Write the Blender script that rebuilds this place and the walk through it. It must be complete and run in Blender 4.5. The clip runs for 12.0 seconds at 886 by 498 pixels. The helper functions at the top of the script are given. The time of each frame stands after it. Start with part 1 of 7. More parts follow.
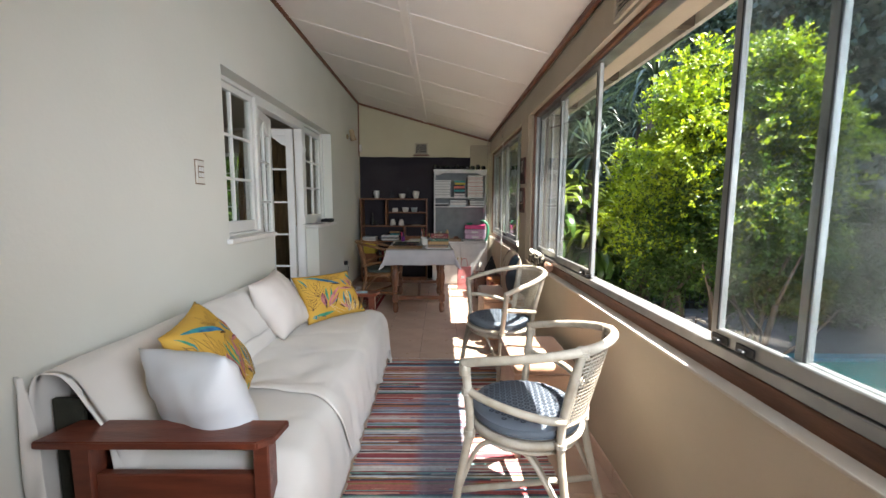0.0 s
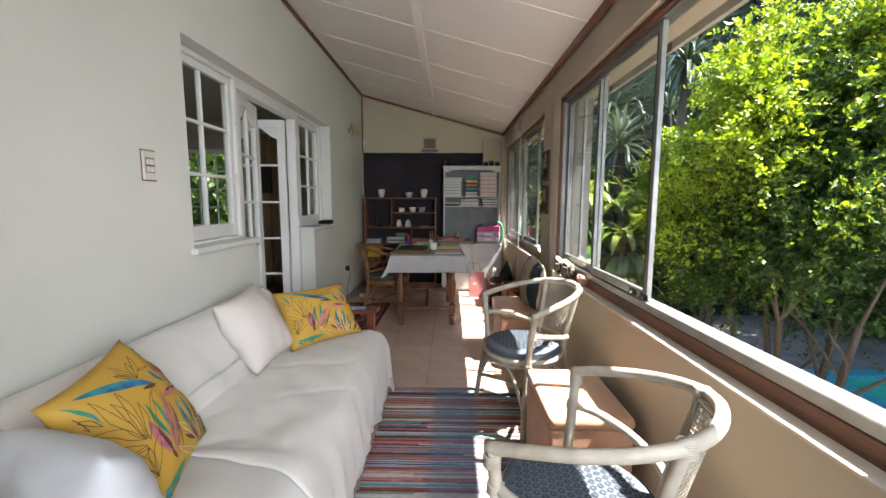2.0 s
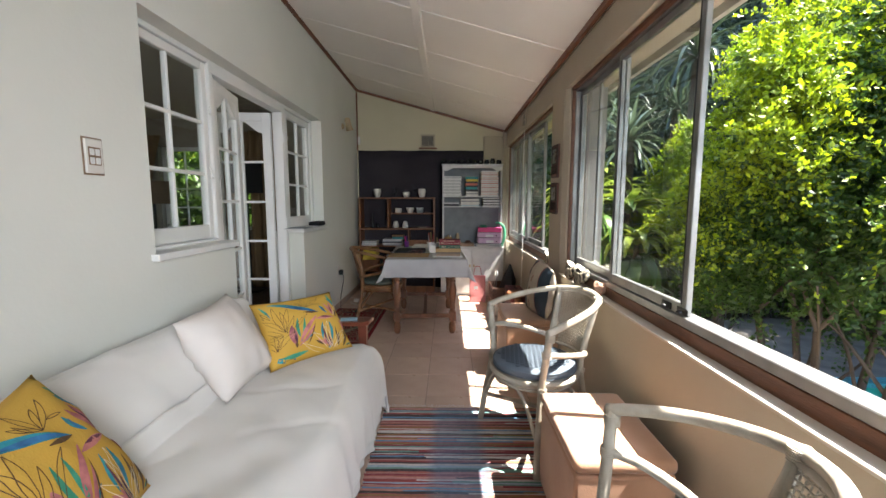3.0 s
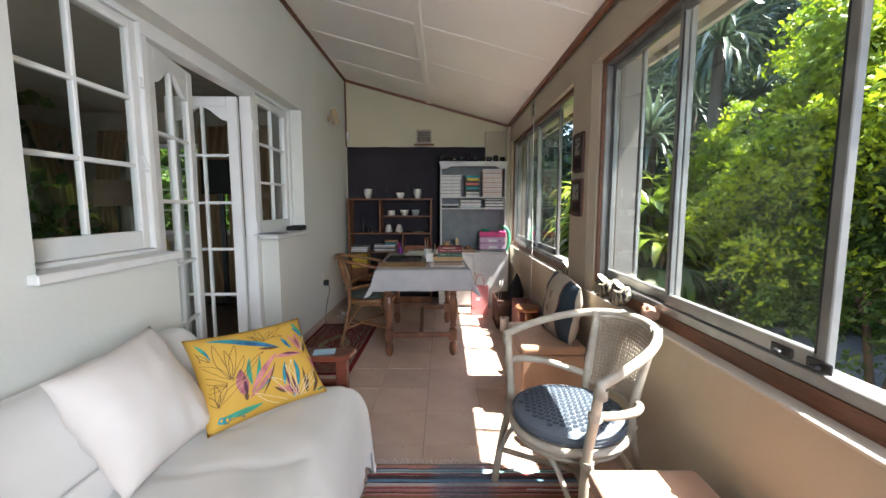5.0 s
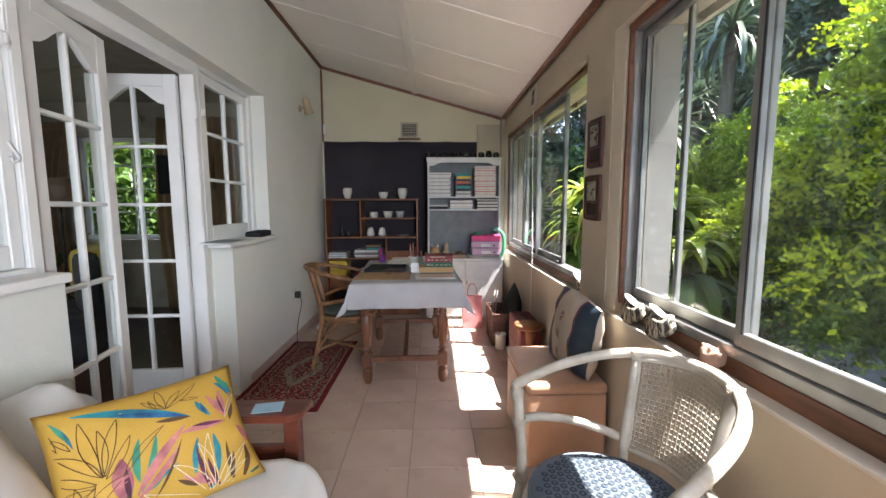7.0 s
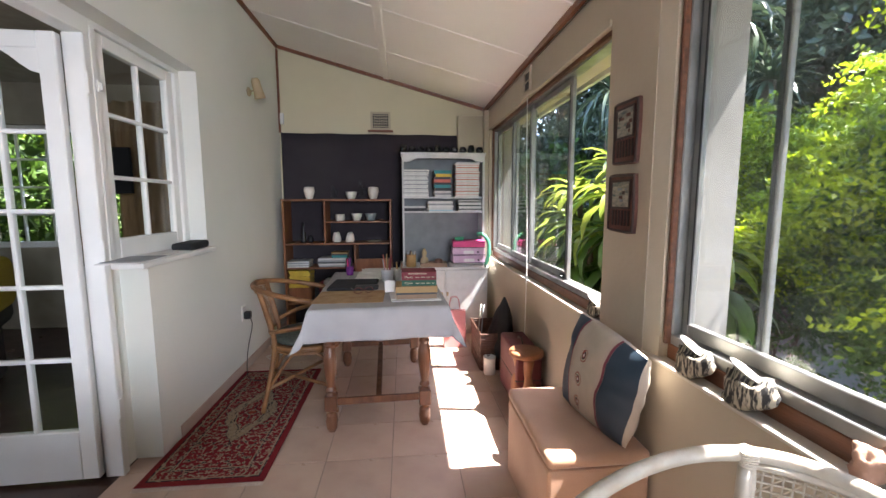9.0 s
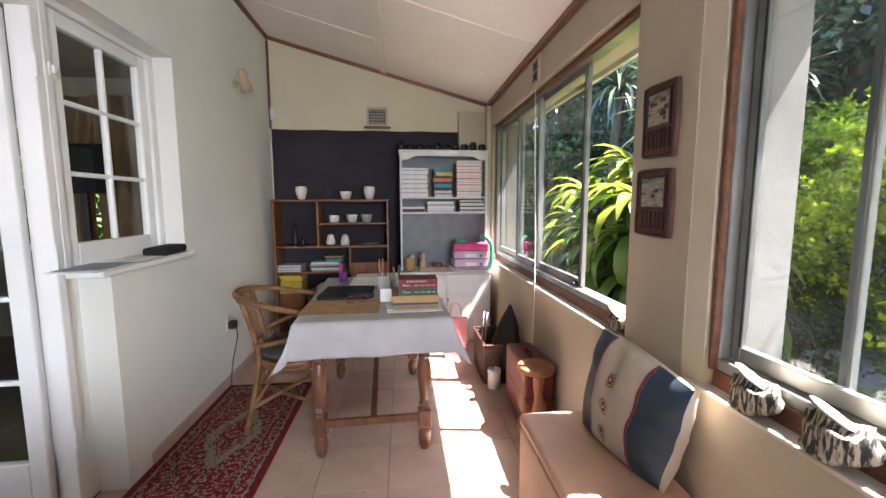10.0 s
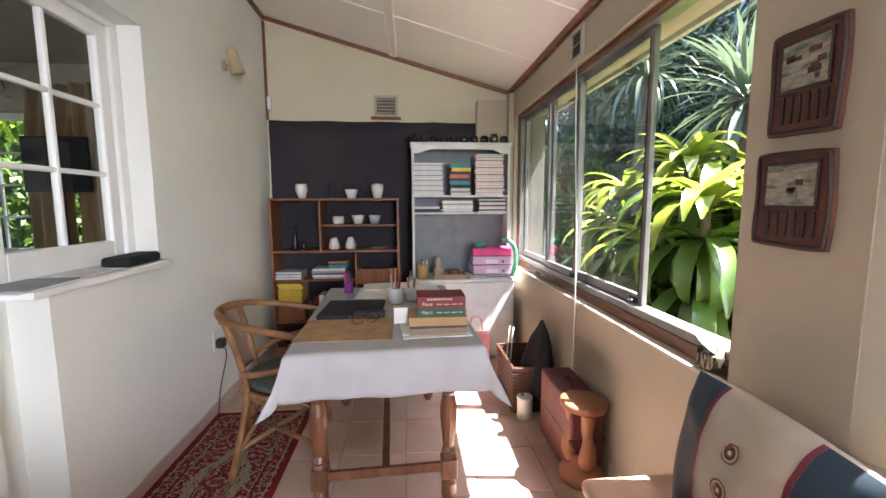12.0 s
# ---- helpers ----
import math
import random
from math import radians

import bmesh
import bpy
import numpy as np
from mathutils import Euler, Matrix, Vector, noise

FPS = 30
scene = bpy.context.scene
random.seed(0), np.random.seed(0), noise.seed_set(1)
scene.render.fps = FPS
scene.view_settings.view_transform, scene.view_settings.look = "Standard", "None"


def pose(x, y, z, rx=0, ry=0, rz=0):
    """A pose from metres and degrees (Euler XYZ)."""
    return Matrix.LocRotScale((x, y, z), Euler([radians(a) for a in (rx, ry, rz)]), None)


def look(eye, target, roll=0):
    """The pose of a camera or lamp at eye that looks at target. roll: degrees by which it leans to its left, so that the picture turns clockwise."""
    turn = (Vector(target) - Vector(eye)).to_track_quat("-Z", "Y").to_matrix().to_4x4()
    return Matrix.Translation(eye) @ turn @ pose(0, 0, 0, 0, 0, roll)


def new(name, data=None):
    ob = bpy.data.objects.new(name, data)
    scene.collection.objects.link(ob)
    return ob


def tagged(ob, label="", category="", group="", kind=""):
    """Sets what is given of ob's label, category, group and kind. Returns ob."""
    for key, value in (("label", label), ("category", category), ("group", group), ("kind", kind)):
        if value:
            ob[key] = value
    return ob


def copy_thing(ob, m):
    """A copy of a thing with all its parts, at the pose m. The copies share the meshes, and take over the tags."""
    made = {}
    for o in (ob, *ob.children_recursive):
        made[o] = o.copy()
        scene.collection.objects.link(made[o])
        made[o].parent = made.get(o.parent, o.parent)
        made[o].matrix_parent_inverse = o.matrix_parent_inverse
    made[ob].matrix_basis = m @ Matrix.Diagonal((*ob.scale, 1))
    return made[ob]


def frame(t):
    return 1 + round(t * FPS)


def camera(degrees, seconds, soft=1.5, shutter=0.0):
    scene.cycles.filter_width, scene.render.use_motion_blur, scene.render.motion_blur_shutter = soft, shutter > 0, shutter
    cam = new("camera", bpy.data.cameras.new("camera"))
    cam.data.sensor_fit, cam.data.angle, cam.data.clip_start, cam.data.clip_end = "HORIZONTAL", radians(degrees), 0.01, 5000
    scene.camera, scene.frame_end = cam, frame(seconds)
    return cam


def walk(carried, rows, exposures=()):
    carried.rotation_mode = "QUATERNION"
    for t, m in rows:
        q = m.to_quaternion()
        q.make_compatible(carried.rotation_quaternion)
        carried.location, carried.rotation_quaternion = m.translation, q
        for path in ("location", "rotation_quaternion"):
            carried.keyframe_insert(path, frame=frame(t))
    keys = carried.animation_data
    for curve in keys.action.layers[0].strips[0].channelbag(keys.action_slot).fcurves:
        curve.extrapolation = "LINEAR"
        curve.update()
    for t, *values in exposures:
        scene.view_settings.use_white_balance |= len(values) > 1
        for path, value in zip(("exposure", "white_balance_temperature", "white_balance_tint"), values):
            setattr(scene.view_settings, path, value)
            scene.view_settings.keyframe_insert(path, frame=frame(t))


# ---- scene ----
cam = camera(95.5, 12.0)
PATH = [
    (0, (0.077, -0.279, 1.263), (0.089, 1.709, 1.04), 0.3),
    (0.5, (0.107, -0.142, 1.267), (0.117, 1.845, 1.036), 0.3),
    (1, (0.114, -0.037, 1.279), (0.101, 1.949, 1.047), 0.2),
    (1.5, (0.096, 0.084, 1.274), (0.064, 2.071, 1.044), 0.2),
    (2, (0.063, 0.222, 1.275), (0.03, 2.209, 1.045), 0.2),
    (2.5, (0.05, 0.342, 1.265), (0.021, 2.328, 1.038), 0.2),
    (3, (0.046, 0.504, 1.262), (0.022, 2.491, 1.037), 0.1),
    (4.8, (0.027, 0.988, 1.25), (0.018, 2.975, 1.036), -0.1),
    (5, (0.01, 1.042, 1.247), (0.008, 3.031, 1.036), 0.0),
    (5.5, (-0.005, 1.157, 1.245), (0.001, 3.146, 1.032), -0.1),
    (6, (0.008, 1.284, 1.243), (0.026, 3.273, 1.031), -0.1),
    (6.5, (0.013, 1.428, 1.255), (0.047, 3.417, 1.042), -0.2),
    (7, (0.023, 1.534, 1.262), (0.075, 3.522, 1.049), -0.1),
    (7.2, (0.027, 1.582, 1.264), (0.09, 3.569, 1.051), -0.1),
    (9, (-0.019, 2.072, 1.305), (0.174, 4.05, 1.078), -0.1),
    (9.5, (-0.017, 2.209, 1.303), (0.186, 4.186, 1.081), -0.1),
    (10, (-0.013, 2.302, 1.3), (0.187, 4.28, 1.078), -0.1),
    (10.5, (-0.015, 2.408, 1.297), (0.167, 4.387, 1.076), -0.0),
    (11, (-0.05, 2.521, 1.296), (0.139, 4.5, 1.075), -0.1),
    (11.5, (-0.072, 2.628, 1.298), (0.117, 4.607, 1.075), -0.1),
    (12, (-0.073, 2.724, 1.296), (0.103, 4.704, 1.073), -0.2),
]
EXPO = [(0.0, 3.1, 6550, 13), (3.0, 3.18, 6500, 13), (5.5, 3.5, 6250, 14), (7.0, 3.64, 6250, 16), (9.5, 3.98, 6350, 19), (12.0, 4.25, 6450, 20)]  # seconds, stops, kelvin, tint
SUN, SKY, WINDOW_FILL = 4.6, 0.15, 3.5
walk(cam, [(t, look(eye, target, roll)) for t, eye, target, roll in PATH], exposures=EXPO)

# ---- world and sun ----
SUN_DIR = Vector((0.54, -0.07, 1.0)).normalized()  # towards the sun
world = bpy.data.worlds.new("world")
scene.world = world
world.use_nodes = True
sky = world.node_tree.nodes.new("ShaderNodeTexSky")
sky.sky_type, sky.sun_disc = "NISHITA", False
sky.sun_elevation = math.asin(SUN_DIR.z)
sky.sun_rotation = math.atan2(SUN_DIR.x, SUN_DIR.y)
world.node_tree.links.new(sky.outputs[0], world.node_tree.nodes["Background"].inputs[0])
world.node_tree.nodes["Background"].inputs[1].default_value = SKY
sun = new("sun", bpy.data.lights.new("sun", "SUN"))
sun.data.energy, sun.data.angle, sun.data.color = SUN, radians(0.5), (1.0, 0.95, 0.87)
sun.rotation_euler = SUN_DIR.to_track_quat("Z", "Y").to_euler()


# ---- materials ----
def mat(name, color, rough=0.6, color2=None, scale=8.0, bump=0.0, bscale=60.0, metal=0.0, amount=0.5, spec=0.5, stretch=(1, 1, 1), piece=0.0, trans=0.0, sheen=0.0, island=0.0):
    """A principled material: colour mottled at two scales, fine relief, and a shift of value per piece or per island."""
    m = bpy.data.materials.new(name)
    m.use_nodes = True
    nt = m.node_tree
    n, l = nt.nodes, nt.links
    b = n["Principled BSDF"]
    b.inputs["Metallic"].default_value = metal
    b.inputs["Specular IOR Level"].default_value = spec
    if sheen:
        b.inputs["Sheen Weight"].default_value = sheen
    tc = n.new("ShaderNodeTexCoord")
    mp = n.new("ShaderNodeMapping")
    mp.inputs["Scale"].default_value = stretch
    l.new(tc.outputs["Object"], mp.inputs[0])
    c2 = color2 or tuple(c * 0.8 for c in color)
    n1 = n.new("ShaderNodeTexNoise")
    n1.inputs["Scale"].default_value, n1.inputs["Detail"].default_value = scale, 6
    l.new(mp.outputs[0], n1.inputs[0])
    r = n.new("ShaderNodeMapRange")
    r.inputs["From Min"].default_value, r.inputs["From Max"].default_value = 0.35, 0.68
    r.inputs["To Max"].default_value = amount * 2 if amount < 0.5 else 1
    l.new(n1.outputs[0], r.inputs[0])
    mix = n.new("ShaderNodeMix")
    mix.data_type = "RGBA"
    mix.inputs["A"].default_value, mix.inputs["B"].default_value = (*color, 1), (*c2, 1)
    l.new(r.outputs[0], mix.inputs["Factor"])
    out = mix.outputs["Result"]
    if piece or island:
        if piece:
            src = n.new("ShaderNodeObjectInfo").outputs["Random"]
        else:
            src = n.new("ShaderNodeNewGeometry").outputs["Random Per Island"]
        mr = n.new("ShaderNodeMapRange")
        k = piece or island
        mr.inputs["To Min"].default_value, mr.inputs["To Max"].default_value = 1 - k, 1 + k
        l.new(src, mr.inputs[0])
        hs = n.new("ShaderNodeHueSaturation")
        l.new(mr.outputs[0], hs.inputs["Value"])
        l.new(out, hs.inputs["Color"])
        out = hs.outputs[0]
    l.new(out, b.inputs["Base Color"])
    rr = n.new("ShaderNodeMapRange")
    rr.inputs["To Min"].default_value, rr.inputs["To Max"].default_value = max(0.02, rough - 0.1), min(1, rough + 0.12)
    l.new(n1.outputs[0], rr.inputs[0])
    l.new(rr.outputs[0], b.inputs["Roughness"])
    if bump:
        n2 = n.new("ShaderNodeTexNoise")
        n2.inputs["Scale"].default_value, n2.inputs["Detail"].default_value = bscale, 5
        l.new(mp.outputs[0], n2.inputs[0])
        bp = n.new("ShaderNodeBump")
        bp.inputs["Strength"].default_value, bp.inputs["Distance"].default_value = min(1, bump), 0.004
        l.new(n2.outputs[0], bp.inputs["Height"])
        l.new(bp.outputs[0], b.inputs["Normal"])
    if trans:
        t = n.new("ShaderNodeBsdfTranslucent")
        l.new(out, t.inputs[0])
        ms = n.new("ShaderNodeMixShader")
        ms.inputs[0].default_value = trans
        l.new(b.outputs[0], ms.inputs[1])
        l.new(t.outputs[0], ms.inputs[2])
        l.new(ms.outputs[0], n["Material Output"].inputs[0])
    return m


def glass_mat(name, tint=(1, 1, 1), dirt=0.0):
    """Thin window glass: clear with a Fresnel gloss, and a film of dust."""
    m = bpy.data.materials.new(name)
    m.use_nodes = True
    nt = m.node_tree
    n, l = nt.nodes, nt.links
    n.remove(n["Principled BSDF"])
    tr, gl = n.new("ShaderNodeBsdfTransparent"), n.new("ShaderNodeBsdfGlossy")
    tr.inputs[0].default_value = (*tint, 1)
    gl.inputs["Roughness"].default_value = 0.01
    lw = n.new("ShaderNodeLayerWeight")
    lw.inputs[0].default_value = 0.5
    pw = n.new("ShaderNodeMath")
    pw.operation = "POWER"
    pw.inputs[1].default_value = 5.0
    l.new(lw.outputs["Facing"], pw.inputs[0])
    mul = n.new("ShaderNodeMapRange")
    mul.inputs["To Min"].default_value, mul.inputs["To Max"].default_value = 0.035, 0.75
    l.new(pw.outputs[0], mul.inputs[0])
    a = n.new("ShaderNodeMixShader")
    l.new(mul.outputs[0], a.inputs[0])
    l.new(tr.outputs[0], a.inputs[1])
    l.new(gl.outputs[0], a.inputs[2])
    last = a
    if dirt:
        df = n.new("ShaderNodeBsdfDiffuse")
        df.inputs[0].default_value = (0.8, 0.82, 0.8, 1)
        tc, ns = n.new("ShaderNodeTexCoord"), n.new("ShaderNodeTexNoise")
        ns.inputs["Scale"].default_value, ns.inputs["Detail"].default_value = 2.5, 7
        l.new(tc.outputs["Object"], ns.inputs[0])
        r = n.new("ShaderNodeMapRange")
        r.inputs["From Min"].default_value, r.inputs["From Max"].default_value = 0.35, 0.75
        r.inputs["To Max"].default_value = dirt * 2
        l.new(ns.outputs[0], r.inputs[0])
        last = n.new("ShaderNodeMixShader")
        l.new(r.outputs[0], last.inputs[0])
        l.new(a.outputs[0], last.inputs[1])
        l.new(df.outputs[0], last.inputs[2])
    l.new(last.outputs[0], n["Material Output"].inputs[0])
    return m


M = {}
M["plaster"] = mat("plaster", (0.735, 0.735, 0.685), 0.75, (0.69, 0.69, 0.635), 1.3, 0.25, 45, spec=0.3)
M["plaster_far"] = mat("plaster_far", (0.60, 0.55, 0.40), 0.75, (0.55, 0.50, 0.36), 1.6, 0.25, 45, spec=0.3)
# garden wall: colour darkened to offset too much light falling on it
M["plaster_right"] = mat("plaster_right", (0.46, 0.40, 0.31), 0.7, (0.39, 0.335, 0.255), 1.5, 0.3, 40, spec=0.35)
M["ceiling"] = mat("ceiling", (0.86, 0.825, 0.79), 0.7, (0.82, 0.78, 0.745), 1.2, 0.1, 25, spec=0.3)
M["trim"] = mat("trim", (0.21, 0.07, 0.028), 0.45, (0.12, 0.038, 0.016), 5, 0.3, 40, stretch=(8, 1, 8))
M["sillwood"] = mat("sillwood", (0.17, 0.065, 0.03), 0.5, (0.09, 0.035, 0.018), 5, 0.4, 40, stretch=(8, 1, 8))
M["tile"] = mat("tile", (0.50, 0.365, 0.285), 0.30, (0.43, 0.30, 0.23), 5, 0.12, 30, piece=0.07)
M["grout"] = mat("grout", (0.26, 0.21, 0.17), 0.9, None, 20, 0.3, 90)
M["skirt"] = mat("skirt", (0.52, 0.40, 0.32), 0.4, (0.46, 0.34, 0.27), 6)
M["paint"] = mat("paint", (0.80, 0.79, 0.77), 0.4, (0.72, 0.71, 0.68), 3, 0.15, 30)
M["alu"] = mat("alu", (0.33, 0.33, 0.32), 0.42, (0.22, 0.22, 0.215), 6, 0.1, 50, metal=0.75)
M["alu_dark"] = mat("alu_dark", (0.10, 0.105, 0.11), 0.5, (0.06, 0.06, 0.065), 6, metal=0.3)
M["rubber"] = mat("rubber", (0.015, 0.015, 0.016), 0.6)
M["sill_top"] = mat("sill_top", (0.50, 0.46, 0.40), 0.6, (0.45, 0.40, 0.33), 9, 0.3, 60)
M["glass"] = glass_mat("glass", (0.93, 0.95, 0.94), 0.016)
M["glass_dusty"] = glass_mat("glass_dusty", (0.93, 0.96, 0.97), 0.045)
M["glass_clean"] = glass_mat("glass_clean", (0.95, 0.97, 0.96), 0.0)
M["charcoal"] = mat("charcoal", (0.047, 0.041, 0.048), 0.95, (0.036, 0.031, 0.038), 2, 0.4, 120, spec=0.15)


# ---- builders ----
def ident():
    return Matrix.Identity(4)


def box(bm, x0, x1, y0, y1, z0, z1, bev=0.0, m=None, seg=1):
    """A box, bevelled if bev is given, added to bm."""
    r = bmesh.ops.create_cube(bm, size=1.0)
    vs = r["verts"]
    bmesh.ops.scale(bm, vec=(x1 - x0, y1 - y0, z1 - z0), verts=vs)
    bmesh.ops.translate(bm, vec=((x0 + x1) / 2, (y0 + y1) / 2, (z0 + z1) / 2), verts=vs)
    if bev:
        es = list({e for v in vs for e in v.link_edges})
        res = bmesh.ops.bevel(bm, geom=es, offset=bev, segments=seg, affect="EDGES", profile=0.5)
        vs = list({v for f in res["faces"] for v in f.verts} | {v for v in vs if v.is_valid})
    if m is not None:
        bmesh.ops.transform(bm, matrix=m, verts=vs)
    return vs


def tube(bm, pts, r, n=8, closed=False, caps=True):
    """A round bar of radius r (or one radius per point) along pts."""
    pts = [Vector(p) for p in pts]
    rad = r if isinstance(r, (list, tuple)) else [r] * len(pts)
    rings, side = [], None
    for i, p in enumerate(pts):
        a = pts[i - 1] if i or closed else p
        b = pts[(i + 1) % len(pts)] if i < len(pts) - 1 or closed else p
        d = (b - a).normalized()
        if side is None:
            side = d.orthogonal().normalized()
        side = (side - d * side.dot(d)).normalized()
        up = d.cross(side)
        rings.append([bm.verts.new(p + (side * math.cos(2 * math.pi * k / n) + up * math.sin(2 * math.pi * k / n)) * rad[i]) for k in range(n)])
    m = len(rings)
    for i in range(m if closed else m - 1):
        a, b = rings[i], rings[(i + 1) % m]
        for k in range(n):
            bm.faces.new((a[k], a[(k + 1) % n], b[(k + 1) % n], b[k]))
    if caps and not closed:
        bm.faces.new(rings[0][::-1])
        bm.faces.new(rings[-1])


def lathe(bm, prof, n=16, c=(0, 0, 0), caps=True):
    """A turned solid: prof is a list of (radius, height)."""
    rings = [[bm.verts.new((c[0] + r * math.cos(2 * math.pi * k / n), c[1] + r * math.sin(2 * math.pi * k / n), c[2] + z)) for k in range(n)] for r, z in prof]
    for a, b in zip(rings, rings[1:]):
        for k in range(n):
            bm.faces.new((a[k], a[(k + 1) % n], b[(k + 1) % n], b[k]))
    if caps:
        bm.faces.new(rings[0][::-1])
        bm.faces.new(rings[-1])


def curve_pts(keys, n=6):
    """Smooth points through keys (Catmull-Rom)."""
    k = [Vector(p) for p in keys]
    k = [k[0] * 2 - k[1], *k, k[-1] * 2 - k[-2]]
    out = []
    for i in range(1, len(k) - 2):
        for j in range(n):
            t = j / n
            out.append(0.5 * ((2 * k[i]) + (k[i + 1] - k[i - 1]) * t + (2 * k[i - 1] - 5 * k[i] + 4 * k[i + 1] - k[i + 2]) * t * t + (3 * k[i] - k[i - 1] - 3 * k[i + 1] + k[i + 2]) * t ** 3))
    return out + [k[-2]]


def part(name, bm, material, parent=None, label="", smooth=False, kind=""):
    me = bpy.data.meshes.new(name)
    bmesh.ops.recalc_face_normals(bm, faces=bm.faces)
    bm.to_mesh(me)
    bm.free()
    for mm in (material if isinstance(material, (list, tuple)) else [material]):
        me.materials.append(M[mm] if isinstance(mm, str) else mm)
    if smooth:
        me.shade_smooth()
    ob = new(name, me)
    ob.parent = parent
    return tagged(ob, label=label, kind=kind)


def thing(name, m, label, category, group=""):
    e = new(name)
    e.empty_display_size = 0.1
    e.matrix_basis = m
    return tagged(e, label=label, category=category, group=group)


def structure(name, bm, material, label="", parent=None):
    return part(name, bm, material, parent, label, kind="structure" if parent is None else "")


def bx(*a, **k):
    bm = bmesh.new()
    box(bm, *a, **k)
    return bm


# ---- the large structure ----
XL, XR, YF, YB = -1.27, 0.87, 6.43, -1.6
ZL, ZR = 2.875, 2.295  # ceiling at the two long walls
TW = 0.3
HX = -1.415  # plane of the door and casements
NY0, NY1, NZ = 2.29, 4.768, 2.105  # the recess
DY0, DY1 = 2.962, 4.056  # the doorway
SILL_L = 1.0


def ceil_z(x):
    return ZL + (ZR - ZL) * (x - XL) / (XR - XL)


def prism_wall(name, x0, x1, y0, y1, holes, material, top=3.0):
    """A wall along y between x0 and x1, cut by holes (y0, y1, z0, z1)."""
    bm = bmesh.new()
    ys = sorted({y0, y1, *[h[0] for h in holes], *[h[1] for h in holes]})
    for a, b in zip(ys, ys[1:]):
        z = 0.0
        for h in sorted([h for h in holes if h[0] <= a + 1e-6 and h[1] >= b - 1e-6], key=lambda h: h[2]):
            if h[2] > z:
                box(bm, x0, x1, a, b, z, h[2])
            z = h[3]
        box(bm, x0, x1, a, b, z, top)
    bmesh.ops.remove_doubles(bm, verts=bm.verts, dist=1e-4)
    return structure(name, bm, material)


prism_wall("wall_house", XL - 0.18, XL, YB - 0.2, YF + 0.2, [(NY0, DY0, SILL_L, NZ), (DY0, 4.155, 0, NZ), (4.155, NY1, SILL_L, NZ)], "plaster", 3.0)
prism_wall("wall_house_inner", XL - TW, XL - 0.182, YB - 0.2, YF + 0.2, [(NY0, DY0, SILL_L, NZ), (DY0, 4.155, 0, NZ), (4.155, NY1 + 0.55, SILL_L, NZ)], "plaster", 3.0)
W1 = (-1.3, 3.39, 0.74, 2.06)
W2 = (3.79, 6.25, 0.74, 2.06)
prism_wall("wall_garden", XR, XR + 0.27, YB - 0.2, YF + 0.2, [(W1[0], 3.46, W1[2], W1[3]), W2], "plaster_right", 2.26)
bm = bmesh.new()
jamb = [(XR + 0.003, 3.459), (0.893, 3.396), (1.138, 3.396), (1.138, 3.459)]
lo, hi = ([bm.verts.new((x, y, z)) for x, y in jamb] for z in (0.753, 2.059))
bm.faces.new(lo[::-1]), bm.faces.new(hi)
for i in range(4):
    bm.faces.new((lo[i], lo[(i + 1) % 4], hi[(i + 1) % 4], hi[i]))
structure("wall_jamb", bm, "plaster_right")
structure("wall_end", bx(XL, XR, YF, YF + 0.2, 0, 2.95), "plaster_far")
structure("wall_behind", bx(XL, XR, YB - 0.2, YB, 0, 2.95), "plaster")

bm = bmesh.new()
for x0, x1 in ((XL, XR),):
    v = [bm.verts.new(p) for p in ((XL - .3, YB - .2, ceil_z(XL - .3)), (XR + .2, YB - .2, ceil_z(XR + .2)), (XR + .2, YF + .2, ceil_z(XR + .2)), (XL - .3, YF + .2, ceil_z(XL - .3)))]
    w = [bm.verts.new(p.co + Vector((0, 0, 0.06))) for p in v]
    bm.faces.new(v), bm.faces.new(w)
    for i in range(4):
        bm.faces.new((v[i], v[(i + 1) % 4], w[(i + 1) % 4], w[i]))
# cover strips
slope = math.atan2(ZR - ZL, XR - XL)
def strip(bm, xa, xb, ya, yb, d, w):
    """A flat strip under the ceiling from (xa, ya) to (xb, yb)."""
    p, q = Vector((xa, ya, ceil_z(xa))), Vector((xb, yb, ceil_z(xb)))
    dirv = (q - p).normalized()
    nrm = Vector((-math.sin(slope), 0, math.cos(slope)))
    sd = dirv.cross(nrm).normalized()
    vs = [bm.verts.new(c + sd * s * w / 2 - nrm * h) for c in (p, q) for s, h in ((-1, -0.003), (1, -0.003), (0.7, d), (-0.7, d))]
    for f in ((0, 1, 2, 3), (4, 5, 6, 7), (0, 1, 5, 4), (1, 2, 6, 5), (2, 3, 7, 6), (3, 0, 4, 7)):
        bm.faces.new([vs[i] for i in f])
XM = -0.178
strip(bm, XM, XM, YB, YF - 0.02, 0.012, 0.075)
yy = 5.655
while yy > YB:
    strip(bm, XL + 0.02, XM - 0.03, yy, yy, 0.005, 0.022)
    strip(bm, XM + 0.03, XR - 0.02, yy - 0.01, yy - 0.01, 0.005, 0.022)
    yy -= 0.745
structure("ceiling", bm, "ceiling")
bm = bmesh.new()
strip(bm, XL + 0.012, XL + 0.012, YB, YF, 0.03, 0.03)
strip(bm, XR - 0.012, XR - 0.012, YB, YF, 0.045, 0.03)
strip(bm, XL + 0.03, XR - 0.03, YF - 0.012, YF - 0.012, 0.03, 0.028)
box(bm, XL + 0.002, XL + 0.02, YF - 0.022, YF - 0.002, 2.02, 2.83)
structure("trim", bm, "trim")
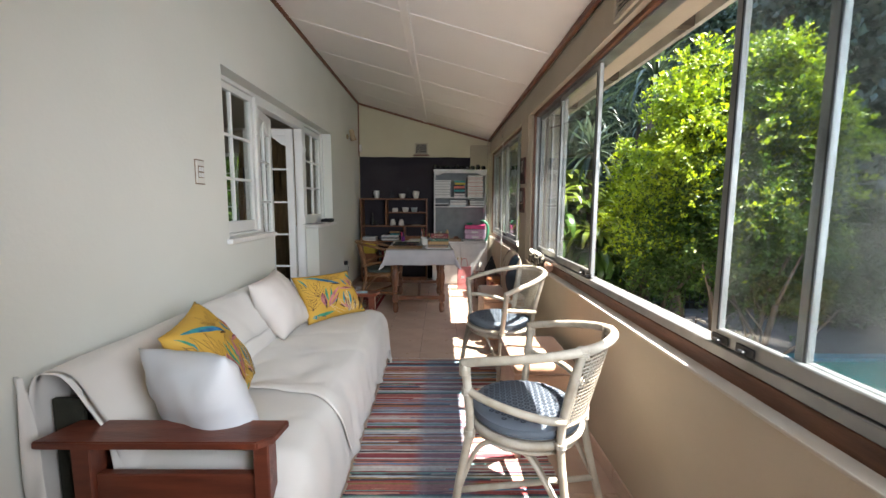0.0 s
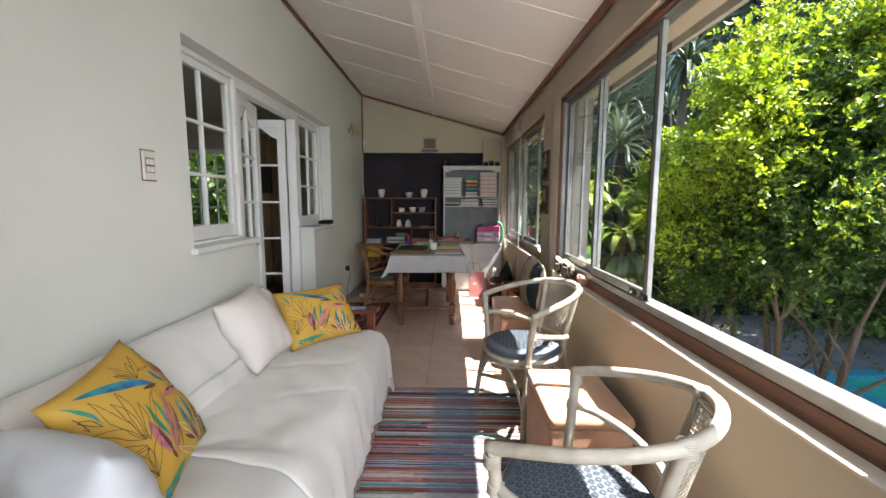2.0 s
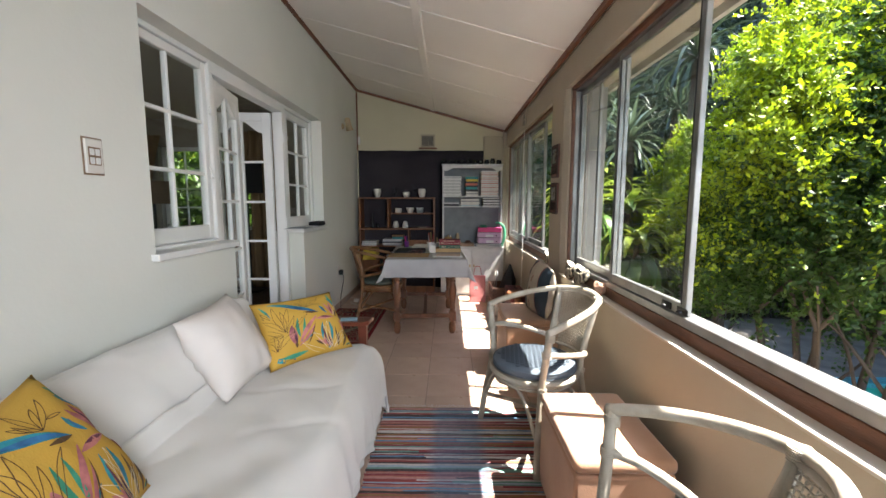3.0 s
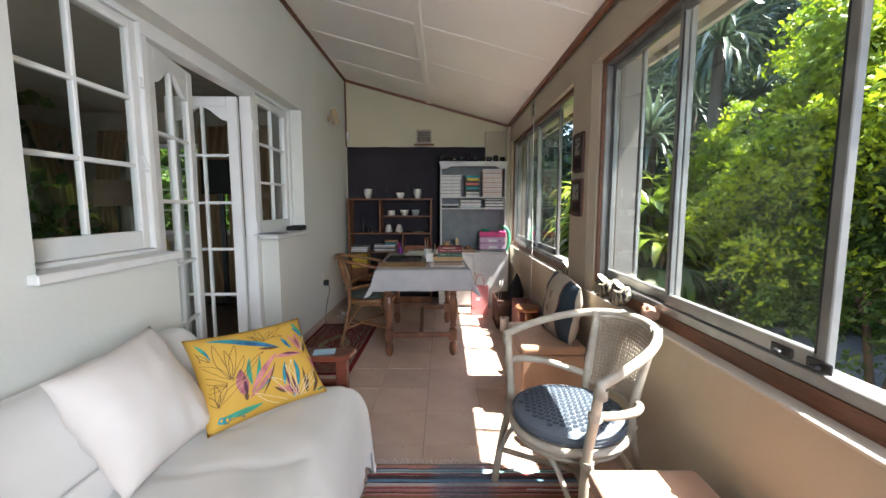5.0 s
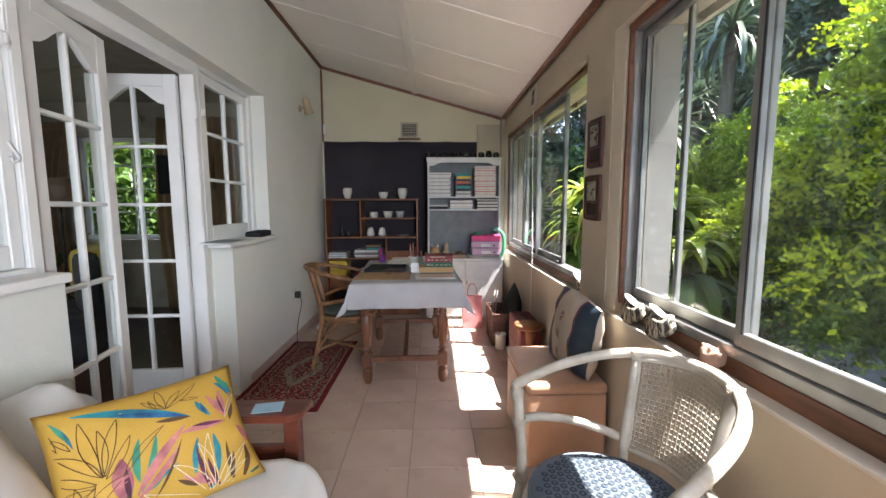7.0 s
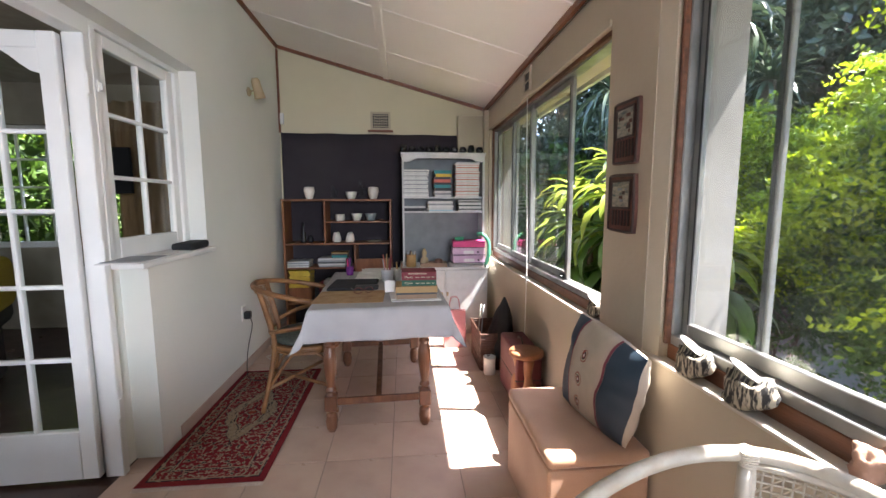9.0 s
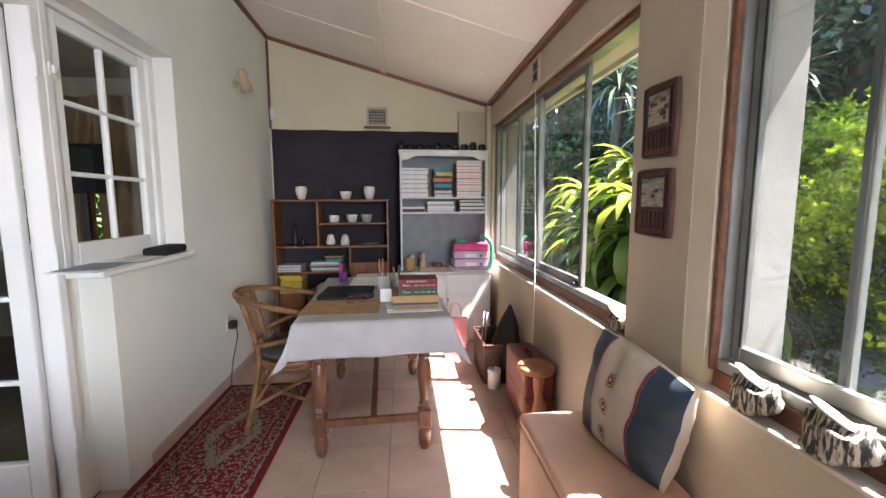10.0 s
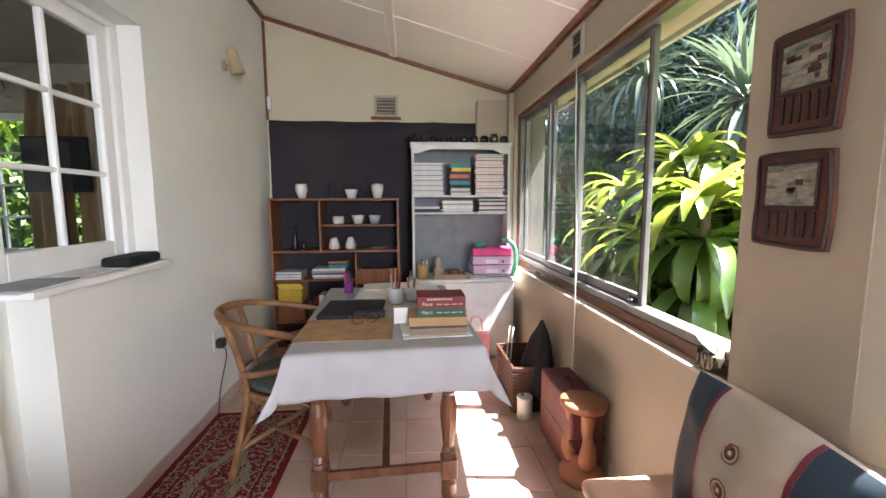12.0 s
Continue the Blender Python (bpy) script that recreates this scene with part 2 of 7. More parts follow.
# floor under the tiles, skirtings, house floor
structure("floor", bx(XL - 0.02, XR + 0.02, YB, YF, -0.12, -0.004), "grout")
bm = bmesh.new()
y = YB
while y < YF - 0.01:
    box(bm, XR - 0.010, XR, y + 0.002, min(y + 0.333, YF), 0, 0.075, 0.002)
    y += 0.335
structure("baseboard", bm, "skirt")
bm = bmesh.new()
y = NY1 - 0.45
while y < YF - 0.01:
    box(bm, XL, XL + 0.010, y + 0.002, min(y + 0.333, YF), 0, 0.075, 0.002)
    y += 0.335
y = YB
while y < DY0 - 0.01:
    box(bm, XL, XL + 0.010, y + 0.002, min(y + 0.333, DY0), 0, 0.075, 0.002)
    y += 0.335
structure("baseboard", bm, "skirt")

# ---- garden windows ----
def sliding_window(name, y0, y1, z0, z1, panels, label):
    """An aluminium window in the garden wall; panels: (y0, y1, track) for each sash."""
    w = tagged(new(name), label=label, kind="structure")
    fx = XR + 0.052
    bm = bmesh.new()
    box(bm, fx, fx + 0.075, y0, y1, z0 + 0.05, z0 + 0.085, 0.003)
    box(bm, fx, fx + 0.075, y0, y1, z1 - 0.035, z1, 0.003)
    box(bm, fx, fx + 0.075, y1 - 0.022, y1, z0 + 0.085, z1 - 0.035, 0.003)
    box(bm, fx, fx + 0.075, y0, y0 + 0.022, z0 + 0.085, z1 - 0.035, 0.003)
    part("window_frame", bm, "alu", w)
    for a, b, track in panels:
        x = fx + 0.008 + 0.0245 * track
        s = part("sash", bmesh_sash(x, a, b, z0 + 0.088, z1 - 0.037), "alu", w, "grey aluminium sliding sash")
        part("pane", bx(x + 0.009, x + 0.013, a + 0.028, b - 0.028, z0 + 0.13, z1 - 0.075), "glass_dusty" if a < 0.3 else "glass", s, "dusty clear glass pane")
        bm = bmesh.new()
        for e in (a + 0.030, b - 0.030):
            box(bm, x - 0.0015, x + 0.003, e - 0.003, e + 0.003, z0 + 0.13, z1 - 0.075)
        part("seal", bm, "rubber", s, "black rubber glazing seal")
    return w


def bmesh_sash(x, a, b, z0, z1):
    bm = bmesh.new()
    for p, q, r, t in ((a, a + 0.032, z0, z1), (b - 0.032, b, z0, z1), (a + 0.032, b - 0.032, z0, z0 + 0.045), (a + 0.032, b - 0.032, z1 - 0.035, z1)):
        box(bm, x, x + 0.024, p, q, r, t, 0.003)
    return bm


win1 = sliding_window("window", -1.3, 3.39, 0.755, 2.06, [(2.655, 3.366, 1), (1.975, 2.69, 0), (0.22, 0.95, 0), (-0.55, 0.68, 1), (-1.27, -0.50, 0)], "long aluminium sliding window, partly open, over the ledge of the garden wall")
win2 = sliding_window("window", 3.79, 6.25, 0.755, 2.06, [(5.52, 6.22, 1), (5.04, 5.58, 0), (4.38, 5.10, 1)], "aluminium sliding window, its nearest part slid open, beside the picture pillar")
bm = bmesh.new()
box(bm, XR + 0.108, XR + 0.126, 3.064, 3.075, 0.87, 2.0, 0.003)
part("mullion", bm, "alu", win1, "aluminium mullion")
part("mullion_seal", bx(XR + 0.110, XR + 0.128, 3.079, 3.094, 0.87, 2.0, bev=0.002), "alu_dark", win1, "black mullion seal")
# thin sheets added over the outer reveals, their grey standing in for shade
M["render_grey"] = mat("render_grey", (0.22, 0.215, 0.20), 0.85, (0.16, 0.155, 0.14), 3, 0.3, 40)
for y0, y1 in ((3.384, 3.3895), (3.7905, 3.796), (6.244, 6.2495)):
    structure("reveal_shade_sheet", bx(XR + 0.141, XR + 0.272, y0, y1, 0.756, 2.058), "render_grey")
for y0, y1 in ((-1.3, 3.39), (3.79, 6.25)):
    structure("sill", bx(XR - 0.004, XR + 0.052, y0, 3.458 if y1 < 3.5 else y1, 0.7405, 0.752, 0.002), "sill_top")
    structure("sill", bx(XR + 0.052, XR + 0.15, y0, y1, 0.7405, 0.804, 0.003), "sillwood")
    bm = bmesh.new()
    box(bm, XR + 0.03, XR + 0.065, y0, y1, 2.035, 2.0595, 0.003)
    box(bm, XR + 0.032, XR + 0.060, y1 - 0.016, y1 - 0.001, 0.805, 2.035, 0.003)
    structure("trim", bm, "sillwood")

# ---- doors of the house ----
def glazed(bm_frame, panes, x, y0, y1, z0, z1, cols, rows, st=0.06, arch=0.0, bottom=None, th=0.038):
    """Stiles, rails and glazing bars of a leaf in the plane x; panes gets the rectangles of glass."""
    bot = bottom or st
    box(bm_frame, x - th / 2, x + th / 2, y0, y0 + st, z0, z1, 0.004)
    box(bm_frame, x - th / 2, x + th / 2, y1 - st, y1, z0, z1, 0.004)
    box(bm_frame, x - th / 2, x + th / 2, y0 + st, y1 - st, z0, z0 + bot, 0.004)
    box(bm_frame, x - th / 2, x + th / 2, y0 + st, y1 - st, z1 - st, z1, 0.004)
    gw, gh = (y1 - y0 - 2 * st), (z1 - z0 - st - bot)
    for i in range(1, cols):
        c = y0 + st + gw * i / cols
        box(bm_frame, x - 0.014, x + 0.014, c - 0.010, c + 0.010, z0 + bot, z1 - st, 0.004)
    for j in range(1, rows):
        c = z0 + bot + gh * j / rows
        box(bm_frame, x - 0.013, x + 0.013, y0 + st, y1 - st, c - 0.010, c + 0.010, 0.004)
    if arch:
        n = 10
        ya, yb, zt = y0 + st, y1 - st, z1 - st
        prev = None
        for i in range(n + 1):
            t = i / n
            u = 2 * t - 1
            h = arch * (1 - (math.cos(u * math.pi) * 0.5 + 0.5) if abs(u) > 0.0 else 0)
            cur = (ya + (yb - ya) * t, zt - h)
            if prev:
                vs = [bm_frame.verts.new(p) for p in ((x - .012, prev[0], zt + .003), (x - .012, cur[0], zt + .003), (x - .012, cur[0], cur[1]), (x - .012, prev[0], prev[1]),
                                                      (x + .016, prev[0], zt + .003), (x + .016, cur[0], zt + .003), (x + .016, cur[0], cur[1]), (x + .016, prev[0], prev[1]))]
                for f in ((0, 1, 2, 3), (4, 5, 6, 7), (3, 2, 6, 7), (0, 1, 5, 4)):
                    bm_frame.faces.new([vs[k] for k in f])
            prev = cur
    for i in range(cols):
        for j in range(rows):
            panes.append((y0 + st + gw * i / cols, y0 + st + gw * (i + 1) / cols, z0 + bot + gh * j / rows, z0 + bot + gh * (j + 1) / rows))


def leaf(name, parent, m, w, h, cols, rows, arch=0.0, bottom=None, st=0.06):
    """A glazed leaf hinged at its own origin, reaching w along +y and h up."""
    bm, panes = bmesh.new(), []
    glazed(bm, panes, 0, 0, w, 0, h, cols, rows, st, arch, bottom)
    f = part(name, bm, "paint", parent, "white painted glazed timber leaf")
    f.matrix_basis = m
    for a, b, c, d in panes:
        part("pane", bx(-0.002, 0.002, a, b, c, d), "glass_clean", f, "small clear glass pane")
    return f


def outer_frame(parent, ys, z0, z1, head=0.05):
    bm = bmesh.new()
    for y, w in ys:
        box(bm, HX - 0.04, HX + 0.045, y, y + w, z0, z1 - head, 0.004)
    box(bm, HX - 0.04, HX + 0.045, ys[0][0], ys[-1][0] + ys[-1][1], z1 - head, z1, 0.004)
    part("frame", bm, "paint", parent, "white painted timber frame")


casement_l = tagged(new("window"), label="white glazed casement window with six panes beside the french door", kind="structure")
outer_frame(casement_l, [(NY0, 0.012), (DY0 - 0.008, 0.006)], SILL_L + 0.03, NZ, 0.028)
part("sill", bx(HX - 0.03, HX + 0.06, NY0, DY0, SILL_L + 0.0345, SILL_L + 0.05, 0.003), "paint", casement_l)
leaf("casement", casement_l, pose(HX + 0.012, NY0 + 0.014, SILL_L + 0.052), DY0 - NY0 - 0.024, NZ - SILL_L - 0.083, 2, 3, 0, 0.082, 0.046)
casement_r = tagged(new("window"), label="white glazed casement window with six panes over the low ledge", kind="structure")
outer_frame(casement_r, [(DY1 + 0.001, 0.036), (NY1 - 0.055, 0.055)], SILL_L + 0.03, NZ, 0.028)
part("sill", bx(HX - 0.03, HX + 0.045, DY1, NY1, SILL_L + 0.001, SILL_L + 0.035, 0.005), "paint", casement_r)
leaf("casement", casement_r, pose(HX + 0.012, DY1 + 0.039, SILL_L + 0.038), NY1 - DY1 - 0.096, NZ - SILL_L - 0.07, 2, 3, 0, 0.10, 0.06)
door = tagged(new("door"), label="pair of white glazed french doors, one leaf swung open into the house", kind="structure")
outer_frame(door, [(DY0, 0.042), (DY1 - 0.042, 0.042)], 0.0, NZ, 0.075)
leaf("door_leaf", door, pose(HX + 0.012, DY0 + 0.045, 0.012, 0, 0, 11), 0.515, NZ - 0.095, 2, 5, 0.10, 0.24, 0.07)
leaf("door_leaf", door, pose(HX - 0.05, DY1 - 0.045, 0.012, 0, 0, 92), 0.50, NZ - 0.095, 2, 5, 0.10, 0.24, 0.07)
for z in (0.30, 1.05, 1.78):
    bm = bmesh.new()
    box(bm, HX + 0.0455, HX + 0.0485, DY1 - 0.040, DY1 - 0.018, z, z + 0.085, 0.001)
    tube(bm, [(HX + 0.050, DY1 - 0.043, z - 0.003), (HX + 0.050, DY1 - 0.043, z + 0.088)], 0.0055, 8)
    part("hinge", bm, "paint", door, "white painted butt hinge", smooth=False)
bm = bmesh.new()
tube(bm, curve_pts([(HX + 0.040, DY0 - 0.035, 1.475), (HX + 0.048, DY0 - 0.033, 1.455), (HX + 0.050, DY0 - 0.012, 1.425), (HX + 0.048, DY0 - 0.030, 1.41), (HX + 0.048, DY0 - 0.040, 1.425)], 5), 0.005, 7)
part("window_stay", bm, "paint", casement_l, "curled white painted window fastener", smooth=True)
structure("wall_low", bx(XL - TW + 0.02, HX + 0.012, DY1, 4.155, 0, SILL_L), "plaster")
# ledges on the house wall
structure("sill", bx(HX - 0.1, XL + 0.035, NY0 - 0.03, DY0 - 0.005, SILL_L + 0.001, SILL_L + 0.034, 0.004), "paint")
structure("sill", bx(HX + 0.046, XL + 0.045, DY1 - 0.01, NY1 + 0.02, SILL_L + 0.001, SILL_L + 0.032, 0.006), "paint")

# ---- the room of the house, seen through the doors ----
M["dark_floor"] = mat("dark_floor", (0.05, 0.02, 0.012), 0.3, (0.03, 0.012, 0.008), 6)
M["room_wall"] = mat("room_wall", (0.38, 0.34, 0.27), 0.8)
RX0, RX1, RY0, RY1 = -5.0, XL - TW, 0.6, 6.6
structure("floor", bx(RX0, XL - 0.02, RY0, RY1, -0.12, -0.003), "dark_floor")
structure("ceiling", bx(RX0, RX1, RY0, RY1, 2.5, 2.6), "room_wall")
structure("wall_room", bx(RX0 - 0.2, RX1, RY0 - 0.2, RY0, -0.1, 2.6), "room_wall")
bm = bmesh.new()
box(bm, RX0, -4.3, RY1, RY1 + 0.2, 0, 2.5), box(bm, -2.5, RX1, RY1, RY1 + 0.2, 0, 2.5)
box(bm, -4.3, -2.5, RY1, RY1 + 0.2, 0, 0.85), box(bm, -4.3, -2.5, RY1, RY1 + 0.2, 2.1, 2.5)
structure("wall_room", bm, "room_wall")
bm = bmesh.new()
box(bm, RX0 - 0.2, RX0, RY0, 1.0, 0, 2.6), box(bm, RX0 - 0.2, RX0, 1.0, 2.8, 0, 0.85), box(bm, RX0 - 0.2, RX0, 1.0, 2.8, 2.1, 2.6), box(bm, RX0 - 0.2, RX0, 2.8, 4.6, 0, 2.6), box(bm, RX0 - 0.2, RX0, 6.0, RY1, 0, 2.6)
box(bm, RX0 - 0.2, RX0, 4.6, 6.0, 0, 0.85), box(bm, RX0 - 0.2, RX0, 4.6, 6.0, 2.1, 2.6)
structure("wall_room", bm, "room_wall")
def room_window(m, wide=1.4):
    w = tagged(new("window"), label="white small paned window on the far side of the room", kind="structure")
    w.matrix_basis = m
    bm, panes = bmesh.new(), []
    glazed(bm, panes, 0, 0, wide, 0, 1.25, 6, 4, 0.06)
    part("frame", bm, "paint", w)
room_window(pose(-4.3, RY1 + 0.1, 0.85, 0, 0, -90), 1.8)
room_window(pose(RX0 - 0.1, 4.6, 0.85))
# unseen window, added only to go with the fill lamp below
room_window(pose(RX0 - 0.1, 1.0, 0.85), 1.8)
# unseen fill lamp added to brighten the room and its curtains
room_fill_lamp = new("room_fill", bpy.data.lights.new("room_fill", "AREA"))
room_fill_lamp.data.shape, room_fill_lamp.data.size, room_fill_lamp.data.size_y = "RECTANGLE", 1.7, 1.2
room_fill_lamp.data.energy, room_fill_lamp.data.color = 4.5, (0.95, 0.98, 1.0)
room_fill_lamp.matrix_basis = look((RX0 + 0.04, 1.9, 1.48), (-2.8, 5.6, 1.3))
# unseen fill lamp added at the near end of the long window, aimed down the room
lamp = new("window_fill", bpy.data.lights.new("window_fill", "AREA"))
lamp.data.shape, lamp.data.size, lamp.data.size_y = "RECTANGLE", 1.0, 1.15
lamp.data.energy, lamp.data.color = WINDOW_FILL, (0.86, 0.935, 1.0)
lamp.data.spread = math.radians(88)
lamp.matrix_basis = look((XR + 0.02, -0.45, 1.5), (XL, 4.8, 0.55))

# ---- the garden ----
M["soil"] = mat("soil", (0.16, 0.12, 0.085), 0.95, (0.07, 0.06, 0.035), 1.1, 0.8, 14)
M["paving"] = mat("paving", (0.42, 0.35, 0.28), 0.85, (0.33, 0.27, 0.21), 4, 0.4, 30, piece=0.12)
M["bark"] = mat("bark", (0.10, 0.075, 0.05), 0.95, (0.05, 0.038, 0.028), 9, 0.9, 25, stretch=(1, 1, 0.3))
M["leaf_sunlit_gold"] = mat("leaf_sunlit_gold", (0.29, 0.37, 0.008), 0.5, (0.15, 0.24, 0.008), 3, trans=0.45, island=0.25)
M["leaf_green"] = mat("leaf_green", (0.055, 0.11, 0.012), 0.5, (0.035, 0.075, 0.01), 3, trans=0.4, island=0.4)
M["leaf_dark"] = mat("leaf_dark", (0.060, 0.088, 0.045), 0.4, (0.032, 0.052, 0.026), 0.8, trans=0.25, island=0.5)
M["leaf_silver"] = mat("leaf_silver", (0.075, 0.105, 0.06), 0.4, (0.04, 0.062, 0.035), 2, trans=0.3, island=0.3)
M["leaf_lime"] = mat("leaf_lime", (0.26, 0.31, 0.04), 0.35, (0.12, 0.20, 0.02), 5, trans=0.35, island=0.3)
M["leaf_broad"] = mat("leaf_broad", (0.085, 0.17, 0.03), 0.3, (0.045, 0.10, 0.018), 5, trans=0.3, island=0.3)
M["water"] = mat("water", (0.03, 0.34, 0.21), 0.12, (0.05, 0.42, 0.27), 1, 0.15, 4)
M["pool_tile"] = mat("pool_tile", (0.05, 0.28, 0.30), 0.3, (0.03, 0.16, 0.2), 30)
M["iron"] = mat("iron", (0.02, 0.022, 0.025), 0.5)
M["fascia"] = mat("fascia", (0.52, 0.50, 0.45), 0.7, (0.36, 0.34, 0.29), 3, 0.3, 20)
GZ = -1.0
structure("ground", bx(-300, 300, -300, 300, GZ - 0.3, GZ), "soil")
structure("pavement", bx(1.25, 4.6, -6, 4.9, GZ, GZ + 0.03), "paving")
rng = np.random.default_rng(5)


def leaves(name, c, d, length, width, material, parent=None, fold=0.25, droop=0.0, label="", kind=""):
    """Folded leaves: c the stalk ends, d the directions (N x 3), length per leaf."""
    n = len(c)
    d = d / np.linalg.norm(d, axis=1, keepdims=True)
    r = rng.normal(size=(n, 3))
    s = np.cross(d, r)
    s /= np.linalg.norm(s, axis=1, keepdims=True)
    u = np.cross(s, d)
    L, W = length[:, None], (length * width)[:, None]
    mid = c + d * L * 0.5
    mid[:, 2] -= 0
    tip = c + d * L
    tip[:, 2] -= droop * length
    v = np.empty((n, 4, 3))
    v[:, 0], v[:, 1], v[:, 2], v[:, 3] = c, mid + s * W + u * W * fold, tip, mid - s * W + u * W * fold
    idx = np.arange(n)[:, None] * 4
    f = np.concatenate([idx + [0, 1, 2], idx + [0, 2, 3]])
    me = bpy.data.meshes.new(name)
    me.from_pydata(v.reshape(-1, 3), [], f.tolist())
    me.materials.append(M[material])
    ob = new(name, me)
    ob.parent = parent
    return tagged(ob, label=label, kind=kind)


def limbs(bm, base, top, r, n_limb, spread, rise):
    """A tapered, slightly crooked trunk with limbs; returns the limb ends."""
    base, top = Vector(base), Vector(top)
    mid = (base + top) / 2 + Vector((random.uniform(-.1, .1), random.uniform(-.1, .1), 0)) * (top - base).length * 0.3
    pts = curve_pts([base, mid, top], 4)
    tube(bm, pts, [r * (1.15 - 0.5 * i / len(pts)) for i in range(len(pts))], 8)
    ends = []
    for i in range(n_limb):
        a = 2 * math.pi * (i + random.random() * 0.7) / n_limb
        s = pts[random.randint(len(pts) // 2, len(pts) - 1)]
        e = s + Vector((math.cos(a) * spread, math.sin(a) * spread, rise * random.uniform(0.6, 1.2)))
        m = (s + e) / 2 + Vector((random.uniform(-.15, .15), random.uniform(-.15, .15), 0.12)) * spread
        q = curve_pts([s, m, e], 4)
        tube(bm, q, [r * 0.5 * (1 - 0.75 * k / len(q)) for k in range(len(q))], 6)
        ends.append(e)
    return ends


def twigs(centres, radii, n, length, per, leaf_len, up=0.4, flat=1.0):
    """Leaf places and directions along twigs that grow out of clumps."""
    k = rng.integers(0, len(centres), n)
    o = rng.normal(size=(n, 3))
    o /= np.linalg.norm(o, axis=1, keepdims=True)
    o[:, 2] *= flat
    start = centres[k] + o * radii[k][:, None] * rng.uniform(0.45, 1.0, (n, 1))
    g = o + np.array([0, 0, up]) + rng.normal(size=(n, 3)) * 0.35
    g /= np.linalg.norm(g, axis=1, keepdims=True)
    t = np.tile(np.linspace(0.1, 1, per), n)
    gg = np.repeat(g, per, 0)
    ll = rng.uniform(0.6, 1.2, n).repeat(per) * length
    c = np.repeat(start, per, 0) + gg * (t * ll)[:, None]
    c[:, 2] -= (t ** 2 * ll * 0.25)
    side = np.cross(gg, rng.normal(size=(n, 3)).repeat(per, 0))
    side /= np.linalg.norm(side, axis=1, keepdims=True)
    side[::2] *= -1
    d = side * 0.8 + gg * 0.6 + rng.normal(size=c.shape) * 0.25
    return c, d, leaf_len * rng.uniform(0.6, 1.2, len(c)), start.repeat(per, 0)


# the golden bush beside the verandah
bush = thing("golden_shrub", pose(2.55, 3.12, GZ), "large sunlit golden green shrub with small leaves growing beside the verandah", "shrub")
bm = bmesh.new()
for k in range(5):
    a = k * 1.26
    limbs(bm, (0.1 * math.cos(a), 0.1 * math.sin(a), 0), (0.35 * math.cos(a), 0.4 * math.sin(a), 1.5), 0.028, 4, 0.5, 0.8)
part("trunk", bm, "bark", bush, smooth=True)
cc, rr = [], []
for k in range(120):
    z = rng.uniform(0.0, 1.0) ** 0.8
    w = math.sqrt(max(0.02, 1 - ((z - 0.36) / 0.66) ** 2))
    if z < 0.25 and k % 3:
        z += 0.3
    a = rng.uniform(0, 2 * math.pi)
    q = math.sqrt(rng.uniform(0.2, 1.0))
    cc.append((0.62 * w * q * math.cos(a), 0.84 * w * q * math.sin(a), 1.40 + z * 1.95))
    rr.append(rng.uniform(0.10, 0.24))
for k in range(60):
    z = rng.uniform(0.15, 1.0)
    w = math.sqrt(max(0.03, 1 - ((z - 0.36) / 0.66) ** 2)) * rng.uniform(1.0, 1.36)
    a = rng.uniform(0, 2 * math.pi)
    cc.append((0.62 * w * math.cos(a), 0.84 * w * math.sin(a), 1.42 + z * 2.16))
    rr.append(rng.uniform(0.04, 0.11))
cc, rr = np.array(cc), np.array(rr)
cc[:, 1] = np.where(cc[:, 1] < 0, cc[:, 1] * 0.56, cc[:, 1] * 1.1)
c, d, ln, st = twigs(cc, rr, 6400, 0.20, 15, 0.034, 0.12, 0.6)
# sunlight painted by leaf colour: outer and higher leaves yellow, the rest shaded green
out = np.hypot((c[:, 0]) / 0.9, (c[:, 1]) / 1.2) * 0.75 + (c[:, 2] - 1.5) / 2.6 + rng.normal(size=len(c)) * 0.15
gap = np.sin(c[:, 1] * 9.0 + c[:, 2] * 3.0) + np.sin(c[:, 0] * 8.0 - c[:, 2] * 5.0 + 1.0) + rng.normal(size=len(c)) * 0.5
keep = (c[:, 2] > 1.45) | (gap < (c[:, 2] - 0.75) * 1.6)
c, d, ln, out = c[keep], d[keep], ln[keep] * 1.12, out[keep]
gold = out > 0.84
leaves("young_leaves", c[gold], d[gold], ln[gold], 0.30, "leaf_sunlit_gold", bush, label="outer leaves with sunlight painted in as bright yellow green", kind="stuff")
leaves("leaves", c[~gold], d[~gold], ln[~gold], 0.30, "leaf_green", bush, label="inner and lower leaves with shade painted in as darker green", kind="stuff")


bush_far = copy_thing(bush, pose(2.95, 5.15, GZ, 0, 0, 150) @ Matrix.Diagonal((0.84, 0.84, 0.84, 1)))
bush_far.scale = (0.84, 0.84, 0.84)
for x, y, a in ((-7.2, 5.4, 40), (-3.6, 9.0, 200), (-5.6, 9.6, 90)):
    copy_thing(bush, pose(x, y, GZ + 0.3, 0, 0, a))


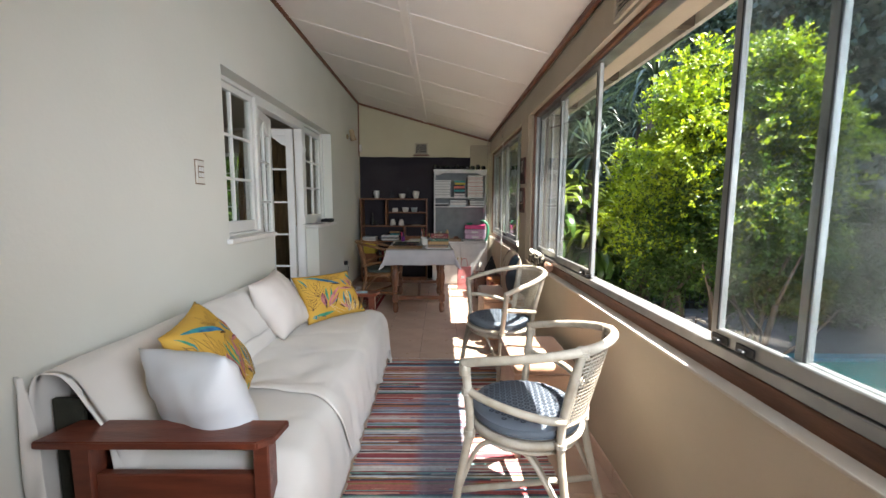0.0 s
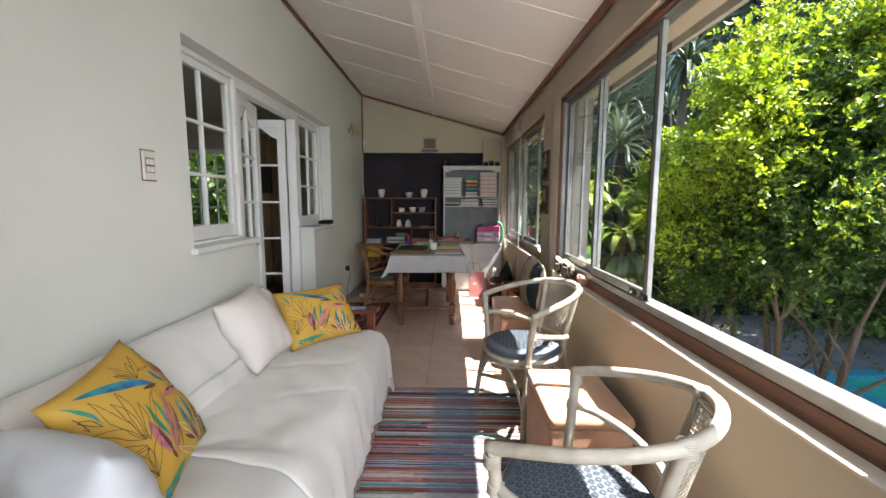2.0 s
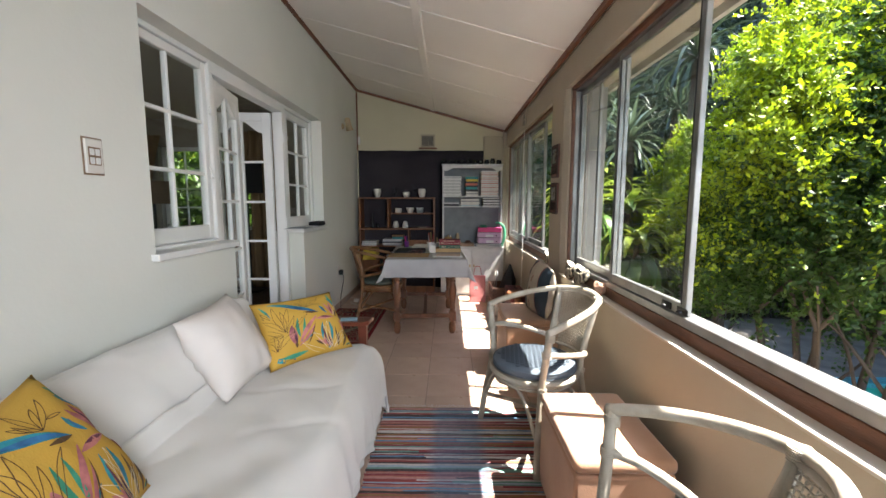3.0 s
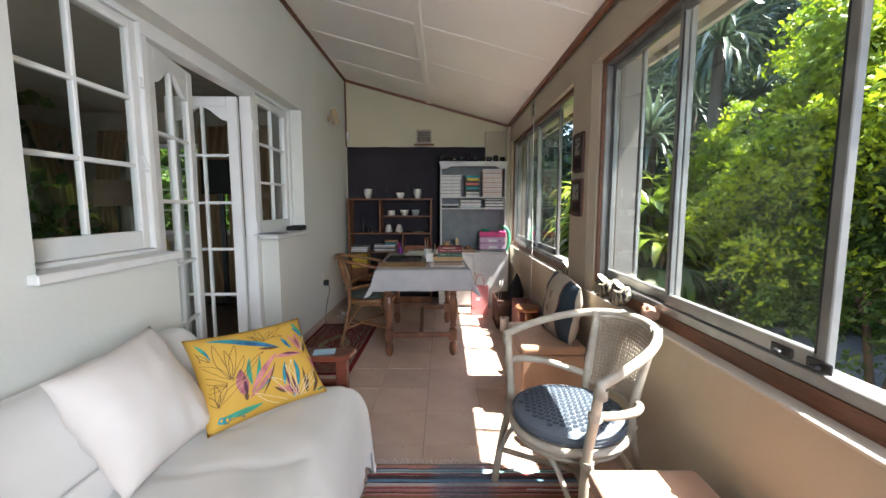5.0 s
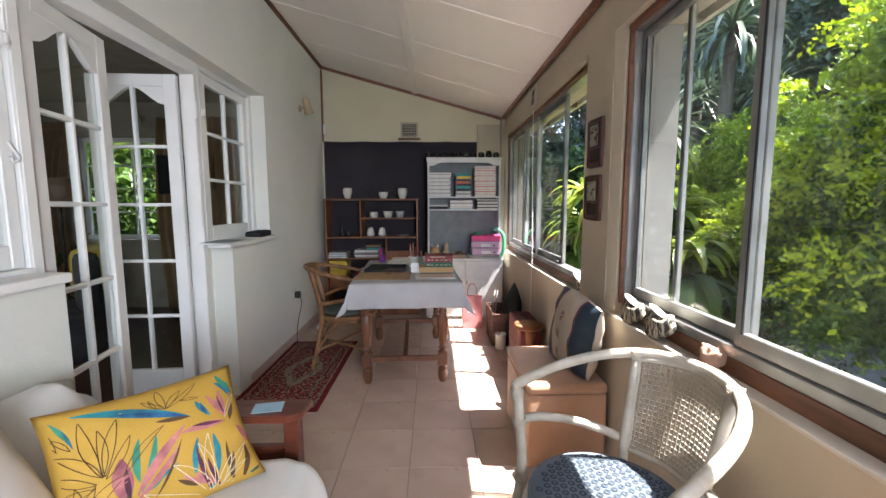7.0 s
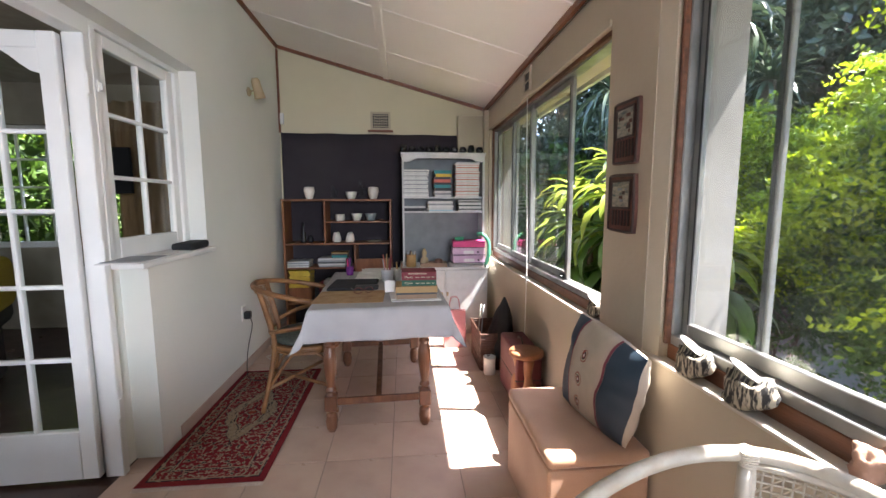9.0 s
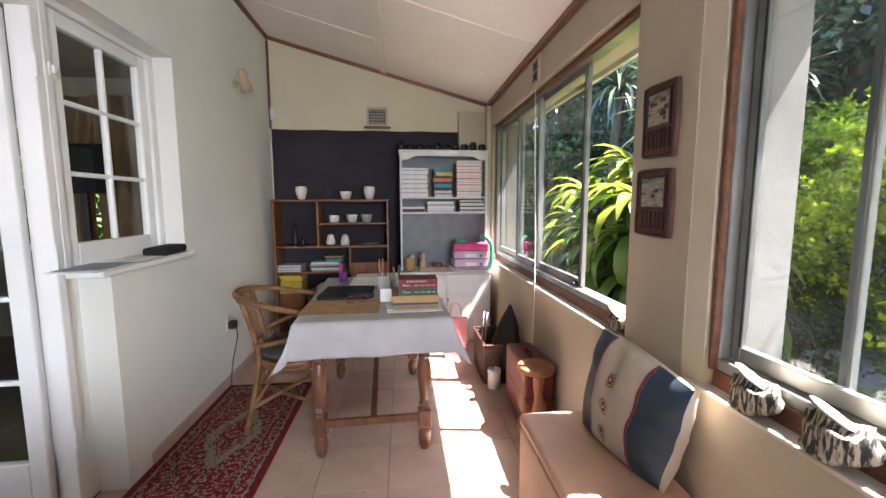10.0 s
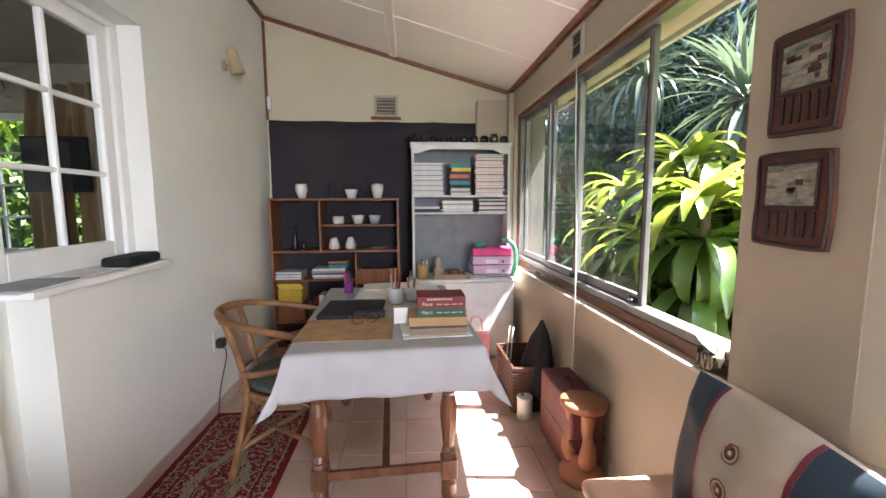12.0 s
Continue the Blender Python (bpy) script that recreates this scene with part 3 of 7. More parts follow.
def tree(m, h, spread, material, label, n=5200, leaf_len=0.16, name="tree", low=0.35, cl=34, per=8):
    t = thing(name, m, label, "tree", "dark trees round the garden")
    bm = bmesh.new()
    ends = limbs(bm, (0, 0, -0.1), (0.3, 0.2, h * 0.6), h * 0.022 + 0.05, 7, spread * 0.6, h * 0.25)
    part("trunk", bm, "bark", t, smooth=True)
    cen = []
    for k in range(cl):
        z = rng.uniform(low, 1.0)
        w = math.sin(math.pi * min(1, (z - low) / (1.12 - low) * 0.8 + 0.2)) * spread
        a = rng.uniform(0, 2 * math.pi)
        q = math.sqrt(rng.uniform(0.1, 1))
        cen.append((w * q * math.cos(a), w * q * math.sin(a), z * h))
    cen = np.array(cen)
    rad = rng.uniform(0.22, 0.42, cl) * spread
    c, d, ln, st = twigs(cen, rad, n, 0.55, per, leaf_len, 0.1, 0.75)
    leaves("crown", c, d, ln, 0.28, material, t, kind="stuff")
    return t


t1 = tree(pose(7.5, 4.0, GZ), 8.5, 2.9, "leaf_dark", "tall dark leafy tree at the edge of the garden")
t2 = tree(pose(8.2, 8.6, GZ, 0, 0, 70), 9.5, 3.2, "leaf_silver", "tall grey green leafy tree at the edge of the garden", 5200, 0.15)
for k, (x, y, s, a, src) in enumerate([(8.5, 0.5, 1.0, 60, t1), (6.6, 12.5, 1.05, 120, t1), (10.5, 6.0, 1.15, 200, t2), (9.5, -3.5, 1.1, 260, t1), (4.2, 13.5, 0.95, 300, t2), (11.5, 11.0, 1.25, 20, t1), (12.5, 2.0, 1.3, 140, t2), (8.0, -8.0, 1.1, 80, t2), (2.6, 16.0, 1.1, 33, t1), (5.6, 9.8, 0.62, 200, t2), (14.0, 16.0, 1.5, 10, t1), (13.0, -9, 1.4, 10, t1), (-9.5, 12.0, 1.0, 10, t1), (-8.6, 7.0, 0.9, 80, t2), (-10.5, 2.5, 1.0, 130, t1), (-5.0, 14.5, 1.0, 70, t2)]):
    o = copy_thing(src, pose(x, y, GZ, 0, 0, a) @ Matrix.Diagonal((s, s, s, 1)))
    o.scale = (s, s, s)
# low undergrowth
under = thing("undergrowth", pose(3.6, 10.4, GZ), "dark green low shrubs growing past the dracaena", "shrub")
bm = bmesh.new()
for k in range(6):
    limbs(bm, (random.uniform(-1.2, 1.2), random.uniform(-2, 2), 0), (random.uniform(-1.2, 1.2), random.uniform(-2, 2), 0.7), 0.03, 3, 0.4, 0.5)
part("stems", bm, "bark", under, smooth=True)
cen = np.column_stack([rng.uniform(-1.6, 1.4, 46), rng.uniform(-2.2, 3.6, 46), rng.uniform(0.2, 1.7, 46)])
c, d, ln, st = twigs(cen, rng.uniform(0.25, 0.5, 46), 3000, 0.35, 9, 0.09, 0.3)
leaves("leaves", c, d, ln, 0.3, "leaf_green", under, kind="stuff")
under2 = copy_thing(under, pose(6.2, 11.0, GZ, 0, 0, 140))
for x, y, a in ((11.6, 0.6, 80), (11.4, 3.4, 30), (5.4, 11.0, 10), (10.0, 1.5, 0), (10.5, 4.5, 60), (9.6, 7.4, 90), (11.0, -2.0, 120), (9.0, -5.0, 30), (8.6, 9.6, 100), (-7.0, 5.6, 50), (-6.8, 8.2, 20), (-4.2, 8.8, 110), (-2.4, 9.2, 60)):
    copy_thing(under, pose(x, y, GZ + (0.6 if x < 0 else 0.0), 0, 0, a))

for x, y, a in ((5.0, 14.5, 10), (8.0, 15.5, 80), (2.4, 17.5, 40), (11.0, 14.0, 120), (9.8, 11.4, 200), (12.5, 8.6, 300), (13.5, 4.4, 20), (13.6, 0.2, 70), (12.5, -4.0, 110), (0.5, 19.0, 90), (-9.5, 4.5, 50), (-9.8, 8.0, 140), (-8.0, 11.0, 220), (-4.0, 12.5, 20)):
    o = copy_thing(under, pose(x, y, GZ, 0, 0, a) @ Matrix.Diagonal((1.9, 1.9, 2.3, 1)))
    o.scale = (1.9, 1.9, 2.3)


def blade(bm, o, a, el, length, width, droop, n=5, cup=0.15):
    """A long leaf that arches from o in the direction a (round) and el (up)."""
    p, e = Vector(o), el
    dirh = Vector((math.cos(a), math.sin(a), 0))
    sd = Vector((-math.sin(a), math.cos(a), 0))
    rows = []
    for i in range(n + 1):
        t = i / n
        w = width * (math.sin(math.pi * min(1.0, 0.10 + t * 0.88)) ** 0.8) * 0.5
        nrm = Vector((-dirh.x * math.sin(e), -dirh.y * math.sin(e), math.cos(e)))
        rows.append([bm.verts.new(p - sd * w + nrm * w * cup * 2), bm.verts.new(p), bm.verts.new(p + sd * w + nrm * w * cup * 2)])
        p = p + (dirh * math.cos(e) + Vector((0, 0, math.sin(e)))) * length / n
        e -= droop / n
    for r, q in zip(rows, rows[1:]):
        bm.faces.new((r[0], r[1], q[1], q[0])), bm.faces.new((r[1], r[2], q[2], q[1]))


def rosette(bm, o, n, length, width, droop, el0=1.3, el1=0.1, seg=5, cup=0.15):
    for i in range(n):
        t = i / n
        a = i * 2.399 + random.uniform(-.2, .2)
        blade(bm, o, a, el0 + (el1 - el0) * t + random.uniform(-.1, .1), length * random.uniform(0.8, 1.1), width, droop * random.uniform(0.7, 1.3), seg, cup)


# broad striped leaves outside the second window
drac = thing("dracaena_plant", pose(1.62, 5.0, GZ), "lush dracaena with long drooping yellow green leaves outside the window", "plant")
heads = [(-0.1, -0.25, 2.25), (0.15, 0.25, 2.5), (0.35, -0.15, 2.15), (0.0, 0.7, 2.3), (0.5, 0.5, 2.35), (-0.15, 0.15, 1.95), (0.3, -0.5, 1.85), (0.1, 1.1, 2.0)]
bm = bmesh.new()
for h in heads:
    tube(bm, curve_pts([(h[0] * 0.4, h[1] * 0.4, 0), (h[0] * 0.9, h[1] * 0.9, h[2] * 0.5), h], 4), 0.025, 7)
part("stems", bm, "bark", drac, smooth=True)
# upper leaves carry sunlight in their colour, the lower ones a shaded green
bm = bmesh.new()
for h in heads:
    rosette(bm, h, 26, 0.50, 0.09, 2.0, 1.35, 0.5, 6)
part("young_leaves", bm, "leaf_lime", drac, "upper leaves with sunlight painted in as yellow green", smooth=True)
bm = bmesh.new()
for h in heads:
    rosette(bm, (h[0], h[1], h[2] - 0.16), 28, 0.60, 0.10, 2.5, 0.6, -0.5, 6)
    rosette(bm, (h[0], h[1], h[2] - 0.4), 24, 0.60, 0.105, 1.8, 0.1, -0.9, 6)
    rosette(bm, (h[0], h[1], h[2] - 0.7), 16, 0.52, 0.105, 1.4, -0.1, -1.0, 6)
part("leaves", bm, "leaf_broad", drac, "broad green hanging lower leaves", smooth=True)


def yucca(x, y, z, label, n=70, length=0.6, width=0.04, mt="leaf_silver", droop=0.9):
    t = thing("yucca_palm", pose(x, y, GZ), label, "palm")
    bm = bmesh.new()
    tube(bm, curve_pts([(0.1, 0, 0), (0, 0.06, (z - GZ) * 0.5), (0, 0, z - GZ)], 5), 0.07, 8)
    part("trunk", bm, "bark", t, smooth=True)
    bm = bmesh.new()
    rosette(bm, (0, 0, z - GZ), n, length, width, droop, 1.5, -0.7, 5, 0.1)
    part("leaves", bm, mt, t, smooth=True)
    return t


yucca(2.1, 5.2, 1.95, "spiky yucca palm with a rosette of narrow green leaves")
yucca(3.7, 7.2, 2.75, "tall yucca palm with stiff narrow grey green leaves behind the shrub", 80, 0.6)
yucca(3.4, 6.2, 3.2, "high palm with hanging narrow dark leaves near the eaves", 70, 0.9, 0.05, "leaf_dark", 1.8)
yucca(3.9, 6.2, 2.6, "yucca palm with stiff narrow grey green leaves by the shrub", 70, 0.55)
yucca(3.2, 8.2, 3.0, "tall palm with hanging narrow dark leaves past the window", 80, 1.0, 0.05, "leaf_dark", 1.6)

# pool with its paved edge, and the fence
structure("pool_water", bx(4.95, 11, -4, 5.25, GZ + 0.031, GZ + 0.035), "water")
structure("pool_edge", bx(4.75, 4.95, -4, 5.45, GZ, GZ + 0.09, 0.01), "pool_tile")
structure("pool_edge", bx(4.95, 11, 5.25, 5.45, GZ, GZ + 0.09, 0.01), "pool_tile")
# mottled tree shade on the far paving is put into this darker colour
M["paving_dark"] = mat("paving_dark", (0.17, 0.15, 0.12), 0.85, (0.10, 0.09, 0.07), 3, 0.4, 30)
structure("pavement", bx(4.3, 12, 5.46, 8.2, GZ, GZ + 0.04), "paving_dark")
fence = thing("garden_fence", pose(0, 0, GZ + 0.04), "black metal picket fence standing on paving beyond the pool", "fence")
pick = bx(-0.009, 0.009, -0.009, 0.009, 0, 0.72)
first = part("picket", pick, "iron", fence)
first.location = (4.2, 8.3, 0)
for k in range(1, 50):
    o = new("picket", first.data)
    o.parent, o.location = fence, (4.2 + 0.11 * k, 8.3, 0)
for z in (0.1, 0.66):
    part("rail", bx(4.1, 9.7, 8.29, 8.31, z, z + 0.03), "iron", fence)
# eaves over the windows
bm = bmesh.new()
box(bm, XR + 0.27, 1.33, YB - 0.2, YF + 0.2, 2.21, 2.24)
structure("eaves_soffit", bm, "fascia")
structure("eaves_fascia", bx(1.33, 1.36, YB - 0.2, YF + 0.2, 2.15, 2.30), "fascia")
bm = bmesh.new()
for y in np.arange(YB, YF, 0.85):
    box(bm, XR + 0.27, 1.32, y, y + 0.05, 2.14, 2.21)
structure("rafter_ends", bm, "bark")
# roof above
bm = bmesh.new()
v = [bm.verts.new(p) for p in ((-5.3, YB - .4, 4.1), (1.40, YB - .4, 2.31), (1.40, YF + .5, 2.31), (-5.3, YF + .5, 4.1))]
w = [bm.verts.new(p.co + Vector((0, 0, 0.05))) for p in v]
bm.faces.new(v), bm.faces.new(w)
for i in range(4):
    bm.faces.new((v[i], v[(i + 1) % 4], w[(i + 1) % 4], w[i]))
structure("roof", bm, "iron")

# ---- furniture ----
M["throw"] = mat("throw", (0.73, 0.70, 0.665), 0.9, (0.65, 0.62, 0.59), 2.2, 0.22, 420, spec=0.2, sheen=0.2)
M["linen_white"] = mat("linen_white", (0.72, 0.66, 0.62), 0.85, (0.66, 0.60, 0.56), 3, 0.22, 420, spec=0.2)
M["linen_grey"] = mat("linen_grey", (0.62, 0.63, 0.65), 0.5, (0.56, 0.57, 0.60), 3, 0.2, 420, spec=0.3)
M["yellow"] = mat("yellow", (0.60, 0.36, 0.065), 0.75, (0.52, 0.30, 0.045), 4, 0.4, 220, spec=0.25)
M["ink_teal"] = mat("ink_teal", (0.03, 0.30, 0.33), 0.75, (0.02, 0.13, 0.2), 22)
M["ink_green"] = mat("ink_green", (0.06, 0.32, 0.20), 0.75, (0.03, 0.2, 0.12), 22)
M["ink_pink"] = mat("ink_pink", (0.60, 0.22, 0.20), 0.75, (0.28, 0.08, 0.10), 22)
M["ink_plum"] = mat("ink_plum", (0.16, 0.035, 0.07), 0.75, (0.05, 0.015, 0.03), 22)
M["ink_blue"] = mat("ink_blue", (0.04, 0.20, 0.42), 0.75, (0.015, 0.05, 0.13), 22)
M["ink_line"] = mat("ink_line", (0.12, 0.06, 0.02), 0.75)
M["ink_pale"] = mat("ink_pale", (0.80, 0.66, 0.45), 0.75)
M["redwood"] = mat("redwood", (0.16, 0.042, 0.022), 0.32, (0.09, 0.022, 0.013), 4, 0.25, 30, stretch=(1, 7, 7))
M["oak"] = mat("oak", (0.17, 0.068, 0.03), 0.36, (0.075, 0.028, 0.014), 4, 0.3, 30, stretch=(5, 5, 1))
M["rackwood"] = mat("rackwood", (0.23, 0.09, 0.035), 0.45, (0.15, 0.055, 0.022), 4, 0.2, 30, stretch=(6, 6, 1))
M["whitecane"] = mat("whitecane", (0.44, 0.40, 0.33), 0.5, (0.30, 0.255, 0.19), 12, 0.5, 60)
M["cane"] = mat("cane", (0.26, 0.125, 0.048), 0.42, (0.14, 0.06, 0.022), 12, 0.5, 60)
M["bluepad"] = mat("bluepad", (0.115, 0.14, 0.17), 0.85, (0.10, 0.12, 0.145), 8, 0.4, 200)
M["padmotif"] = mat("padmotif", (0.03, 0.042, 0.06), 0.85)
M["darkpad"] = mat("darkpad", (0.035, 0.045, 0.04), 0.9, (0.09, 0.10, 0.08), 60)
M["suede"] = mat("suede", (0.46, 0.27, 0.165), 0.85, (0.40, 0.225, 0.135), 5, 0.3, 120, sheen=0.3, spec=0.2)
M["tablecloth"] = mat("tablecloth", (0.40, 0.39, 0.40), 0.7, (0.34, 0.33, 0.335), 5, 0.3, 200)


def grid_mesh(fn, nu, nv, closed_u=False):
    """A bmesh of fn(u, v) for u, v in 0..1."""
    bm = bmesh.new()
    g = [[bm.verts.new(fn(i / nu, j / nv)) for j in range(nv + 1)] for i in range(nu + (0 if closed_u else 1))]
    for i in range(nu):
        a, b = g[i], g[(i + 1) % len(g)]
        for j in range(nv):
            bm.faces.new((a[j], b[j], b[j + 1], a[j + 1]))
    return bm


def solid(bm, d):
    """Gives a sheet the thickness d."""
    bmesh.ops.recalc_face_normals(bm, faces=bm.faces)
    bm.normal_update()
    old, faces = bm.verts[:], bm.faces[:]
    edges = [e for e in bm.edges if len(e.link_faces) == 1]
    twin = {v: bm.verts.new(v.co - v.normal * d) for v in old}
    for e in edges:
        p, q = e.verts
        bm.faces.new((p, q, twin[q], twin[p]))
    for f in faces:
        bm.faces.new([twin[v] for v in reversed(f.verts)])
    return bm


def pillow_fn(c4, th, seed=0, pin=0.075):
    a, b, c, d = [Vector(p) for p in c4]
    nrm = ((b - a).cross(d - a)).normalized()

    def f(u, v, s):
        x, y = 2 * u - 1, 2 * v - 1
        pu = 0.5 + 0.5 * x * (1 - pin * (1 - y * y) * abs(x) ** 3)
        pv = 0.5 + 0.5 * y * (1 - pin * (1 - x * x) * abs(y) ** 3)
        p = a.lerp(b, pu).lerp(d.lerp(c, pu), pv)
        h = th * (max(0, (1 - x ** 4)) * max(0, (1 - y ** 4))) ** 0.62 * (0.72 + 0.28 * (1 - x * x) * (1 - y * y))
        rim = max(abs(x), abs(y)) ** 3
        h += th * 0.10 * rim * math.sin(9 * math.atan2(y, x) + seed * 2 + 2 * math.sin(seed + 3 * math.atan2(y, x))) * min(1, 6 * (1 - max(abs(x), abs(y))))
        w = noise.noise(Vector((u * 3.1 + seed, v * 3.3, s))) * 0.018 + noise.noise(Vector((u * 9 + seed, v * 4, s + 3))) * 0.006 + (abs(noise.noise(Vector((u * 5 + v * 5 + seed, u * 2 - v * 2, s)))) * -0.012)
        w, h = w * 0.55, max(h, 0.0)
        return p + nrm * s * (h + (w * max(0, min(1, h / th * 1.5))))
    return f


def pillow(name, c4, th, material, label, seed=0, piping=None, category="cushion", pin=0.075):
    """A cushion whose corners are c4 (top first), as an object of its own."""
    cen = sum((Vector(p) for p in c4), Vector()) / 4
    low = min(p[2] for p in c4)
    t = thing(name, pose(cen.x, cen.y, low), label, category, "loose cushions on the sofa" if name == "sofa_cushion" else "")
    loc = [Vector(p) - Vector((cen.x, cen.y, low)) for p in c4]
    f = pillow_fn(loc, th, seed, pin)
    bm = grid_mesh(lambda u, v: f(u, v, 1), 22, 22)
    bm2 = grid_mesh(lambda u, v: f(u, v, -1), 22, 22)
    me = bpy.data.meshes.new("tmp")
    bm2.to_mesh(me)
    bm2.free()
    bm.from_mesh(me)
    bpy.data.meshes.remove(me)
    bmesh.ops.remove_doubles(bm, verts=bm.verts, dist=0.0008)
    part("cover", bm, material, t, smooth=True)
    if piping:
        pts = [f(u, v, 0) for u, v in [(i / 12, 0) for i in range(12)] + [(1, i / 12) for i in range(12)] + [(1 - i / 12, 1) for i in range(12)] + [(0, 1 - i / 12) for i in range(12)]]
        bm = bmesh.new()
        tube(bm, pts, 0.005, 6, closed=True)
        part("piping", bm, piping, t)
    return t, f


def print_flowers(t, f, side, seed):
    """Printed strelitzia flowers, leaves and line drawings laid on the cushion cover."""
    r = random.Random(seed)
    mats = ["ink_teal", "ink_green", "ink_blue", "ink_pink", "ink_plum", "ink_line", "ink_pale"]
    bms = {k: bmesh.new() for k in mats}

    def petal(k, u, v, a, ln, w, bend=0.0, outline=False, lift=0.0012):
        n = 9
        prev, p, q = None, u, v
        for i in range(n + 1):
            s = i / n
            ww = w * math.sin(math.pi * (0.03 + 0.94 * s)) ** 0.9
            rows = [(-ww, -ww + 0.0045), (ww - 0.0045, ww)] if outline else [(-ww, ww)]
            cur = []
            for lo, hi in rows:
                e = []
                for o in (lo, hi):
                    uu, vv = p - math.sin(a) * o, q + math.cos(a) * o
                    if 0.03 < uu < 0.97 and 0.03 < vv < 0.97:
                        pt, p2 = f(uu, vv, side), f(uu, vv, -side)
                        e.append(bms[k].verts.new(pt + (pt - p2).normalized() * lift))
                    else:
                        e.append(None)
                cur.append(e)
            if prev:
                for x, y in zip(prev, cur):
                    if None not in x and None not in y:
                        bms[k].faces.new((x[0], x[1], y[1], y[0]))
            prev = cur
            p, q, a = p + math.cos(a) * ln / n, q + math.sin(a) * ln / n, a + bend / n
    def stroke(k, u0, v0, u1, v1, w, bend, outline=False):
        layer = mats.index(k)
        petal(k, u0, v0, math.atan2(v1 - v0, u1 - u0) - bend / 2, math.hypot(u1 - u0, v1 - v0) * 1.08, w * (1.0 if outline else 1.35), bend, outline, 0.0012 + 0.0003 * layer)
    for u0, v0, u1, v1, w, b in ((0.64, 0.38, 0.17, 0.12, 0.026, -0.3), (0.38, 0.99, 0.02, 0.87, 0.026, 0.3), (0.37, 1.17, 0.27, 0.95, 0.016, 0.5), (0.57, 1.05, 0.71, 0.91, 0.01, 0.2), (0.84, 0.16, 0.94, 0.27, 0.018, 0.3), (0.75, 0.42, 0.70, 0.28, 0.014, 0.4), (0.60, 0.80, 0.65, 0.57, 0.012, 0.3), (0.72, 0.85, 0.73, 0.58, 0.014, -0.2), (0.65, 1.11, 0.92, 1.04, 0.016, 0.3), (0.41, 1.19, 0.50, 0.96, 0.014, 0.2), (0.05, 0.09, 0.11, 0.30, 0.008, 0.3), (0.40, 0.76, 0.53, 0.68, 0.008, 0.5)):
        stroke('ink_teal', u0, v0, u1, v1, w, b)
    for u0, v0, u1, v1, w, b in ((0.41, 0.90, 0.13, 0.89, 0.022, 0.4), (0.35, 0.98, 0.37, 1.20, 0.022, 0.3), (0.35, 0.69, 0.39, 0.43, 0.014, 0.4), (0.35, 0.76, 0.45, 0.44, 0.012, -0.3), (0.37, 0.77, 0.44, 0.73, 0.01, 0), (0.92, 0.22, 0.87, 0.09, 0.014, 0.3), (0.89, 0.14, 0.94, 0.23, 0.012, 0), (0.89, 0.96, 0.99, 0.94, 0.01, 0.2), (0.10, 0.25, 0.06, 0.11, 0.008, 0)):
        stroke('ink_green', u0, v0, u1, v1, w, b)
    for u0, v0, u1, v1, w, b in ((0.29, 0.78, 0.30, 0.52, 0.034, 0.3), (0.33, 0.77, 0.59, 0.46, 0.02, 0.3), (0.31, 0.81, 0.53, 0.57, 0.014, -0.4), (0.58, 0.48, 0.81, 0.50, 0.02, 0.2), (0.84, 0.45, 0.85, 0.25, 0.018, 0.2), (0.83, 0.46, 0.76, 0.27, 0.017, -0.3), (0.89, 0.56, 0.95, 0.70, 0.018, 0.4), (0.71, 0.93, 0.61, 0.80, 0.016, 0.2), (0.67, 0.91, 0.55, 0.78, 0.01, 0.2)):
        stroke('ink_pink', u0, v0, u1, v1, w, b)
    for u0, v0, u1, v1, w, b in ((0.86, 0.50, 0.92, 0.37, 0.014, 0.2), (0.81, 1.02, 0.80, 0.68, 0.01, 0.3), (0.85, 0.99, 0.91, 0.73, 0.014, -0.3), (0.80, 0.97, 0.82, 0.76, 0.008, 0.2), (0.57, 0.52, 0.41, 0.81, 0.006, 0.3), (0.64, 0.38, 0.49, 0.34, 0.012, 0.1), (0.88, 0.98, 1.00, 0.92, 0.006, 0.2), (0.60, 0.88, 0.52, 0.79, 0.01, 0), (0.29, 0.82, 0.29, 0.75, 0.012, 0)):
        stroke('ink_line', u0, v0, u1, v1, w, b)
    for u0, v0, u1, v1, w, b in ((0.64, 0.46, 0.79, 0.49, 0.01, 0), (0.69, 1.02, 0.64, 0.64, 0.01, 0.3), (0.72, 0.96, 0.68, 0.74, 0.009, 0.2), (0.30, 0.78, 0.31, 0.59, 0.01, 0.2), (0.84, 0.45, 0.83, 0.29, 0.006, 0.2)):
        stroke('ink_plum', u0, v0, u1, v1, w, b)
    for u0, v0, u1, v1, w, b in ((0.63, 0.37, 0.32, 0.20, 0.014, -0.2), (0.40, 1.16, 0.49, 0.97, 0.008, 0.1), (0.73, 0.41, 0.72, 0.31, 0.008, 0.3), (0.93, 0.30, 0.87, 0.18, 0.007, 0.2)):
        stroke('ink_blue', u0, v0, u1, v1, w, b)
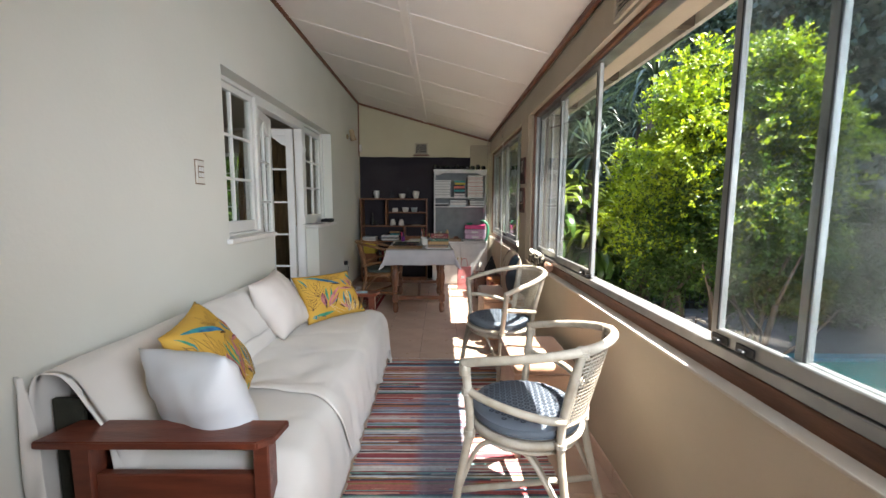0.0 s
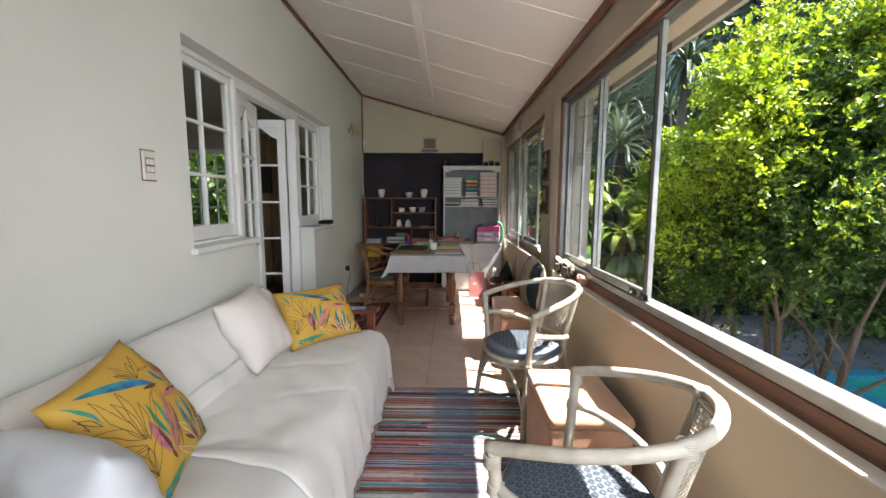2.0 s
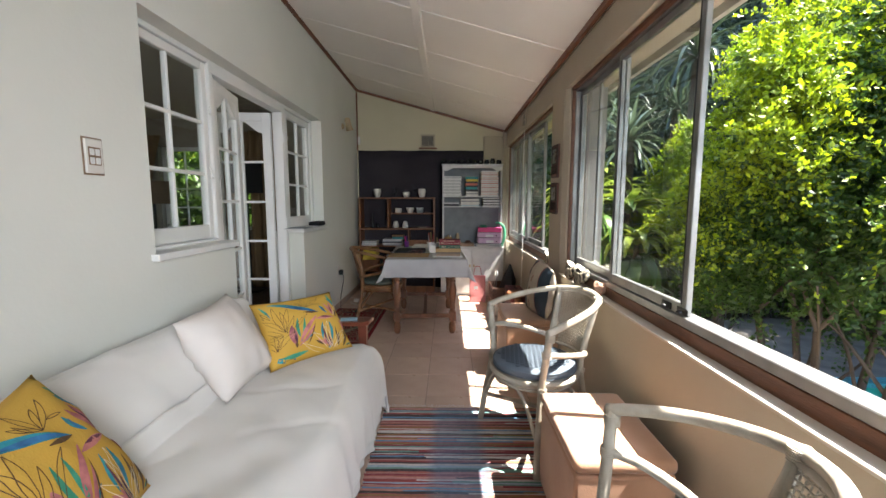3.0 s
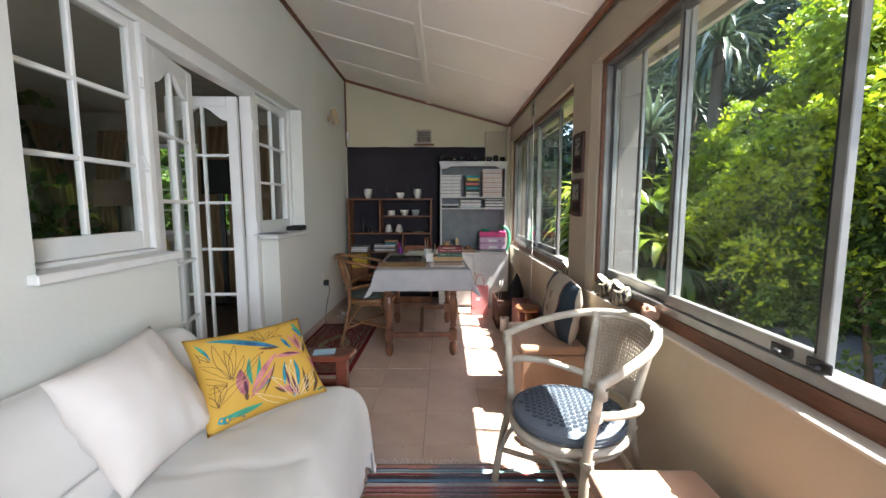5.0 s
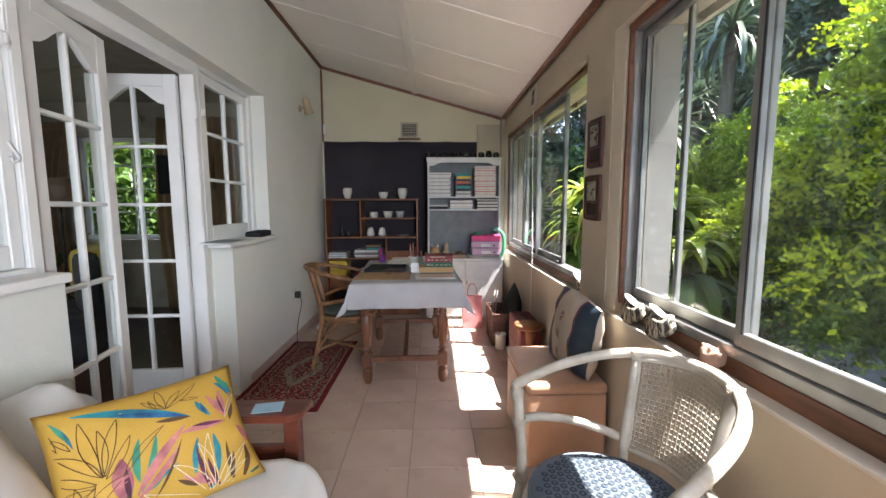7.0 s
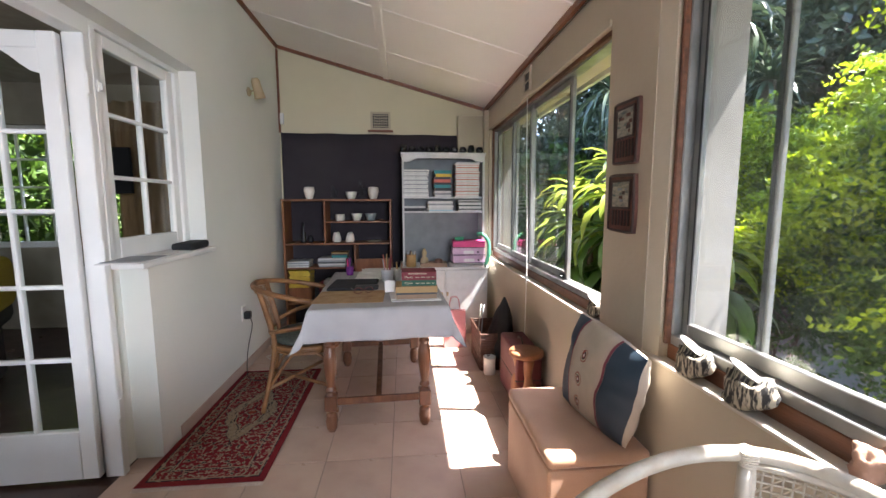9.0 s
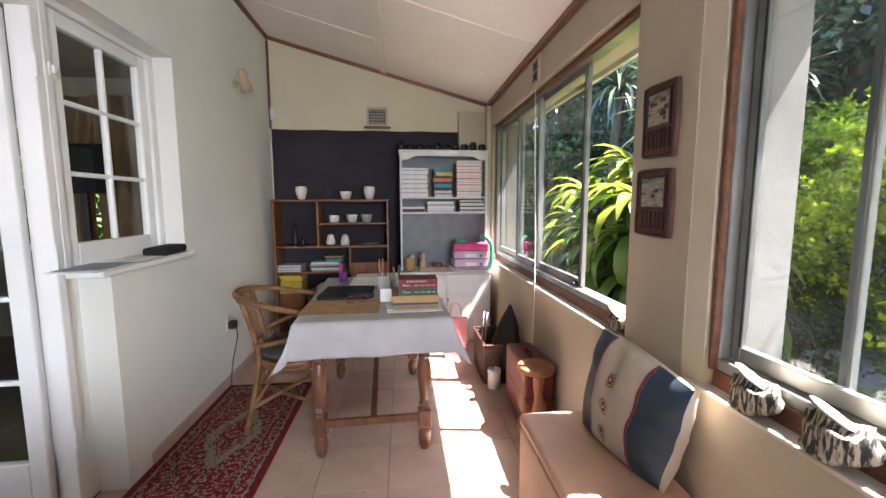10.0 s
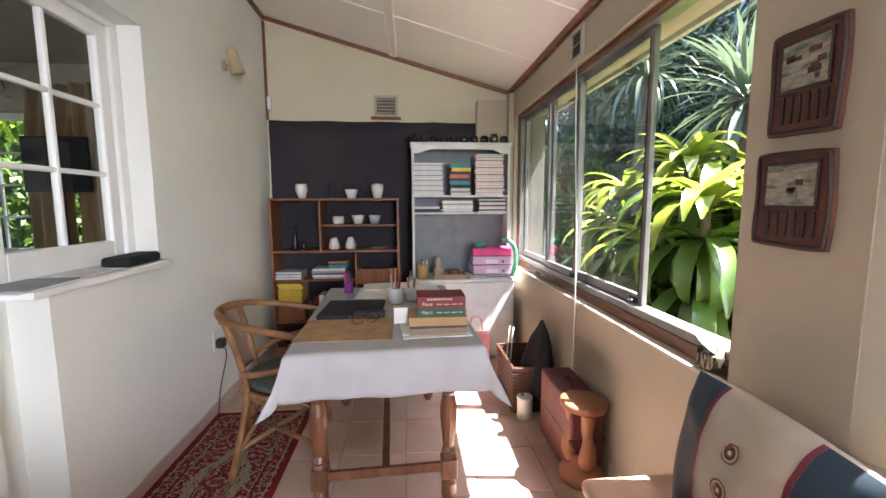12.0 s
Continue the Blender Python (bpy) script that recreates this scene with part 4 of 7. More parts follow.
    for u0, v0, u1, v1, w, b in ((0.68, 1.01, 0.51, 0.70, 0.03, -0.5), (0.68, 1.01, 0.38, 0.79, 0.028, 0.4), (0.68, 1.01, 0.71, 0.58, 0.028, 0.3), (0.68, 1.01, 0.79, 0.78, 0.024, -0.2), (0.68, 1.01, 0.39, 1.11, 0.026, -0.3), (0.67, 1.00, 0.35, 0.98, 0.02, 0.2), (0.68, 1.01, 0.87, 0.86, 0.02, 0.3), (0.70, 0.97, 0.64, 0.62, 0.022, -0.3), (0.74, 0.94, 0.92, 0.73, 0.02, 0.4), (0.83, 0.47, 0.95, 0.30, 0.016, 0.2), (0.69, 1.02, 0.79, 0.97, 0.012, 0.2)):
        stroke('ink_pale', u0, v0, u1, v1, w, b, True)
    for u0, v0, u1, v1, w, b in ((0.21, 0.57, 0.17, 0.19, 0.03, 0.3), (0.21, 0.57, 0.22, 0.28, 0.024, -0.3), (0.22, 0.57, 0.31, 0.25, 0.028, 0.2), (0.21, 0.57, 0.04, 0.35, 0.03, -0.3), (0.18, 0.60, 0.01, 0.46, 0.026, 0.2), (0.17, 0.62, 0.00, 0.59, 0.026, 0.3), (0.22, 0.59, 0.34, 0.38, 0.022, -0.3), (0.10, 0.79, 0.03, 0.65, 0.022, 0.2), (0.09, 0.78, 0.09, 0.58, 0.022, -0.2), (0.09, 0.78, 0.17, 0.62, 0.022, 0.2), (0.09, 0.78, 0.29, 0.62, 0.03, 0.4), (0.54, 0.26, 0.53, 0.08, 0.02, 0.2), (0.54, 0.26, 0.45, 0.15, 0.016, 0.2), (0.54, 0.26, 0.72, 0.11, 0.018, -0.4), (0.54, 0.26, 0.64, 0.14, 0.018, 0.2)):
        stroke('ink_line', u0, v0, u1, v1, w, b, True)
    for u0, v0, u1, v1, w, b in ((0.62, 0.23, 0.71, 0.25, 0.012, 0.2), (0.03, 1.02, 0.16, 1.01, 0.022, 0.2), (0.08, 0.98, 0.25, 0.96, 0.02, 0.3), (0.10, 1.05, 0.22, 1.02, 0.018, -0.2), (0.29, 0.62, 0.50, 0.40, 0.02, 0.5), (0.03, 0.20, 0.10, 0.32, 0.014, 0.2), (0.50, 0.24, 0.48, 0.15, 0.01, 0.2), (0.02, 1.04, 0.01, 0.84, 0.02, 0.2), (0.05, 0.30, 0.03, 0.16, 0.012, 0.2)):
        stroke('ink_line', u0, v0, u1, v1, w, b, True)
    for k, b in bms.items():
        if len(b.faces):
            part("print", b, k, t, "printed exotic flowers and leaves", kind="stuff")
        else:
            b.free()


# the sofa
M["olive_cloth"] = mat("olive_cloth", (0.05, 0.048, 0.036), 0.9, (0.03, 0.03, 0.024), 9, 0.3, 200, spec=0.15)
SY0, SY1 = 0.88, 2.90
sofa = thing("sofa", pose(-0.8, 1.89, 0), "long red-brown wooden framed sofa standing along the house wall", "sofa")
def so(x0, x1, y0, y1, z0, z1, bev=0.004):
    return bx(x0 + 0.8, x1 + 0.8, y0 - 1.89, y1 - 1.89, z0, z1, bev=bev)
for y0, y1 in ((SY0 - 0.03, SY0 + 0.10), (SY1 - 0.06, SY1 + 0.07)):
    bm = bmesh.new()
    vs = [(-1.14, y0), (-0.47, y0), (-0.43, y0 + 0.035), (-0.42, y1), (-1.10, y1 + 0.0)]
    lo = [bm.verts.new((x + 0.8, y - 1.89, 0.528)) for x, y in vs]
    hi = [bm.verts.new((x + 0.8, y - 1.89, 0.553)) for x, y in vs]
    bm.faces.new(lo[::-1]), bm.faces.new(hi)
    for i in range(5):
        bm.faces.new((lo[i], lo[(i + 1) % 5], hi[(i + 1) % 5], hi[i]))
    bmesh.ops.bevel(bm, geom=bm.edges[:], offset=0.004, segments=2, affect="EDGES")
    part("armrest", bm, "redwood", sofa, "polished red-brown armrest board")
    yc = (y0 + y1) / 2
    part("leg", so(-0.50, -0.45, yc - 0.03, yc + 0.03, 0, 0.528), "redwood", sofa)
    part("leg", so(-1.06, -1.00, yc - 0.03, yc + 0.03, 0, 0.528), "redwood", sofa)
    part("side_rail", so(-1.0, -0.50, yc - 0.015, yc + 0.015, 0.27, 0.415), "redwood", sofa)
part("front_rail", so(-0.50, -0.47, SY0 + 0.08, SY1 - 0.04, 0.20, 0.30), "redwood", sofa)
part("back_rail", so(-1.15, -1.11, SY0 + 0.16, SY1 - 0.08, 0.20, 0.60), "redwood", sofa)
# dark panels added in place of the shade inside the sofa's open end
part("back_end_shade", so(-1.20, -1.10, SY0 + 0.105, SY0 + 0.125, 0.12, 0.62), "olive_cloth", sofa, "dark olive panel standing in for shade at the backrest end")
part("seat_end_shade", so(-1.03, -0.47, SY0 + 0.085, SY0 + 0.10, 0.05, 0.27), "olive_cloth", sofa, "dark olive panel standing in for shade below the seat")
part("seat_cushion", so(-1.02, -0.40, SY0 + 0.12, SY1 - 0.08, 0.27, 0.412, 0.03), "throw", sofa, "thick cloth covered seat cushion")
part("back_cushion", so(-1.17, -1.08, SY0 + 0.16, SY1 - 0.08, 0.42, 0.66, 0.03), "throw", sofa, "cloth covered back cushion")


def throw_profile(off, wrinkle):
    keys = [(-1.235, 0.10), (-1.225, 0.45), (-1.215, 0.68), (-1.17, 0.725 + off), (-1.10, 0.70 + off), (-1.00 + off, 0.56 + off), (-0.945 + off, 0.455 + off), (-0.90, 0.43 + off), (-0.70, 0.428 + off), (-0.48, 0.43 + off), (-0.39, 0.405 + off), (-0.355 + off, 0.33), (-0.345 + off, 0.18), (-0.335 + off, 0.045)]
    pts = curve_pts([(x, 0, z) for x, z in keys], 5)

    def f(u, v):
        k = u * (len(pts) - 1)
        i = min(int(k), len(pts) - 2)
        p = pts[i].lerp(pts[i + 1], k - i)
        y = wrinkle[0] + (wrinkle[1] - wrinkle[0]) * v
        hang = max(0.0, (u - 0.72) / 0.28)
        nx = noise.noise(Vector((p.x * 4, y * 3.2, p.z * 4))) * 0.013 + noise.noise(Vector((y * 9, p.z * 2, 4))) * 0.034 * hang
        nz = noise.noise(Vector((p.x * 5, y * 4.5, 9))) * 0.014 + noise.noise(Vector((p.x * 9 + y * 7, y * 3 - p.x * 4, 5))) * 0.008 - max(0.0, 0.12 - abs(noise.noise(Vector((p.x * 2.2 - y * 2.6, y * 1.4 + p.x * 2, 12))))) * 0.055
        low = (0.05 * noise.noise(Vector((y * 2.2, 7, 0))) + 0.01) * hang
        return Vector((p.x + nx * (0 if u < 0.12 else 1) + 0.8, y - 1.89 + 0.03 * math.sin(u * 5) * (1 if v > 0.98 or v < 0.02 else 0), p.z + (nz if u > 0.2 else 0) + low))
    return f


cover = thing("sofa_throw", pose(-0.8, 1.89, 0), "cream woven throw draped over the whole sofa down to the floor", "throw")
def tuck(fn, y_cut):
    def g(u, v):
        p = fn(u, v)
        if v < 0.05 and u > 0.40:
            p.z -= (0.05 - v) * 2.0
        if v > 0.96:
            p.z -= (v - 0.96) * 3.0 * (1 if u > 0.2 else 0.3)
        return p
    return g
part("lower_cloth", solid(grid_mesh(tuck(throw_profile(0.0, (SY0 + 0.035, SY1 - 0.06)), 0), 70, 90), 0.003), "throw", cover, smooth=True)
up = throw_profile(0.012, (1.36, SY1 - 0.045))
def upper(u, v):
    p = up(0.42 + u * 0.55, v)
    s = (1 - v) ** 8
    p.y += s * (0.06 * math.sin(u * 7) + 0.10 * u)
    p.z += 0.012 * math.exp(-((v - 0.03) / 0.03) ** 2)
    if v > 0.95:
        p.z -= (v - 0.95) * 3.5 * (1 if u > 0.2 else 0.3)
    return p
part("upper_cloth", solid(grid_mesh(upper, 70, 80), 0.004), "throw", cover, smooth=True)
bm = bmesh.new()
# cloth hanging over the end of the back, with a fold
def fall(u, v):
    x = -1.243 + (0.03 + 0.075 * v) * u
    z = 0.722 - v * (0.66 + 0.02 * u)
    return Vector((x + 0.8, SY0 + 0.06 - 1.89 - 0.02 - 0.02 * math.sin(u * math.pi) * (0.3 + v) + 0.008 * math.sin(v * 9 + u * 6), z))
part("hanging_end", solid(grid_mesh(fall, 14, 20), 0.003), "throw", cover, "end of the throw hanging over the backrest", smooth=True)

p1, f1 = pillow("sofa_cushion", [(-0.95, 1.05, 0.77), (-0.59, 0.93, 0.79), (-0.50, 0.98, 0.44), (-0.87, 1.13, 0.44)], 0.095, "linen_grey", "plain pale grey cushion leaning on a yellow one on the sofa", 1)
p2, f2 = pillow("sofa_cushion", [(-0.92, 1.10, 0.785), (-1.01, 1.47, 0.83), (-0.80, 1.56, 0.46), (-0.68, 1.17, 0.445)], 0.085, "yellow", "mustard yellow cushion printed with flowers, leaning on the backrest", 2)
p3, f3 = pillow("sofa_cushion", [(-1.06, 2.06, 0.78), (-1.075, 2.49, 0.81), (-0.83, 2.46, 0.45), (-0.86, 2.06, 0.44)], 0.10, "linen_white", "plain off-white cushion leaning on the backrest of the sofa", 3)
p4, f4 = pillow("sofa_cushion", [(-0.97, 2.50, 0.745), (-0.655, 2.84, 0.74), (-0.49, 2.70, 0.455), (-0.81, 2.36, 0.445)], 0.085, "yellow", "mustard yellow cushion printed with flowers at the sofa end", 4)
for tt, ff in ((p2, f2), (p4, f4)):
    s = 1 if (ff(0.5, 0.5, 1) - ff(0.5, 0.5, -1)).dot(Vector((0.3, -1, 0.3)) if tt is p4 else Vector((1, -0.5, 0.4))) > 0 else -1
    print_flowers(tt, ff, s, 11 if tt is p2 else 5)


# rag rug: woven strips, each its own colour
M["rag"] = mat("rag", (0.3, 0.2, 0.2), 0.95, (0.2, 0.1, 0.1), 50, 0.7, 250)
nt = M["rag"].node_tree
rampn = nt.nodes.new("ShaderNodeValToRGB")
rampn.color_ramp.interpolation = "CONSTANT"
cols = [(0.28, 0.06, 0.055), (0.06, 0.055, 0.075), (0.36, 0.12, 0.09), (0.50, 0.47, 0.43), (0.12, 0.24, 0.36), (0.56, 0.53, 0.49), (0.24, 0.05, 0.06), (0.14, 0.26, 0.22), (0.50, 0.24, 0.19), (0.07, 0.05, 0.05), (0.32, 0.40, 0.46), (0.40, 0.20, 0.17), (0.25, 0.16, 0.06)]
while len(rampn.color_ramp.elements) < len(cols):
    rampn.color_ramp.elements.new(0.5)
for i, c3 in enumerate(cols):
    rampn.color_ramp.elements[i].position = i / len(cols)
    rampn.color_ramp.elements[i].color = (*c3, 1)
nt.links.new(nt.nodes.new("ShaderNodeNewGeometry").outputs["Random Per Island"], rampn.inputs[0])
nt.links.new(rampn.outputs[0], nt.nodes["Mix"].inputs["A"])
mx = nt.nodes.new("ShaderNodeMix")
mx.data_type, mx.blend_type = "RGBA", "MULTIPLY"
mx.inputs["Factor"].default_value = 1.0
mx.inputs["B"].default_value = (0.8, 0.8, 0.82, 1)
tcr = nt.nodes.new("ShaderNodeTexCoord")
spr = nt.nodes.new("ShaderNodeSeparateXYZ")
nt.links.new(tcr.outputs["Object"], spr.inputs[0])
bandr = nt.nodes.new("ShaderNodeValToRGB")
for p, v in ((0.0, 0.0), (1.0, 0.0)):
    bandr.color_ramp.elements[int(p)].color = (v, v, v, 1)
for p, v in ((0.30, 0.0), (0.36, 0.5), (0.56, 0.5), (0.62, 0.0)):
    e_ = bandr.color_ramp.elements.new(p)
    e_.color = (v, v, v, 1)
shr = nt.nodes.new("ShaderNodeMath")
shr.operation = "ADD"
shr.inputs[1].default_value = 0.5
nt.links.new(spr.outputs[0], shr.inputs[0])
nt.links.new(shr.outputs[0], bandr.inputs[0])
blu = nt.nodes.new("ShaderNodeMix")
blu.data_type = "RGBA"
blu.inputs["B"].default_value = (0.09, 0.17, 0.25, 1)
nt.links.new(bandr.outputs[0], blu.inputs["Factor"])
nt.links.new(rampn.outputs[0], blu.inputs["A"])
nt.links.new(blu.outputs["Result"], nt.nodes["Mix"].inputs["A"])
nt.links.new(blu.outputs["Result"], mx.inputs["A"])
nt.links.new(mx.outputs["Result"], nt.nodes["Mix"].inputs["B"])
rag = thing("rag_rug", pose(0.14, 1.8, 0), "striped multicoloured rag rug lying on the tiles", "rug")
bm = bmesh.new()
y = -1.15
while y < 1.07:
    w = random.uniform(0.005, 0.012)
    if random.random() < 0.25:
        w *= 1.7
    xa, xb = -0.48 + random.uniform(-.006, .006), 0.48 + random.uniform(-.006, .006)
    for xs0, xs1 in (((xa, xb),) if random.random() < 0.6 else ((xa, (m0 := random.uniform(-.3, .3))), (m0, xb))):
        n = 14
        rows = []
        ph = random.random() * 10
        for i in range(n + 1):
            x = xs0 + (xs1 - xs0) * i / n
            dy = 0.0016 * math.sin(x * 21 + ph)
            rows.append([bm.verts.new((x, y + dy, 0.001)), bm.verts.new((x, y + w / 2 + dy, 0.006 + 0.001 * math.sin(x * 60 + ph))), bm.verts.new((x, y + w + dy, 0.001))])
        for r0, r1 in zip(rows, rows[1:]):
            bm.faces.new((r0[0], r1[0], r1[1], r0[1])), bm.faces.new((r0[1], r1[1], r1[2], r0[2]))
    y += w * 0.97
part("weave", bm, "rag", rag, smooth=True, kind="stuff")
bm = bmesh.new()
for yy0, sg in ((1.07, 1), (-1.15, -1)):
    for k in range(60):
        x = -0.47 + k * 0.016
        tube(bm, [(x, yy0, 0.004), (x + random.uniform(-.006, .006), yy0 + sg * 0.025, 0.003), (x + random.uniform(-.01, .01), yy0 + sg * random.uniform(.035, .05), 0.002)], 0.0015, 4)
part("fringe", bm, "linen_grey", rag, kind="stuff")

# persian rug
def rug_material(hw, hl):
    m = mat("persian", (0.16, 0.012, 0.014), 0.95, (0.10, 0.008, 0.012), 40, 0.6, 300, spec=0.15)
    nt = m.node_tree
    n, l = nt.nodes, nt.links
    tc = n.new("ShaderNodeTexCoord")
    sp = n.new("ShaderNodeSeparateXYZ")
    l.new(tc.outputs["Object"], sp.inputs[0])
    def mth(op, a, b=None):
        q = n.new("ShaderNodeMath")
        q.operation = op
        for i, x in enumerate((a, b)):
            if x is None:
                continue
            if isinstance(x, (int, float)):
                q.inputs[i].default_value = x
            else:
                l.new(x, q.inputs[i])
        return q.outputs[0]
    ax, ay = mth("ABSOLUTE", sp.outputs[0]), mth("ABSOLUTE", sp.outputs[1])
    edge = mth("MINIMUM", mth("SUBTRACT", hw, ax), mth("SUBTRACT", hl, ay))
    cx = n.new("ShaderNodeCombineXYZ")
    l.new(ax, cx.inputs[0]), l.new(ay, cx.inputs[1])
    vo = n.new("ShaderNodeTexVoronoi")
    vo.inputs["Scale"].default_value = 58
    l.new(cx.outputs[0], vo.inputs["Vector"])
    no = n.new("ShaderNodeTexNoise")
    no.inputs["Scale"].default_value, no.inputs["Detail"].default_value = 40, 3
    l.new(cx.outputs[0], no.inputs["Vector"])
    med = mth("ADD", mth("ADD", mth("MULTIPLY", ax, 1 / (hw * 0.62)), mth("MULTIPLY", ay, 1 / (hl * 0.60))), mth("MULTIPLY", mth("SINE", mth("MULTIPLY", ay, 46.0)), 0.05))
    def ramp(src, stops):
        r = n.new("ShaderNodeValToRGB")
        r.color_ramp.interpolation = "CONSTANT"
        while len(r.color_ramp.elements) < len(stops):
            r.color_ramp.elements.new(0.5)
        for i, (p, c) in enumerate(stops):
            r.color_ramp.elements[i].position, r.color_ramp.elements[i].color = p, (*c, 1)
        l.new(src, r.inputs[0])
        return r.outputs[0]
    red, dk, cream, rust = (0.17, 0.013, 0.017), (0.02, 0.014, 0.022), (0.27, 0.20, 0.13), (0.22, 0.04, 0.022)
    field = ramp(med, [(0, rust), (0.16, dk), (0.2, red), (0.52, cream), (0.56, dk), (0.60, cream), (0.86, dk), (0.90, red)])
    bord = ramp(edge, [(0, red), (0.03, dk), (0.037, cream), (0.045, red), (0.10, dk), (0.108, cream), (0.116, red)])
    def mix(fac, a, b):
        q = n.new("ShaderNodeMix")
        q.data_type = "RGBA"
        l.new(fac, q.inputs["Factor"]) if not isinstance(fac, float) else None
        for k, x in (("A", a), ("B", b)):
            if isinstance(x, tuple):
                q.inputs[k].default_value = (*x, 1)
            else:
                l.new(x, q.inputs[k])
        return q.outputs["Result"]
    inb = mth("GREATER_THAN", edge, 0.122)
    c = mix(inb, bord, field)
    ringm = mth("MULTIPLY", mth("GREATER_THAN", vo.outputs["Distance"], 0.36), mth("GREATER_THAN", edge, 0.032))
    spot = mth("MULTIPLY", mth("LESS_THAN", vo.outputs["Distance"], 0.22), mth("GREATER_THAN", edge, 0.05))
    c = mix(mth("MULTIPLY", ringm, mth("GREATER_THAN", no.outputs[0], 0.52)), c, (0.30, 0.23, 0.16))
    c = mix(mth("MULTIPLY", spot, mth("LESS_THAN", no.outputs[0], 0.52)), c, (0.05, 0.05, 0.055))
    c = mix(mth("MULTIPLY", spot, mth("GREATER_THAN", no.outputs[0], 0.56)), c, (0.20, 0.02, 0.02))
    c = mix(mth("MULTIPLY", mth("GREATER_THAN", no.outputs[0], 0.62), mth("GREATER_THAN", edge, 0.05)), c, (0.03, 0.035, 0.03))
    l.new(c, n["Principled BSDF"].inputs["Base Color"])
    return m
M["persian"] = rug_material(0.29, 0.65)
prug = thing("persian_rug", pose(-0.975, 4.56, 0, 0, 0, -0.5), "dark red patterned persian runner lying beside the table", "rug")
part("rug_body", bx(-0.29, 0.29, -0.65, 0.65, 0.001, 0.008, bev=0.002), "persian", prug)
bm = bmesh.new()
for k in range(70):
    x = -0.285 + k * 0.0083
    for sg in (-1, 1):
        tube(bm, [(x, sg * 0.65, 0.004), (x + random.uniform(-.004, .004), sg * 0.675, 0.002)], 0.0013, 4)
part("fringe", bm, "linen_white", prug, kind="stuff")


# cane tub chairs
def cane_chair(name, m, wood, pad, label, motif=None, holes=True, group=""):
    """A tub chair of bent cane facing local +x: one hoop from front post to front post, lower arm rail, framed woven back, round seat."""
    t = thing(name, m, label, "chair", group)
    XP, WP, ZP, ZB, DB = 0.112, 0.282, 0.685, 0.785, 0.318
    def hoop(a):
        c, q = abs(math.cos(a)), math.sin(a)
        return Vector((XP - (XP + DB) * c ** 0.86, WP * math.copysign(abs(q) ** 0.86, q), ZP + (ZB - ZP) * c ** 0.75))
    pts = [hoop(-math.pi / 2 + math.pi * i / 32) for i in range(33)]
    bm = bmesh.new()
    tube(bm, [pts[0] + Vector((0.014, -0.001, -0.004)), *pts, pts[-1] + Vector((0.014, 0.001, -0.004))], 0.0165, 10)
    part("top_rail", bm, wood, t, smooth=True)
    bm = bmesh.new()
    tube(bm, [(0.217 * math.cos(2 * math.pi * i / 32), 0.217 * math.sin(2 * math.pi * i / 32), 0.398) for i in range(32)], 0.0155, 8, closed=True)
    part("seat_frame", bm, wood, t, smooth=True)
    bm = bmesh.new()
    for z in (0.378, 0.362):
        tube(bm, [(0.205 * math.cos(2 * math.pi * i / 28), 0.205 * math.sin(2 * math.pi * i / 28), z) for i in range(28)], 0.008, 6, closed=True)
    lathe(bm, [(0.004, 0.392), (0.208, 0.392), (0.208, 0.398), (0.004, 0.398)], 28)
    part("seat_ring", bm, wood, t, smooth=True)
    up = Vector((-0.268, 0.152, 0.770))
    for sg in (1, -1):
        bm = bmesh.new()
        tube(bm, curve_pts([(0.165, sg * 0.285, 0.0), (0.145, sg * 0.262, 0.20), (0.118, sg * 0.238, 0.40), (0.113, sg * 0.258, 0.55), (XP, sg * WP, ZP)], 5), 0.0165, 9)
        part("front_leg", bm, wood, t, smooth=True)
        bm = bmesh.new()
        tube(bm, curve_pts([(0.113, sg * 0.262, 0.572), (0.03, sg * 0.272, 0.562), (-0.08, sg * 0.245, 0.54), (-0.165, sg * 0.190, 0.515), (-0.210, sg * 0.135, 0.50)], 6), 0.0145, 8)
        part("arm_rail", bm, wood, t, smooth=True)
        bm = bmesh.new()
        tube(bm, curve_pts([(-0.275, sg * 0.175, 0.0), (-0.225, sg * 0.145, 0.22), (-0.196, sg * 0.128, 0.41), (-0.215, sg * 0.135, 0.56), (up.x, sg * up.y, up.z)], 5), 0.0155, 9)
        part("back_leg", bm, wood, t, smooth=True)
        # curved braces under the seat
        bm = bmesh.new()
        tube(bm, curve_pts([(0.150, sg * 0.268, 0.15), (0.10, sg * 0.205, 0.32), (0.0, sg * 0.195, 0.372), (-0.10, sg * 0.17, 0.34), (-0.238, sg * 0.155, 0.14)], 5), 0.0095, 7)
        part("brace", bm, wood, t, smooth=True)
        bm = bmesh.new()
        for c0, n in ((Vector((XP, sg * WP, ZP - 0.03)), 6), (Vector((0.113, sg * 0.262, 0.572)), 5), (Vector((0.118, sg * 0.240, 0.398)), 5), (Vector((up.x, sg * up.y, up.z)), 6), (Vector((-0.196, sg * 0.128, 0.41)), 4)):
            for k in range(n):
                tube(bm, [c0 + Vector((0.0205 * math.cos(q * math.pi / 4), 0.0205 * math.sin(q * math.pi / 4), -0.014 + k * 0.0055 + 0.002 * (q % 2))) for q in range(8)], 0.0027, 4, closed=True)
        part("cane_binding", bm, wood, t, kind="stuff", smooth=True)
    bm = bmesh.new()
    tube(bm, [(0.155, -0.272, 0.16), (-0.245, 0.158, 0.14)], 0.012, 8)
    tube(bm, [(0.155, 0.272, 0.16), (-0.245, -0.158, 0.14)], 0.012, 8)
    part("stretcher", bm, wood, t, smooth=True)
    bm = bmesh.new()
